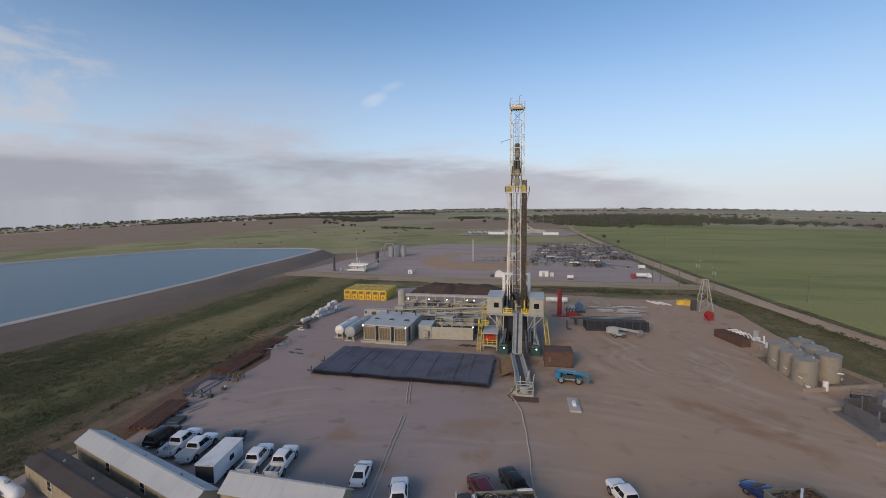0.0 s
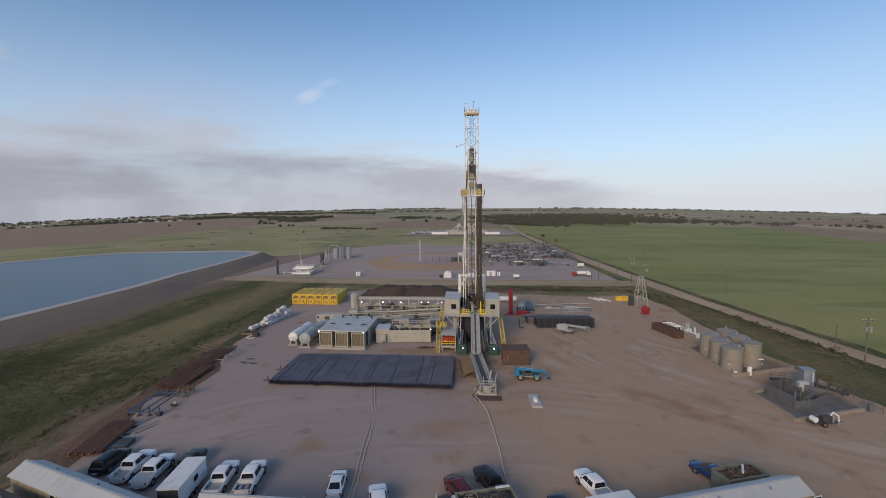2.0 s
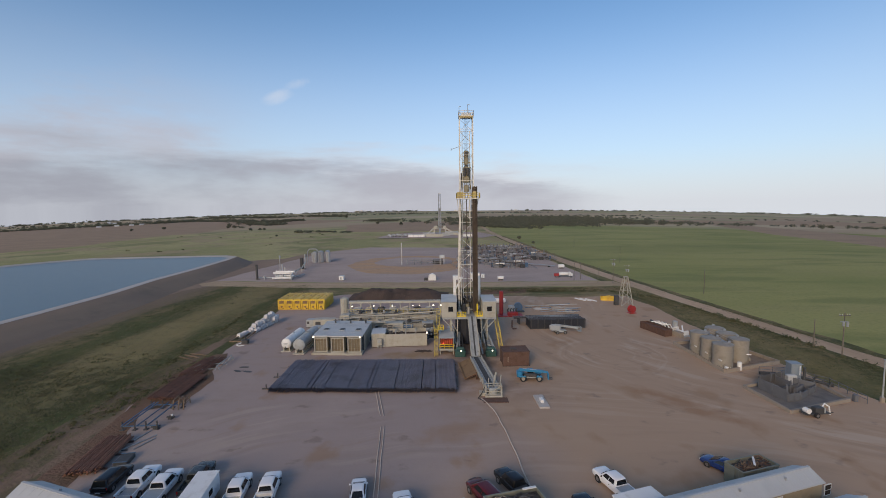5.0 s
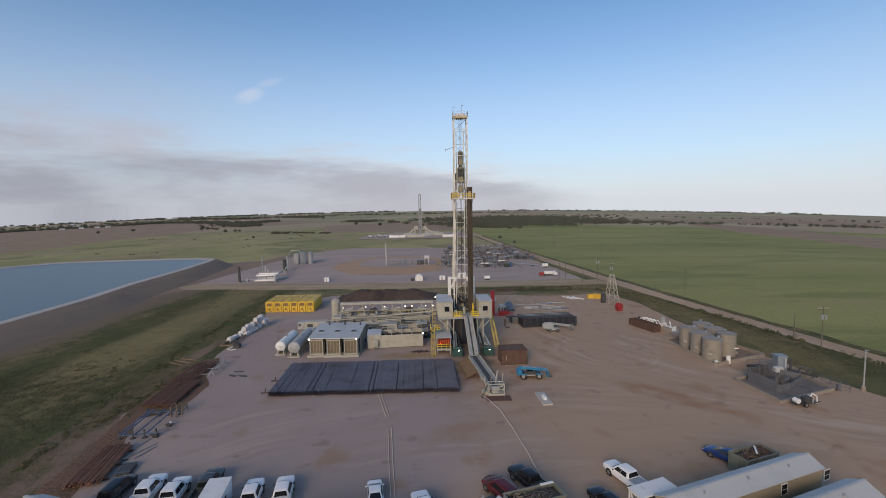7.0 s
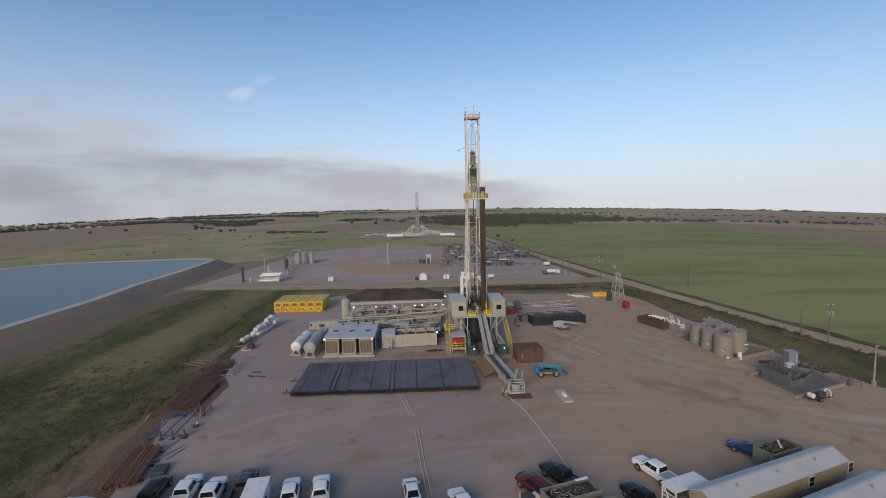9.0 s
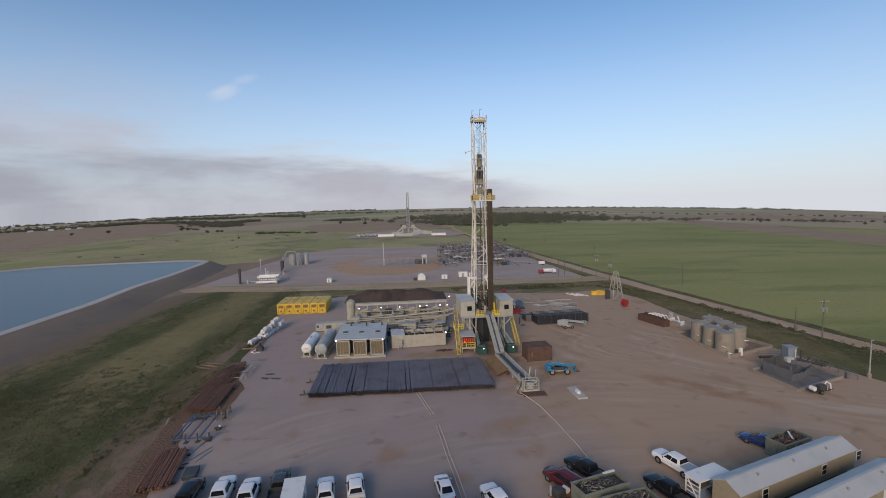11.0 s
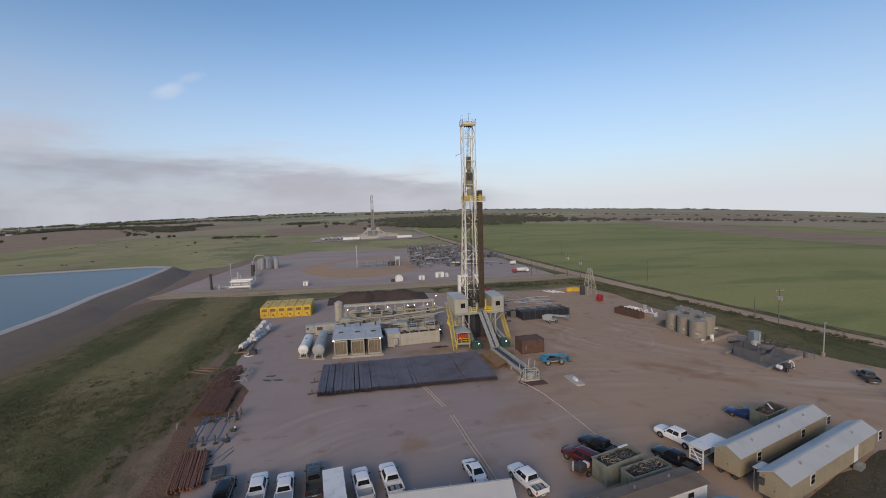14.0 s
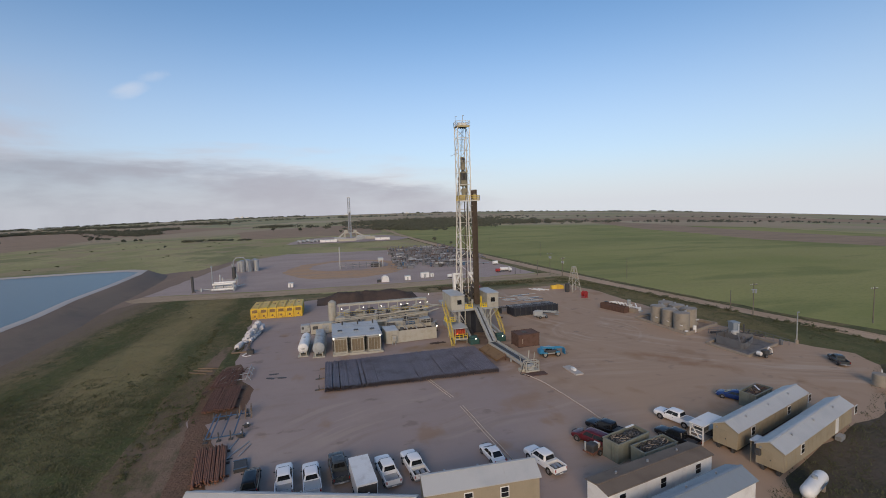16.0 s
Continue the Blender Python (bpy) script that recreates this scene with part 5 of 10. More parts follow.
# ---- tubulars on the pad ----
def build_casing():
    """Rows of dark casing on sills; the top layer pipe by pipe."""
    r, x0, x1, yb, yf = 0.076, -37.6, -4.2, -16.4, -31.2
    # joints between the bundles gape at the near end and close towards the far end
    gapes = ((0.041, 0.24), (0.077, 0.26), (0.119, 0.10), (0.190, 0.30), (0.211, 0.28), (0.273, 0.16), (0.407, 0.14), (0.510, 0.22), (0.529, 0.18), (0.657, 0.20), (0.690, 0.08), (0.804, 0.20), (0.881, 0.14))
    total = sum(g for _, g in gapes)
    n = int((x1 - x0 - total) / (2.0 * r))
    pipe = S().tube((0, 0, 0), (0, 1, 0), r, 8, caps=False).mesh("casing_pipe")
    pipe.materials.append(M_PIPE)
    rnd = random.Random(4)
    rest = S()
    lift, last = 0.0, 0
    for i in range(n):
        passed = [g for f, g in gapes if f * n <= i]
        if len(passed) != last:
            last, lift = len(passed), rnd.uniform(-0.03, 0.04)
        xf = x0 + r + i * (x1 - x0 - 2 * r - total) / (n - 1) + sum(passed)
        xb = x0 + r + i * (x1 - x0 - 2 * r - 0.25 * total) / (n - 1) + 0.25 * sum(passed)
        front, back = yf + rnd.uniform(-0.3, 0.3) + 0.35 * noise.noise((i * 0.11, 0, 5)) - 0.9 * i / n, yb - 0.4 * i / n + rnd.uniform(-0.35, 0.35)
        ob = new("casing_pipe", pipe)
        ob.matrix_basis = Matrix(((1, xb - xf, 0, xf), (0, back - front, 0, front), (0, 0, 1, 0.90 + lift + 0.012 * rnd.random()), (0, 0, 0, 1)))
        tagged(ob, "dark varnished steel casing pipe lying in a stack", "casing pipe", "stack of casing")
        for layer in range(4):
            z, side = 0.33 + 0.15 * layer, r * (layer % 2)
            rest.tube((xf + side, front + rnd.uniform(-0.3, 0.3), z), (xb + side, back, z), r, 6, caps=False)
    ob = part("casing_lower_layers", rest, M_PIPE)
    tagged(ob, "lower layers of dark steel casing pipe", "casing pipe", "", "stuff")
    for y in (-29.6, -24.0, -18.2):
        solo("timber_sill", S().box(x0 - 1.0, x1 + 0.4, y - 0.12, y + 0.12, 0.08, 0.24), M_WOOD, "timber sill under the stack of casing", "timber sill")
    for y in (-24.0, -29.6):
        solo("pipe_stop", S().beam((x0 - 1.0, y, 0.1), (x0 - 1.0, y, 1.0), 0.16).beam((x0 - 1.8, y, 0.2), (x0 - 0.2, y, 0.2), 0.2), M_DARK, "dark steel stop at the end of the pipe stack", "pipe stop")


build_casing()

# ---- power and mud plant ----
def build_generator():
    g = thing("generator", "cream generator house with a louvred radiator front", "generator", pose(-35.9, -9.9, 0.08), "row of generators")
    w, d, h = 3.72, 13.6, 4.1
    part("skid", S().box(-0.05, w + 0.05, -0.9, d, 0.0, 0.35), M_CREAM, g)
    part("skid_lip", S().box(-0.05, w + 0.05, -1.0, -0.9, 0.05, 0.5), M_CREAM, g)
    part("housing", S().soft_box(0.0, w, 2.2, d, 0.35, h - 0.15, 0.08), M_CREAM, g)
    part("roof", S().box(-0.04, w + 0.04, 0.15, d + 0.1, h - 0.15, h), M_PALEROOF, g, "pale grey roof")
    part("roof_curb", S().box(0.05, w - 0.05, 0.05, 0.2, h - 0.22, h + 0.05), M_PALEROOF, g)
    part("roof_hatch", S().box(1.2, 2.5, 4.6, 6.3, h, h + 0.14), M_GREYPAINT, g)
    part("roof_vent", S().box(1.35, 2.35, 4.8, 6.1, h + 0.14, h + 0.18), M_DARK, g)
    for y in (3.2, 8.6, 11.0):
        part("roof_seam", S().box(0.02, w - 0.02, y - 0.04, y + 0.04, h, h + 0.04), M_GREYPAINT, g)
    a, b = 0.38, w - 0.38
    part("radiator_frame", S().box(a, a + 0.22, 0, 1.9, 0.35, 3.75).box(b - 0.22, b, 0, 1.9, 0.35, 3.75).box(a + 0.22, b - 0.22, 0, 1.9, 3.5, 3.75).box(a + 0.22, b - 0.22, 0, 1.9, 0.35, 0.6), M_CREAM, g)
    part("radiator_core", S().box(a + 0.22, b - 0.22, 0.3, 1.8, 0.6, 3.5), M_CORE, g, "tan brown radiator core")
    # Dark fill stands for the shade in the gaps beside the radiator.
    part("shadow_gap", S().box(0.02, a, 1.9, 2.2, 0.35, 3.7), M_DARK, g)
    part("shadow_gap", S().box(b, w - 0.02, 1.9, 2.2, 0.35, 3.7), M_DARK, g)
    for k in range(5):
        z = 0.98 + 0.5 * k
        part("louvre", S().box(a + 0.22, b - 0.22, 0.14, 0.2, z, z + 0.04), M_WOOD, g)
    for k in range(3):
        x = a + 0.22 + (b - a - 0.44) * (k + 1) / 4
        part("mullion", S().box(x - 0.025, x + 0.025, 0.08, 0.14, 0.6, 3.5), M_CREAM, g)
    for k in range(6):
        y = 3.2 + 1.8 * k
        part("door_seam", S().box(w - 0.02, w + 0.03, y - 0.05, y + 0.05, 0.6, 3.8), M_GREYPAINT, g)
    part("exhaust", S().tube((2.6, 11.4, h), (2.6, 11.4, h + 0.9), 0.18, 10), M_DARK, g)
    for k in (1, 2):
        copy_thing(g, pose(-35.9 + k * 3.82, -10.0 - 0.25 * k, 0.08))


build_generator()


def flood(x, y, z, r=0.2):
    """A lit floodlight in a dark housing."""
    t = thing("floodlight", "small lit floodlight in a dark housing", "floodlight", pose(x, y, z), "floodlights on the rig plant")
    part("housing", S().soft_box(-r * 1.2, r * 1.2, 0, r * 1.4, -r * 1.2, r * 1.2, 0.04), M_DARK, t)
    part("lens", S().box(-r, r, -0.03, 0.0, -r, r), M_FLOOD, t, "bright lamp glass")


def build_fuel_tank(x, y, label, mat, r, lng):
    t = thing("fuel_tank", label, "fuel tank", pose(x, y, 0.08, 0, 0, -2), "fuel tanks by the generators")
    k, rings = 20, []
    for f, rr in ((-0.35, 0.25), (-0.28, 0.6), (-0.12, 0.9), (0, 1.0), (lng, 1.0), (lng + 0.12, 0.9), (lng + 0.28, 0.6), (lng + 0.35, 0.25)):
        rings.append([(r * rr * math.cos(2 * math.pi * i / k), f, r + 0.75 + r * rr * math.sin(2 * math.pi * i / k)) for i in range(k)])
    part("shell", S().loft(rings), mat, t)
    part("skid", S().box(-r, r, -0.5, lng + 0.2, 0, 0.22).box(-r * 0.7, -r * 0.45, 0, lng, 0.2, 0.95).box(r * 0.45, r * 0.7, 0, lng, 0.2, 0.95), M_CREAM, t)
    for f in (0.2, 0.5, 0.8):
        part("saddle", S().tube((0, lng * f - 0.06, r + 0.75), (0, lng * f + 0.06, r + 0.75), r + 0.02, 20), mat, t)
    part("hatch", S().tube((0, lng * 0.5, 2 * r + 0.7), (0, lng * 0.5, 2 * r + 1.0), 0.25, 10), M_GREYPAINT, t)
    part("valve", S().tube((0, -0.3, 0.9), (0, -0.7, 0.7), 0.12, 8).tube((0, -0.5, 0.8), (0, -0.5, 1.3), 0.06, 6), M_DARK, t)
    part("bar_writing", S().box(-0.5, 0.5, -0.372, -0.355, r + 0.75, r + 0.87).box(-0.35, 0.35, -0.372, -0.355, r + 0.5, r + 0.6), M_GREYPAINT, t, "unreadable dark lettering")


build_fuel_tank(-42.5, -8.0, "white horizontal fuel tank on a skid", M_WHITE, 1.15, 9.5)
build_fuel_tank(-39.0, -9.8, "pale grey horizontal fuel tank on a skid", M_GREYPAINT, 1.35, 11.0)


def build_mud_tank(name, label, x0, x1, y0, y1, h, agitators):
    t = thing(name, label, "mud tank", pose(x0, y0, 0.08))
    w, d = x1 - x0, y1 - y0
    part("front_wall", S().box(0, w, 0, 0.12, 0.3, h), M_CREAM, t)
    part("rear_wall", S().box(0, w, d - 0.12, d, 0.3, h), M_CREAM, t)
    part("end_wall", S().box(0, 0.12, 0.12, d - 0.12, 0.3, h), M_CREAM, t)
    part("end_wall", S().box(w - 0.12, w, 0.12, d - 0.12, 0.3, h), M_CREAM, t)
    part("mud_surface", S().box(0.12, w - 0.12, 0.12, d - 0.12, 0.3, h - 0.9), M_MOUND, t, "dark drilling mud")
    part("skid", S().box(0, w, 0.2, 0.6, 0, 0.3).box(0, w, d - 0.6, d - 0.2, 0, 0.3), M_GREYPAINT, t)
    part("walkway", S().box(0.1, w - 0.1, d * 0.42, d * 0.62, h - 0.1, h), M_GREYPAINT, t)
    part("railing", railing(S(), [(0.1, d - 0.1, h), (w - 0.1, d - 0.1, h)], 1.1, 1.5, 0.04), M_CREAM, t)
    for k in range(int(w / 1.5)):
        x = 0.8 + 1.5 * k
        part("wall_rib", S().box(x - 0.06, x + 0.06, -0.07, 0.005, 0.35, h - 0.02), M_CREAM, t)
    for k in range(agitators):
        x = w * (k + 0.5) / agitators
        part("agitator", S().soft_box(x - 0.5, x + 0.5, d * 0.3, d * 0.6, h, h + 0.5, 0.1).tube((x, d * 0.45, h + 0.5), (x, d * 0.45, h + 1.2), 0.28, 10), (M_GREYPAINT, M_DARK, M_CREAM)[k % 3], t)
    return t


# trip tank nearest the casing: an open cream bin with a pump house at its end
def build_premix_tank():
    t = thing("premix_tank", "open cream steel tank with a pump house at one end", "mud tank", pose(-23.2, -6.0, 0.08, 0, 0, 3.5))
    part("front_wall", S().box(3.2, 13.0, 0, 0.12, 0.15, 3.1), M_CREAM, t)
    part("rear_wall", S().box(3.2, 13.0, 4.8, 4.92, 0.15, 3.1), M_CREAM, t)
    part("end_wall", S().box(12.88, 13.0, 0.12, 4.8, 0.15, 3.1), M_CREAM, t)
    part("mud_surface", S().box(3.2, 12.88, 0.12, 4.8, 0.15, 2.2), M_MOUND, t, "dark drilling mud")
    house = part("pump_house", S().soft_box(0, 3.2, -0.1, 4.9, 0.15, 3.3, 0.08), M_CREAM, t)
    part("roof", S().box(-0.05, 3.2, -0.15, 4.95, 3.3, 3.4), M_PALEROOF, house)
    part("motor_box", S().soft_box(1.2, 2.5, -1.0, -0.1, 0.9, 2.3, 0.1), M_CREAM, house)
    part("motor_leg", S().box(1.4, 1.6, -0.8, -0.6, 0, 0.9).box(2.1, 2.3, -0.8, -0.6, 0, 0.9), M_GREYPAINT, house)
    part("gauge", S().tube((1.85, -1.05, 1.7), (1.85, -1.0, 1.7), 0.35, 14), M_GREYPAINT, house)
    for x in (5.6, 8.0, 10.4):
        part("cross_beam", S().beam((x, 0.05, 3.15), (x, 4.85, 3.15), 0.22), M_CREAM, t)
    part("rail", railing(S(), [(3.4, 4.8, 3.1), (12.9, 4.8, 3.1)], 1.0, 1.2, 0.04), M_CREAM, t)
    part("drum_mixer", S().tube((4.4, 1.4, 2.2), (4.4, 1.4, 3.5), 0.45, 12).tube((7.0, 2.6, 2.2), (7.0, 2.6, 3.0), 0.35, 12), M_DARK, t)
    for x in (5.2, 9.6):
        part("side_plate", S().box(x, x + 0.15, -0.05, 0.0, 0.2, 3.1), M_CREAM, t)


build_premix_tank()
build_mud_tank("mud_tank", "long cream mud tank with agitators and railings", -35.0, -8.0, 15.0, 18.6, 2.6, 8)
build_mud_tank("suction_tank", "cream mud tank crowded with pipes", -35.0, -9.0, 8.4, 12.0, 2.2, 6)


def build_shaker_roof():
    t = thing("shaker_shelter", "long pale beam shelter over the shakers with floodlights", "shelter", pose(0, 0, 0.08))
    part("roof_beam", S().soft_box(-34.0, -7.0, 20.2, 21.8, 5.0, 5.6, 0.1), M_CREAM, t)
    for k in range(10):
        x = -33.5 + 2.9 * k
        part("post", S().box(x - 0.1, x + 0.1, 20.4, 20.6, 0, 5.0), M_CREAM, t)
        part("rear_post", S().box(x - 0.1, x + 0.1, 21.55, 21.75, 0, 5.0), M_CREAM, t)
    part("walkway", S().box(-34.0, -7.0, 18.8, 20.3, 2.3, 2.45), M_GREYPAINT, t)
    part("railing", railing(S(), [(-34.0, 18.85, 2.45), (-7.0, 18.85, 2.45)], 1.1, 1.8, 0.04), M_SAFETY, t, "faded yellow railing")
    part("back_wall", S().box(-34.0, -7.0, 22.0, 22.1, 0.2, 2.6), M_GREYPAINT, t)
    for k in range(7):
        x = -31.5 + 3.5 * k
        part("shaker", S().soft_box(x - 1.1, x + 1.1, 19.6, 21.6, 2.45, 3.6, 0.15).tube((x - 0.8, 20.4, 3.6), (x + 0.8, 20.4, 3.9), 0.22, 8), (M_GREYPAINT, M_CREAM, M_DARK)[k % 3], t)
    part("floor_pipe", S().tube((-34, 18.2, 1.2), (-7, 18.2, 1.6), 0.22, 10), M_GREYPAINT, t)


build_shaker_roof()
for x in (-33.0, -26.6, -21.2, -15.2, -13.2, -9.2, -7.0):
    flood(x, 20.0, 4.35, 0.15)
flood(-6.3, 21.0, 6.6, 0.15)
flood(-35.6, -9.95, 3.95, 0.16)
flood(-25.1, -10.5, 3.95, 0.13)
flood(-10.2, -5.5, 3.4, 0.15)
flood(-46.7, 35.2, 2.2, 0.14)
flood(-2.5, -13.5, 1.5, 0.13)
flood(4.3, -13.5, 1.5, 0.13)


def build_silo():
    t = thing("degasser_tank", "upright pale cylindrical tank at the end of the mud system", "tank", pose(-35.6, 22.0, 0.08))
    part("shell", S().tube((0, 0, 0.8), (0, 0, 6.2), 1.2, 20), M_CREAM, t)
    part("dome", S().tube((0, 0, 6.2), (0, 0, 6.7), 1.2, 20, 0.4), M_CREAM, t)
    for a in range(4):
        x, y = 0.9 * math.cos(a * math.pi / 2), 0.9 * math.sin(a * math.pi / 2)
        part("leg", S().box(x - 0.1, x + 0.1, y - 0.1, y + 0.1, 0, 0.9), M_GREYPAINT, t)
    part("ladder", S().beam((0.25, -1.25, 0.4), (0.25, -1.25, 6.2), 0.05).beam((-0.25, -1.25, 0.4), (-0.25, -1.25, 6.2), 0.05), M_GREYPAINT, t)


build_silo()


def build_plant_clutter():
    """Pumps, boxes and pipe runs between the generators and the mud tanks."""
    rnd = random.Random(11)
    for x, y, w, d, h, mat, label in ((-41.5, 10.0, 5.6, 2.4, 2.9, M_CREAM, "cream steel equipment box"), (-44.2, 12.5, 2.4, 2.2, 2.2, M_GREYPAINT, "low grey steel cabinet"), (-34.6, 11.8, 2.4, 2.2, 3.6, M_CREAM, "cream steel control box"), (-21.5, 6.2, 4.6, 2.6, 2.6, M_CREAM, "cream pump skid cover"),
                                      (-12.0, 7.0, 3.0, 2.2, 2.4, M_GREYPAINT, "grey steel pump cover box"), (-40.0, 5.0, 2.0, 2.0, 2.2, M_GREYPAINT, "small grey steel tool box")):
        t = thing("equipment_box", label, "equipment box", pose(x, y, 0.08))
        part("body", S().soft_box(0, w, 0, d, 0.2, h, 0.08), mat, t)
        part("skid", S().box(0, w, 0.1, d - 0.1, 0, 0.2), M_DARK, t)
        part("door", S().box(w * 0.55, w * 0.85, -0.04, 0.0, 0.5, h * 0.85), M_GREYPAINT, t)
        part("hatch", S().box(w * 0.1, w * 0.35, -0.03, 0.0, h * 0.5, h * 0.8), M_DARK, t)
    for k in range(3):
        t = thing("mud_pump", "grey and dark triplex mud pump on a skid", "mud pump", pose(-20.5 + 5.2 * k, 1.6 + 0.4 * k, 0.08), "mud pumps")
        part("skid", S().box(-1.8, 1.8, -0.9, 3.4, 0, 0.3), M_DARK, t)
        part("power_end", S().soft_box(-1.3, 1.3, 0.8, 3.2, 0.3, 1.9, 0.25), M_GREYPAINT, t)
        part("fluid_end", S().soft_box(-1.1, 1.1, -0.8, 0.4, 0.4, 1.5, 0.1), M_DARK, t)
        for j in (-0.7, 0, 0.7):
            part("liner", S().tube((j, -0.9, 0.9), (j, 0.9, 0.9), 0.22, 10), M_STEEL, t)
        part("damper", S().tube((0.9, -0.4, 1.5), (0.9, -0.4, 2.5), 0.4, 12), M_GREYPAINT, t)
        part("motor", S().tube((-1.2, 2.2, 2.3), (1.2, 2.2, 2.3), 0.55, 14), M_BLUEPIPE if k == 1 else M_DARK, t)
    t = thing("mud_line", "pale pipe run on stands along the mud tanks", "pipework")
    part("main_pipe", S().pipe([(-34, 13.4, 2.9), (-24, 13.4, 3.0), (-8, 13.0, 4.2), (-6.2, 9, 5.6)], 0.2, 8), M_CREAM, t)
    part("branch_pipe", S().pipe([(-21.5, 5.2, 0.4), (-21.5, 5.2, 4.0), (-12, 6.0, 4.2), (-6.6, 6.8, 5.0)], 0.16, 8), M_CREAM, t)
    part("low_pipe", S().pipe([(-36, 13.6, 1.0), (-22, 7.6, 1.0), (-22, 4, 0.5), (-8, 4, 0.5)], 0.18, 8), M_GREYPAINT, t)
    part("flow_line", S().pipe([(-1.5, 5.5, 5.4), (-7, 12, 4.9), (-7.5, 19.5, 4.0)], 0.3, 10), M_CREAM, t)
    rails = random.Random(61)
    for k in range(22):
        x, y, ln, z = rails.uniform(-37, -16), rails.uniform(4.5, 19.5), rails.uniform(5, 12), rails.uniform(1.0, 3.6)
        part("trough" if k % 2 else "rail_pipe", S().beam((x, y, z), (min(x + ln, -6.5), y + rails.uniform(-0.4, 0.4), z + rails.uniform(-0.2, 0.5)), rails.choice((0.12, 0.2, 0.45)), 0.18), (M_DARK, M_CREAM, M_DARK, M_GREYPAINT)[k % 4], t)
        part("pipe_stand", S().box(x + 0.5, x + 0.65, y - 0.08, y + 0.08, 0.08, z), M_DARK, t)
    for x, y, h in ((-30, 13.4, 2.9), (-18, 13.2, 3.4), (-12, 13.1, 3.9), (-16, 5.6, 4.1)):
        part("pipe_stand", S().box(x - 0.08, x + 0.08, y - 0.08, y + 0.08, 0.08, h), M_GREYPAINT, t)
    t = thing("drip_mat", "crumpled dark sheet on the ground by the tank", "ground sheet", pose(-12.5, -9.6, 0.09))
    part("mat_sheet", S().slab(ring_outline(1.6, 0.6, 2.2, 0.7, 26, 0.5, 2.0), 0, 0.04), M_MOUND, t)
    for k in range(34):
        x, y, s = rnd.uniform(-38, -7), rnd.choice((rnd.uniform(4.6, 7.8), rnd.uniform(12.4, 14.6))), rnd.uniform(0.5, 1.3)
        o = thing("valve_set", "small cluster of dark valves and pipe", "valve", pose(x, y, 0.08, 0, 0, rnd.uniform(0, 90)), "valves among the mud plant")
        part("valve_body", S().tube((-s, 0, 0.5), (s, 0, 0.5), 0.2, 8).soft_box(-0.3, 0.3, -0.3, 0.3, 0, 1.1 * s + 0.4, 0.08), (M_DARK, M_GREYPAINT, M_BLUEPIPE)[k % 3], o)
        part("hand_wheel", S().tube((0, 0, 1.1 * s + 0.6), (0, 0, 1.1 * s + 0.66), 0.3, 12).tube((0, 0, 1.1 * s + 0.3), (0, 0, 1.1 * s + 0.6), 0.05, 6), M_STEEL, o)


build_plant_clutter()


def build_cables():
    """Dark hoses and cables slung between the rig and the mud plant, and drums standing about."""
    rnd = random.Random(19)
    for k in range(9):
        x0, y0 = rnd.uniform(-33, -24), rnd.uniform(4.5, 8.0)
        x1, y1 = rnd.uniform(-12, -7), rnd.uniform(0.5, 7.0)
        pts = []
        for i in range(9):
            f = i / 8
            pts.append((x0 + (x1 - x0) * f, y0 + (y1 - y0) * f + 0.8 * noise.noise((k * 2.0, f * 4, 0)), 0.2 + 0.08 * (k % 3) + 0.15 * abs(noise.noise((k * 3.0, f * 5, 2)))))
        solo("ground_cable", S().pipe(pts, 0.07, 6), M_TYRE if k % 3 else M_BLUEPIPE, "dark hose lying among the mud plant", "hose", None, "hoses among the mud plant")
    drum = None
    for k in range(12):
        x, y = rnd.uniform(-25, -8), rnd.uniform(-0.6, 0.6)
        if k > 7:
            x, y = rnd.uniform(-7.5, -4.5), rnd.uniform(-9.2, -8.0)
        m = pose(x, y, 0.08, 0, 0, rnd.uniform(0, 360))
        if drum is None:
            drum = thing("oil_drum", "dark steel oil drum standing beside the mud plant", "drum", m, "oil drums")
            part("barrel", S().tube((0, 0, 0), (0, 0, 0.9), 0.3, 14), M_BLUEPIPE, drum)
            part("hoop", S().tube((0, 0, 0.28), (0, 0, 0.32), 0.315, 14).tube((0, 0, 0.58), (0, 0, 0.62), 0.315, 14), M_DARK, drum)
            part("lid", S().tube((0, 0, 0.9), (0, 0, 0.92), 0.27, 14), M_DARK, drum)
        else:
            copy_thing(drum, m)


build_cables()


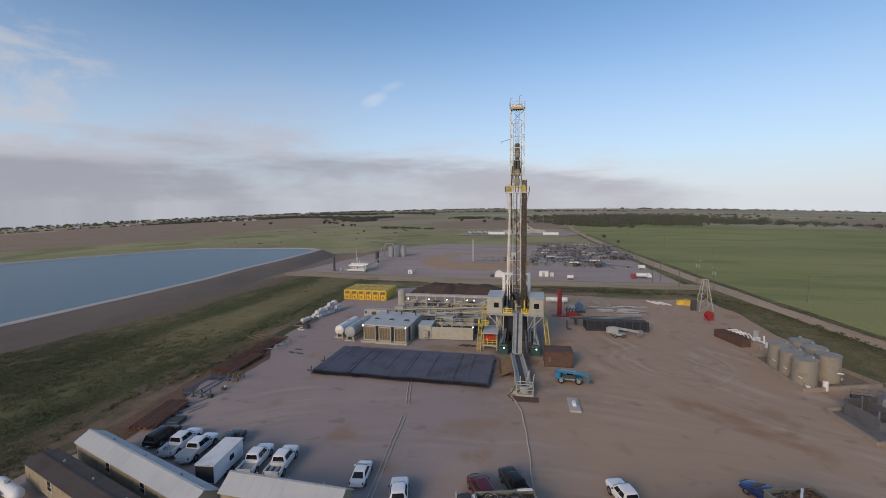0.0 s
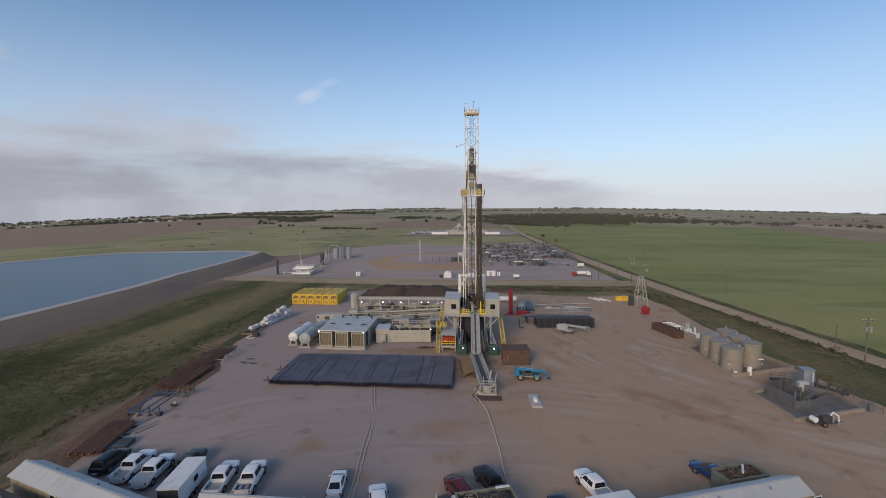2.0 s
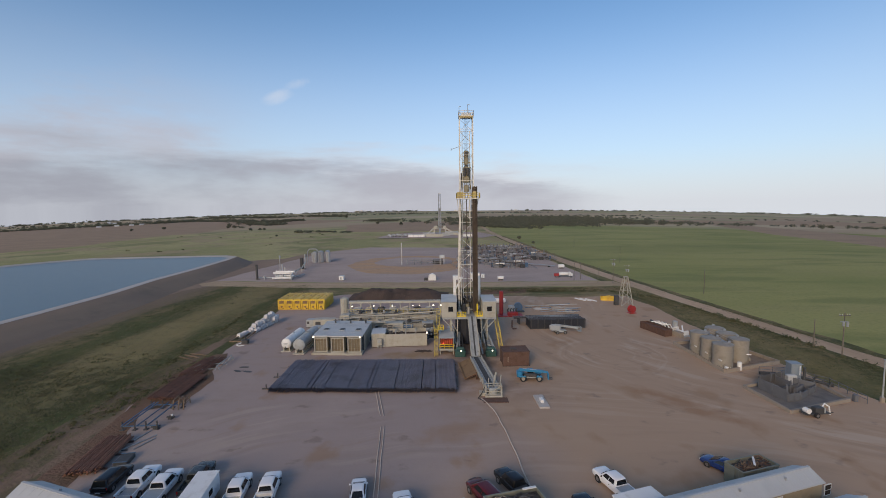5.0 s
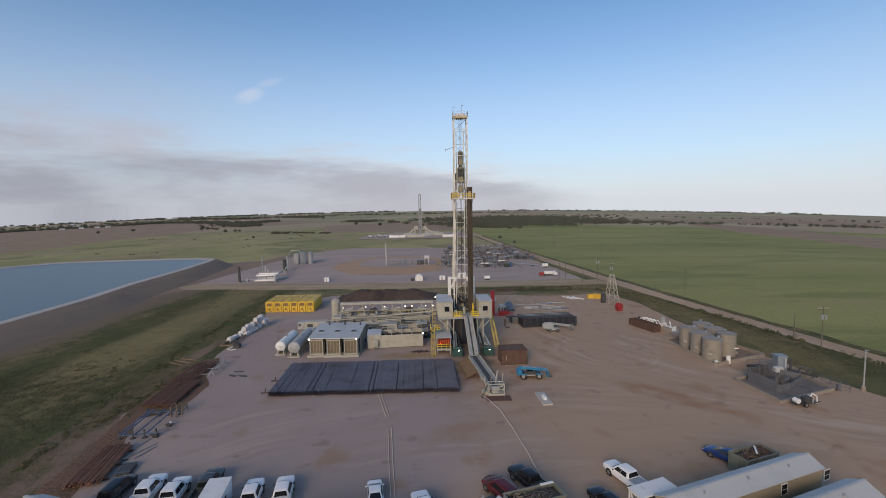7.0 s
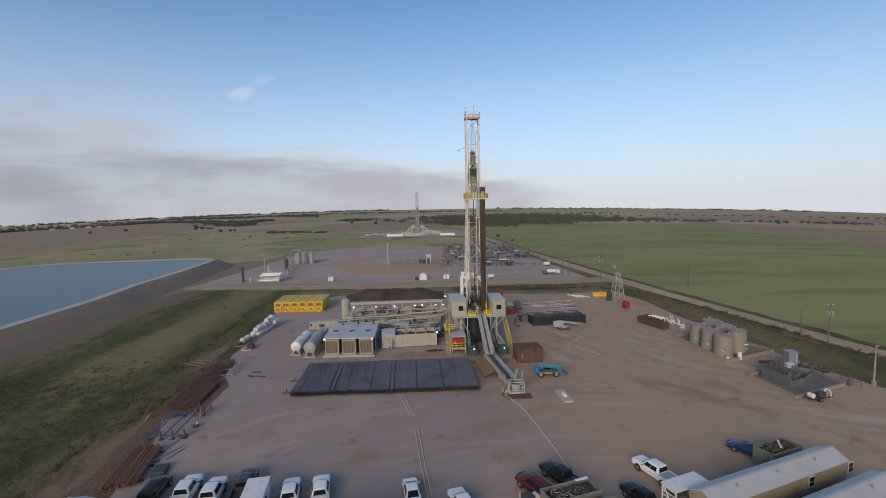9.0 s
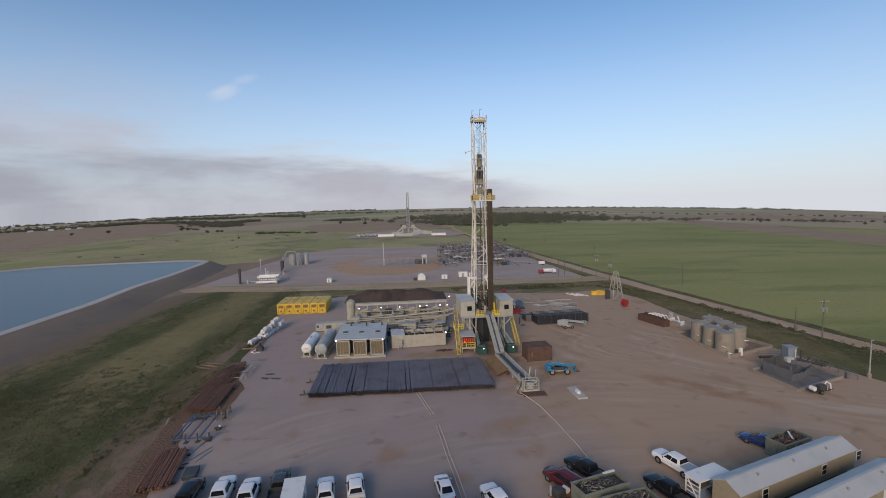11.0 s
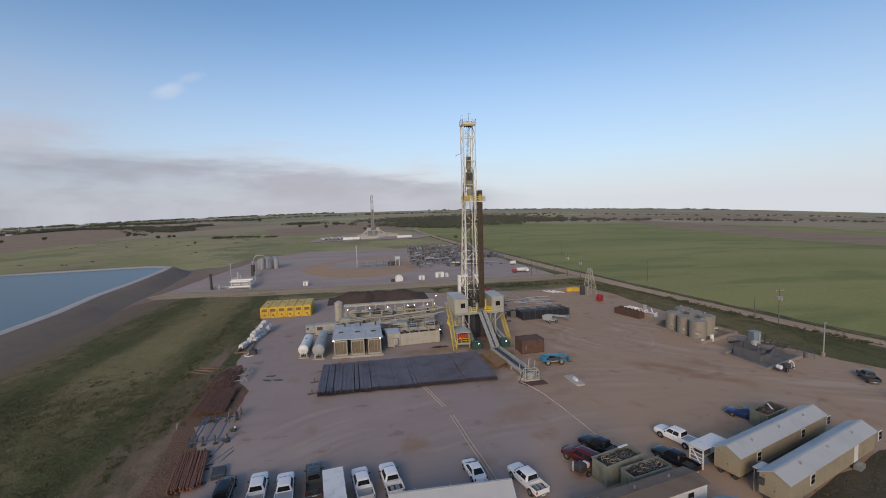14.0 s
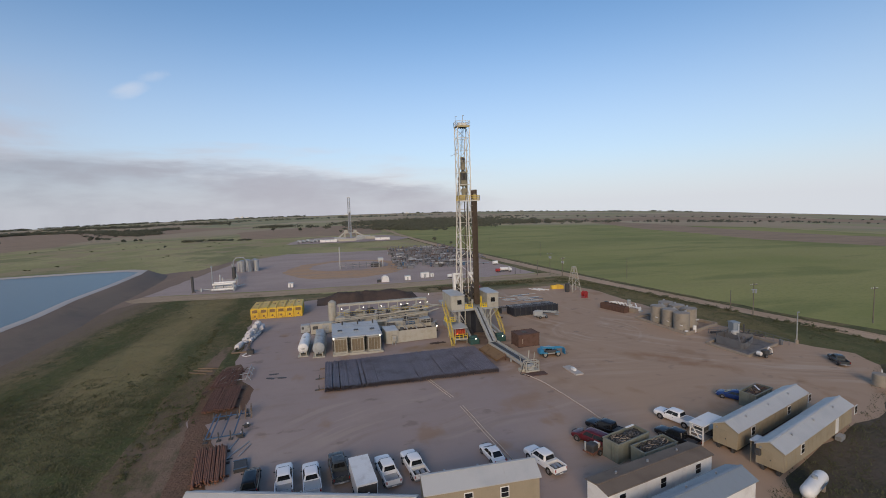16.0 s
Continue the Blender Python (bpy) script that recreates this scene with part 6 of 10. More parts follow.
def build_yellow_tank():
    t = thing("mud_storage_tank", "yellow rectangular steel storage tank in a row", "storage tank", pose(-60.6, 35.6, 0.08), "row of yellow tanks")
    w, d, h = 2.55, 11.5, 3.4
    outline = [(0.1, 0), (w - 0.1, 0), (w, 0.15), (w, h - 0.22), (w - 0.25, h), (0.25, h), (0, h - 0.22), (0, 0.15)]
    part("shell", S().prism(outline, 0, d), M_YELLOW, t)
    for k in range(6):
        y = 0.9 + 1.9 * k
        part("side_rib", S().box(-0.06, 0.02, y - 0.08, y + 0.08, 0.2, h - 0.6), M_YELLOW, t)
        part("side_rib", S().box(w - 0.02, w + 0.06, y - 0.08, y + 0.08, 0.2, h - 0.6), M_YELLOW, t)
        part("roof_rib", S().box(0.5, w - 0.5, y - 0.05, y + 0.05, h, h + 0.05), M_YELLOW, t)
    part("front_frame", S().box(0.15, w - 0.15, -0.25, 0.0, 1.6, 1.9).box(0.2, 0.45, -0.3, 0.0, 0, 2.7).box(w - 0.45, w - 0.2, -0.3, 0.0, 0, 2.7), M_YELLOW, t)
    part("hatch", S().tube((w / 2, -0.12, 0.95), (w / 2, 0.0, 0.95), 0.32, 14), M_OCHRE, t)
    part("front_grating", S().box(0.5, w - 0.5, -0.06, 0.0, 2.0, 2.9).box(w / 2 - 0.05, w / 2 + 0.05, -0.1, -0.06, 1.9, 3.1), M_OCHRE, t)
    part("roof_walk", S().box(w / 2 - 0.3, w / 2 + 0.3, 0.3, d - 0.3, h + 0.05, h + 0.12), M_YELLOW, t)
    part("roof_rail", S().beam((0.3, 0.2, h + 0.15), (0.3, d - 0.2, h + 0.15), 0.1).beam((w - 0.3, 0.2, h + 0.15), (w - 0.3, d - 0.2, h + 0.15), 0.1), M_YELLOW, t)
    part("valve", S().tube((w / 2 + 0.5, -0.5, 0.4), (w / 2 + 0.5, 0, 0.4), 0.12, 8), M_DARK, t)
    part("manhole", S().tube((w / 2, d * 0.55, h), (w / 2, d * 0.55, h + 0.15), 0.35, 12), M_OCHRE, t)
    part("axle", S().box(0.1, w - 0.1, d - 2.2, d - 0.6, -0.0, 0.2), M_DARK, t)
    for k in range(1, 6):
        copy_thing(t, pose(-60.6 + 2.62 * k, 35.6 - 0.12 * k, 0.08, 0, 0, (0.6, -0.4, 0.3, -0.7, 0.2)[k - 1]))


build_yellow_tank()


def build_mound():
    k, rows_, verts, faces = 64, 26, [], []
    for j in range(rows_ + 1):
        for i in range(k + 1):
            u, v = i / k, j / rows_
            x, y = -41 + 37 * u, 48 + 15 * v
            e = min(1, 5 * u, 5 * (1 - u)) * math.sin(math.pi * min(1, max(0, v))) ** 0.8
            z = e * (2.5 + 1.0 * noise.noise((x * 0.16, y * 0.16, 0)) + 0.6 * noise.noise((x * 0.5, y * 0.5, 1)) + 0.3 * noise.noise((x * 1.3, y * 1.3, 2)) + 0.5 * math.exp(-((u - 0.3) / 0.12) ** 2))
            verts.append((x, y + 1.5 * noise.noise((x * 0.2, 0, 7)), 0.06 + z))
    for j in range(rows_):
        for i in range(k):
            a = j * (k + 1) + i
            faces.append((a, a + 1, a + k + 2, a + k + 1))
    solo("spoil_mound", S().add(verts, faces), M_MOUND, "long heap of dark drill cuttings behind the mud tanks", "spoil heap")


build_mound()


# ---- east side of the pad ----
def wheel(parent, x, y, r, w, rim=M_CHROME):
    o = part("wheel", S().tube((x, y - w / 2, r), (x, y + w / 2, r), r, 16), M_TYRE, parent, "black tyre")
    part("rim", S().tube((x, y - w / 2 - 0.015, r), (x, y + w / 2 + 0.015, r), r * 0.58, 12), rim, o)
    return o


def build_telehandler():
    t = thing("telehandler", "blue telescopic handler standing on the pad", "telehandler", pose(9.9, -26.6, 0.08, 0, 0, 177) @ Matrix.Scale(0.9, 4))
    part("chassis", S().soft_box(-2.3, 2.4, -0.7, 0.7, 0.6, 1.05, 0.12), M_DARK, t)
    part("side_panel", S().soft_box(-1.0, 0.9, 0.7, 0.95, 0.7, 1.2, 0.06), M_GREYPAINT, t)
    part("axle_housing", S().tube((-1.7, -1.0, 0.62), (-1.7, 1.0, 0.62), 0.22, 10).tube((1.6, -1.0, 0.62), (1.6, 1.0, 0.62), 0.22, 10), M_GREYPAINT, t)
    for x in (-1.7, 1.6):
        for y in (-1.05, 1.05):
            wheel(t, x, y, 0.66, 0.42, M_GREYTANK)
            part("mudguard", S().loft([[(x + 0.78 * math.cos(a), y + s, 0.62 + 0.78 * math.sin(a)) for s, a in ((-0.24, 0.5), (-0.24, 1.05), (-0.24, 2.1), (-0.24, 2.65))], [(x + 0.78 * math.cos(a), y + s, 0.62 + 0.78 * math.sin(a)) for s, a in ((0.24, 0.5), (0.24, 1.05), (0.24, 2.1), (0.24, 2.65))]]), M_BLUE, t)
    part("cab", S().loft([[(-0.8, -1.0, 1.1), (0.6, -1.0, 1.1), (0.6, -0.1, 1.1), (-0.8, -0.1, 1.1)], [(-0.5, -0.95, 2.1), (0.4, -0.95, 2.1), (0.4, -0.15, 2.1), (-0.5, -0.15, 2.1)]]), M_GLASS, t, "dark glazed cab")
    part("cab_roof", S().soft_box(-0.6, 0.5, -1.0, -0.1, 2.1, 2.2, 0.04), M_BLUE, t)
    boom = part("boom", S().beam((2.4, 0.35, 2.35), (-2.6, 0.35, 1.95), 0.5, 0.48), M_BLUE, t, "blue telescopic boom")
    part("boom_section", S().beam((-2.6, 0.35, 1.93), (-3.5, 0.35, 1.75), 0.38, 0.38), M_BLUE, boom)
    part("boom_stripe", S().box(-1.2, 0.4, 0.075, 0.095, 2.08, 2.2), M_WHITE, boom, "white band")
    part("boom_top_plate", S().beam((-1.2, 0.35, 2.31), (1.6, 0.35, 2.535), 0.3, 0.03), M_PALEROOF, boom, "pale top plate")
    part("engine_cover", S().soft_box(-1.2, 1.4, 0.6, 1.25, 1.1, 1.7, 0.12), M_DARK, t)
    part("step", S().box(-0.7, 0.6, -1.15, -0.9, 0.55, 1.1), M_GREYPAINT, t)
    part("counterweight", S().soft_box(1.7, 2.8, -0.9, 0.9, 0.85, 2.0, 0.2), M_BLUE, t)
    part("carriage", S().box(-3.7, -3.5, -0.3, 1.0, 0.4, 1.7), M_BLUE, t)
    for y in (-0.1, 0.7):
        part("fork", S().box(-4.6, -3.6, y - 0.08, y + 0.08, 0.4, 0.48), M_DARK, t)


build_telehandler()


def build_open_box(name, label, category, x, y, rz, w, d, h, mat, inside=None, ribs=5, cap=True):
    t = thing(name, label, category, pose(x, y, 0.08, 0, 0, rz))
    part("front_wall", S().box(0, w, 0, 0.08, 0.1, h), mat, t)
    part("rear_wall", S().box(0, w, d - 0.08, d, 0.1, h), mat, t)
    part("end_wall", S().box(0, 0.08, 0.08, d - 0.08, 0.1, h), mat, t)
    part("end_wall", S().box(w - 0.08, w, 0.08, d - 0.08, 0.1, h), mat, t)
    part("bottom", S().box(0, w, 0, d, 0, 0.1), mat, t)
    for k in range(ribs):
        xx = w * (k + 0.5) / ribs
        part("rib", S().box(xx - 0.07, xx + 0.07, -0.07, 0.0, 0.1, h), mat, t)
        part("rib", S().box(xx - 0.07, xx + 0.07, d, d + 0.07, 0.1, h), mat, t)
    part("top_rail", S().box(-0.06, w + 0.06, -0.06, 0.1, h, h + 0.14).box(-0.06, w + 0.06, d - 0.1, d + 0.06, h, h + 0.14).box(-0.06, 0.1, 0.1, d - 0.1, h, h + 0.14).box(w - 0.1, w + 0.06, 0.1, d - 0.1, h, h + 0.14), mat, t)
    if inside:
        part("load", S().box(0.08, w - 0.08, 0.08, d - 0.08, 0.1, h * 0.86), inside, t)
    return t


def build_rusty_tank():
    t = thing("rusty_tank", "closed rusty brown steel box tank beside the catwalk", "steel tank", pose(5.8, -19.6, 0.08, 0, 0, 2))
    part("shell", S().soft_box(0, 5.4, 0, 4.0, 0.15, 3.0, 0.08), M_RUST, t)
    part("skid", S().box(-0.1, 5.5, 0.1, 0.4, 0, 0.15).box(-0.1, 5.5, 3.6, 3.9, 0, 0.15), M_DARK, t)
    for k in range(5):
        part("rib", S().box(0.5 + 1.1 * k, 0.6 + 1.1 * k, -0.06, 0.0, 0.2, 2.9), M_RUST, t)
    part("top_rim", S().box(-0.05, 5.45, -0.05, 0.08, 3.0, 3.1).box(-0.05, 5.45, 3.92, 4.05, 3.0, 3.1).box(-0.05, 0.08, 0.08, 3.92, 3.0, 3.1).box(5.32, 5.45, 0.08, 3.92, 3.0, 3.1), M_RUST, t)
    part("hatch", S().box(1.8, 3.0, 1.4, 2.6, 3.0, 3.12), M_PIPEBROWN, t)
    part("level_gauge", S().box(0.92, 1.02, -0.12, -0.04, 1.0, 2.0), M_CONCRETE, t, "pale level gauge")


build_rusty_tank()
t = thing("pipe_slide", "ochre rust-stained steel pipe slide leaning on the catwalk", "pipe slide", pose(-0.95, -17.6, 0.08, 0, 0, 6))
part("slide_sheet", S().loft([[(0.0, y, 1.25), (-0.9, y, 0.95), (-2.3, y, 0.3), (-2.3, y, 0.22), (-0.9, y, 0.87), (0.0, y, 1.17)] for y in (-8.6, -4.0, 0.0)]), M_OCHRE, t)
for y in (-8.5, -5.7, -2.9, -0.1):
    part("slide_rib", S().beam((0.0, y, 1.08), (-2.3, y, 0.14), 0.14), M_RUST, t)
    part("slide_leg", S().box(-0.2, 0.0, y - 0.1, y + 0.1, 0, 1.1), M_RUST, t)
part("slide_lip", S().beam((-2.35, -8.6, 0.35), (-2.35, 0.0, 0.35), 0.12, 0.4), M_OCHRE, t)
t = thing("junk_plate", "concrete slab with a small white valve cover", "concrete slab", pose(9.8, -36.3, 0.08, 0, 0, 2))
part("slab", S().soft_box(-0.85, 0.85, -2.4, 2.4, 0, 0.28, 0.05), M_LINER, t)
part("valve_cover", S().soft_box(-0.3, 0.3, -0.9, 0.4, 0.28, 0.75, 0.1), M_WHITE, t)


def build_pipe_rack():
    """Baskets of dark pipe on the far side of the pad."""
    t = thing("pipe_basket", "dark blue-black steel pipe basket full of pipe", "pipe basket", pose(16.9, 8.2, 0.08, 0, 0, 3))
    part("front_wall", S().box(0, 15.0, 0, 0.12, 0.25, 2.5), M_BLACKSTEEL, t)
    part("rear_wall", S().box(0, 15.0, 5.0, 5.12, 0.25, 2.5), M_DARK, t)
    for k in range(9):
        x = 0.3 + 1.8 * k
        part("upright", S().box(x - 0.1, x + 0.1, -0.1, 0.0, 0, 2.7), M_DARK, t)
    part("skid", S().box(0, 15, 0, 5.1, 0, 0.25), M_DARK, t)
    # Every fifth pipe is paler, standing for streaks of sheen along the load.
    for k in range(16):
        y = 0.35 + 0.3 * k
        part("pipe", S().tube((-0.2 + 0.2 * noise.noise((k * 1.3, 0, 0)), y, 2.45 + 0.08 * math.sin(k)), (14.6 + 0.6 * noise.noise((k, 2, 0)), y, 2.45 + 0.08 * math.sin(k)), 0.13, 8), (M_BLACKSTEEL, M_DARK, M_BLACKSTEEL, M_BLUEROOF, M_BLACKSTEEL)[k % 5], t)
    part("pipe_load", S().box(0.1, 14.8, 0.15, 4.95, 0.25, 2.35), M_BLACKSTEEL, t)
    u = thing("pipe_rack", "low rack of dark pipe and rusty beams behind the basket", "pipe rack", pose(13.4, 13.6, 0.08, 0, 0, 3))
    for k in range(6):
        part("pipe", S().tube((0, 0.35 * k, 1.75), (12.5, 0.35 * k, 1.8), 0.16, 8), (M_DARK, M_RUST, M_GREYPAINT)[k % 3], u)
    for x in (1.5, 6.2, 11):
        part("trestle", S().box(x - 0.15, x + 0.15, -0.3, 2.2, 0, 1.6), M_DARK, u)
    # a low-slung trailer end with rusty jacks
    part("stop_post", S().box(-1.4, -1.1, -3.5, -3.2, 0, 2.0), M_RUST, u)
    part("ground_beam", S().box(-1.5, -0.4, -5.2, -4.9, 0, 0.3), M_RUST, u)


build_pipe_rack()


def build_boom_lift():
    t = thing("boom_lift", "small grey towable boom lift parked by the pipe basket", "boom lift", pose(23.6, 4.0, 0.08, 0, 0, 4))
    part("chassis", S().soft_box(-1.2, 1.6, -0.8, 0.8, 0.5, 1.0, 0.1), M_GREYPAINT, t)
    for x in (-0.8, 1.2):
        for y in (-0.8, 0.8):
            wheel(t, x, y, 0.42, 0.25)
    part("turret", S().soft_box(-2.6, 0.3, -0.6, 0.6, 1.0, 2.4, 0.3), M_GREYPAINT, t)
    part("boom", S().beam((-1.2, 0, 2.3), (4.9, 0, 1.3), 0.42, 0.5), M_GREYPAINT, t)
    part("basket", railing(S().box(4.7, 5.6, -0.6, 0.6, 0.5, 0.58), [(4.7, -0.6, 0.55), (5.6, -0.6, 0.55), (5.6, 0.6, 0.55), (4.7, 0.6, 0.55), (4.7, -0.6, 0.55)], 1.0, 0.6), M_GREYPAINT, t)


build_boom_lift()


def build_red_unit():
    t = thing("choke_unit", "red skid with a tall red gas separator", "gas separator", pose(11.3, 24.2, 0.08) @ Matrix.Scale(0.85, 4))
    part("separator", S().tube((0, 0, 0.3), (0, 0, 8.5), 0.75, 16).tube((0, 0, 8.5), (0, 0, 8.8), 0.75, 16, 0.3), M_RED, t, "tall red cylinder")
    part("skid", S().box(-1.2, 7.4, -2.6, 1.4, 0, 0.35), M_RED, t)
    part("manifold", S().soft_box(2.0, 5.6, -2.0, 0.2, 0.35, 1.5, 0.1), M_RED, t)
    part("base_plate", S().box(-2.6, -1.2, -2.6, -0.6, 0, 0.25), M_RED, t)
    for k in range(4):
        part("valve", S().tube((2.2 + k, -1.2, 1.5), (2.2 + k, -1.2, 2.4), 0.18, 8).tube((2.0 + k, -0.4, 1.8), (2.6 + k, -0.4, 2.6), 0.25, 8), M_DARK, t)
    u = thing("hose_skid", "blue-grey hose reel and pump skid", "pump skid", pose(16.0, 28.8, 0.08))
    part("skid", S().box(-2, 3, -1.2, 1.2, 0, 0.3), M_DARK, u)
    part("reel", S().tube((1.2, -0.6, 1.6), (1.2, 0.6, 1.6), 1.3, 18), M_BLUEPIPE, u)
    part("pump", S().soft_box(-1.8, 0, -0.9, 0.9, 0.3, 2.0, 0.2), M_GREYPAINT, u)
    v = thing("white_tank", "white horizontal tank lying behind the red separator", "tank", pose(8.2, 40.0, 0.08) @ Matrix.Scale(0.85, 4))
    part("shell", S().tube((0, 0, 1.5), (7.6, 0, 1.5), 0.95, 16).tube((-0.3, 0, 1.5), (0, 0, 1.5), 0.5, 16, 0.95).tube((7.6, 0, 1.5), (7.9, 0, 1.5), 0.95, 16, 0.5), M_WHITE, v)
    part("saddle", S().box(1, 1.4, -0.7, 0.7, 0, 0.9).box(6, 6.4, -0.7, 0.7, 0, 0.9), M_GREYPAINT, v)
    w = thing("loose_pipe_pile", "scattered pale pipes and cables lying on the ground", "pipe pile", pose(20.0, 27, 0.08))
    rnd = random.Random(3)
    for k in range(44):
        x, y, a, ln = rnd.uniform(0, 14), rnd.uniform(0, 11), rnd.uniform(-0.35, 0.3), rnd.uniform(2.0, 6.0)
        part("pipe", S().tube((x, y, 0.18), (x + ln * math.cos(a), y + ln * math.sin(a), 0.18), 0.10, 6), (M_PALEROOF, M_STEEL, M_PALEROOF, M_GREYPAINT, M_BLUEPIPE)[k % 5], w)


build_red_unit()


def build_tank_battery():
    # bermed steel wall
    t = thing("containment_wall", "low pale steel containment wall round the storage tanks", "containment wall")
    pts = [(47.6, -6.4), (48.0, -24.4), (62.0, -19.8), (58.5, -4.0)]
    for a, b in zip(pts, pts[1:] + pts[:1]):
        part("wall_panel", S().beam((*a, 0.4), (*b, 0.4), 0.35, 0.75), M_CONCRETE, t)
    part("liner_floor", S().slab(pts, 0.085, 0.11), M_DIRTYFLOOR, t, "dirty tan gravel floor")
    tank = thing("storage_tank", "tall grey-beige cylindrical steel storage tank", "storage tank", pose(49.6, -21.1, 0.11), "tank battery")
    R, H_ = 1.85, 4.7
    part("shell", S().tube((0, 0, 0), (0, 0, H_), R, 32), M_GREYTANK, tank)
    part("roof", S().tube((0, 0, H_), (0, 0, H_ + 0.35), R + 0.06, 32, 0.3), M_GREYTANK, tank)
    part("roof_rim", S().tube((0, 0, H_ - 0.08), (0, 0, H_ + 0.02), R + 0.07, 32), M_GREYTANK, tank)
    part("thief_hatch", S().tube((1.2, 0, H_ + 0.1), (1.2, 0, H_ + 0.5), 0.25, 10), M_STEEL, tank)
    part("manway", S().tube((-0.6, -R - 0.12, 0.7), (-0.6, -R + 0.2, 0.7), 0.38, 12), M_GREYTANK, tank)
    part("outlet_valve", S().tube((0.5, -R - 0.4, 0.4), (0.5, -R + 0.1, 0.4), 0.1, 8), M_WHITE, tank, "white valve")
    part("outlet_valve", S().tube((-1.4, -R - 0.1, 1.9), (-1.4, -R + 0.8, 1.9), 0.12, 8), M_WHITE, tank, "white valve")
    for z in (1.7, 3.5):
        part("weld_band", S().tube((0, 0, z), (0, 0, z + 0.05), R + 0.02, 32), M_GREYTANK, tank)
    for x, y in ((49.4, -16.0), (49.6, -11.6), (54.6, -17.0), (54.8, -12.6), (54.9, -8.4)):
        copy_thing(tank, pose(x + 0.4, y - 0.8, 0.11, 0, 0, 15 * (x - 50)))
    w = thing("tank_walkway", "steel walkway with a railing between the storage tanks", "walkway", pose(1.0, -0.8, 0))
    part("deck", S().box(51.0, 51.8, -18.5, -8.5, 4.0, 4.1), M_STEEL, w)
    part("railing", railing(S(), [(51.8, -18.5, 4.1), (51.8, -8.5, 4.1)], 0.9, 2.0, 0.025), M_STEEL, w)
    for y in (-18.2, -13.8, -9.4):
        part("leg", S().box(51.3, 51.5, y - 0.1, y + 0.1, 0.1, 4.0), M_STEEL, w)
    u = thing("plastic_drum", "white plastic drum standing on the containment wall", "drum", pose(51.8, -23.0, 0.11))
    part("drum_body", S().tube((0, 0, 0), (0, 0, 1.5), 0.42, 14), M_WHITE, u)
    part("drum_lid", S().tube((0, 0, 1.5), (0, 0, 1.58), 0.36, 14), M_WHITE, u)
    u = thing("plastic_drum", "small white container on the gravel floor", "drum", pose(49.0, -23.4, 0.11))
    part("drum_body", S().soft_box(-0.3, 0.3, -0.3, 0.3, 0, 0.8, 0.06), M_WHITE, u)


build_tank_battery()


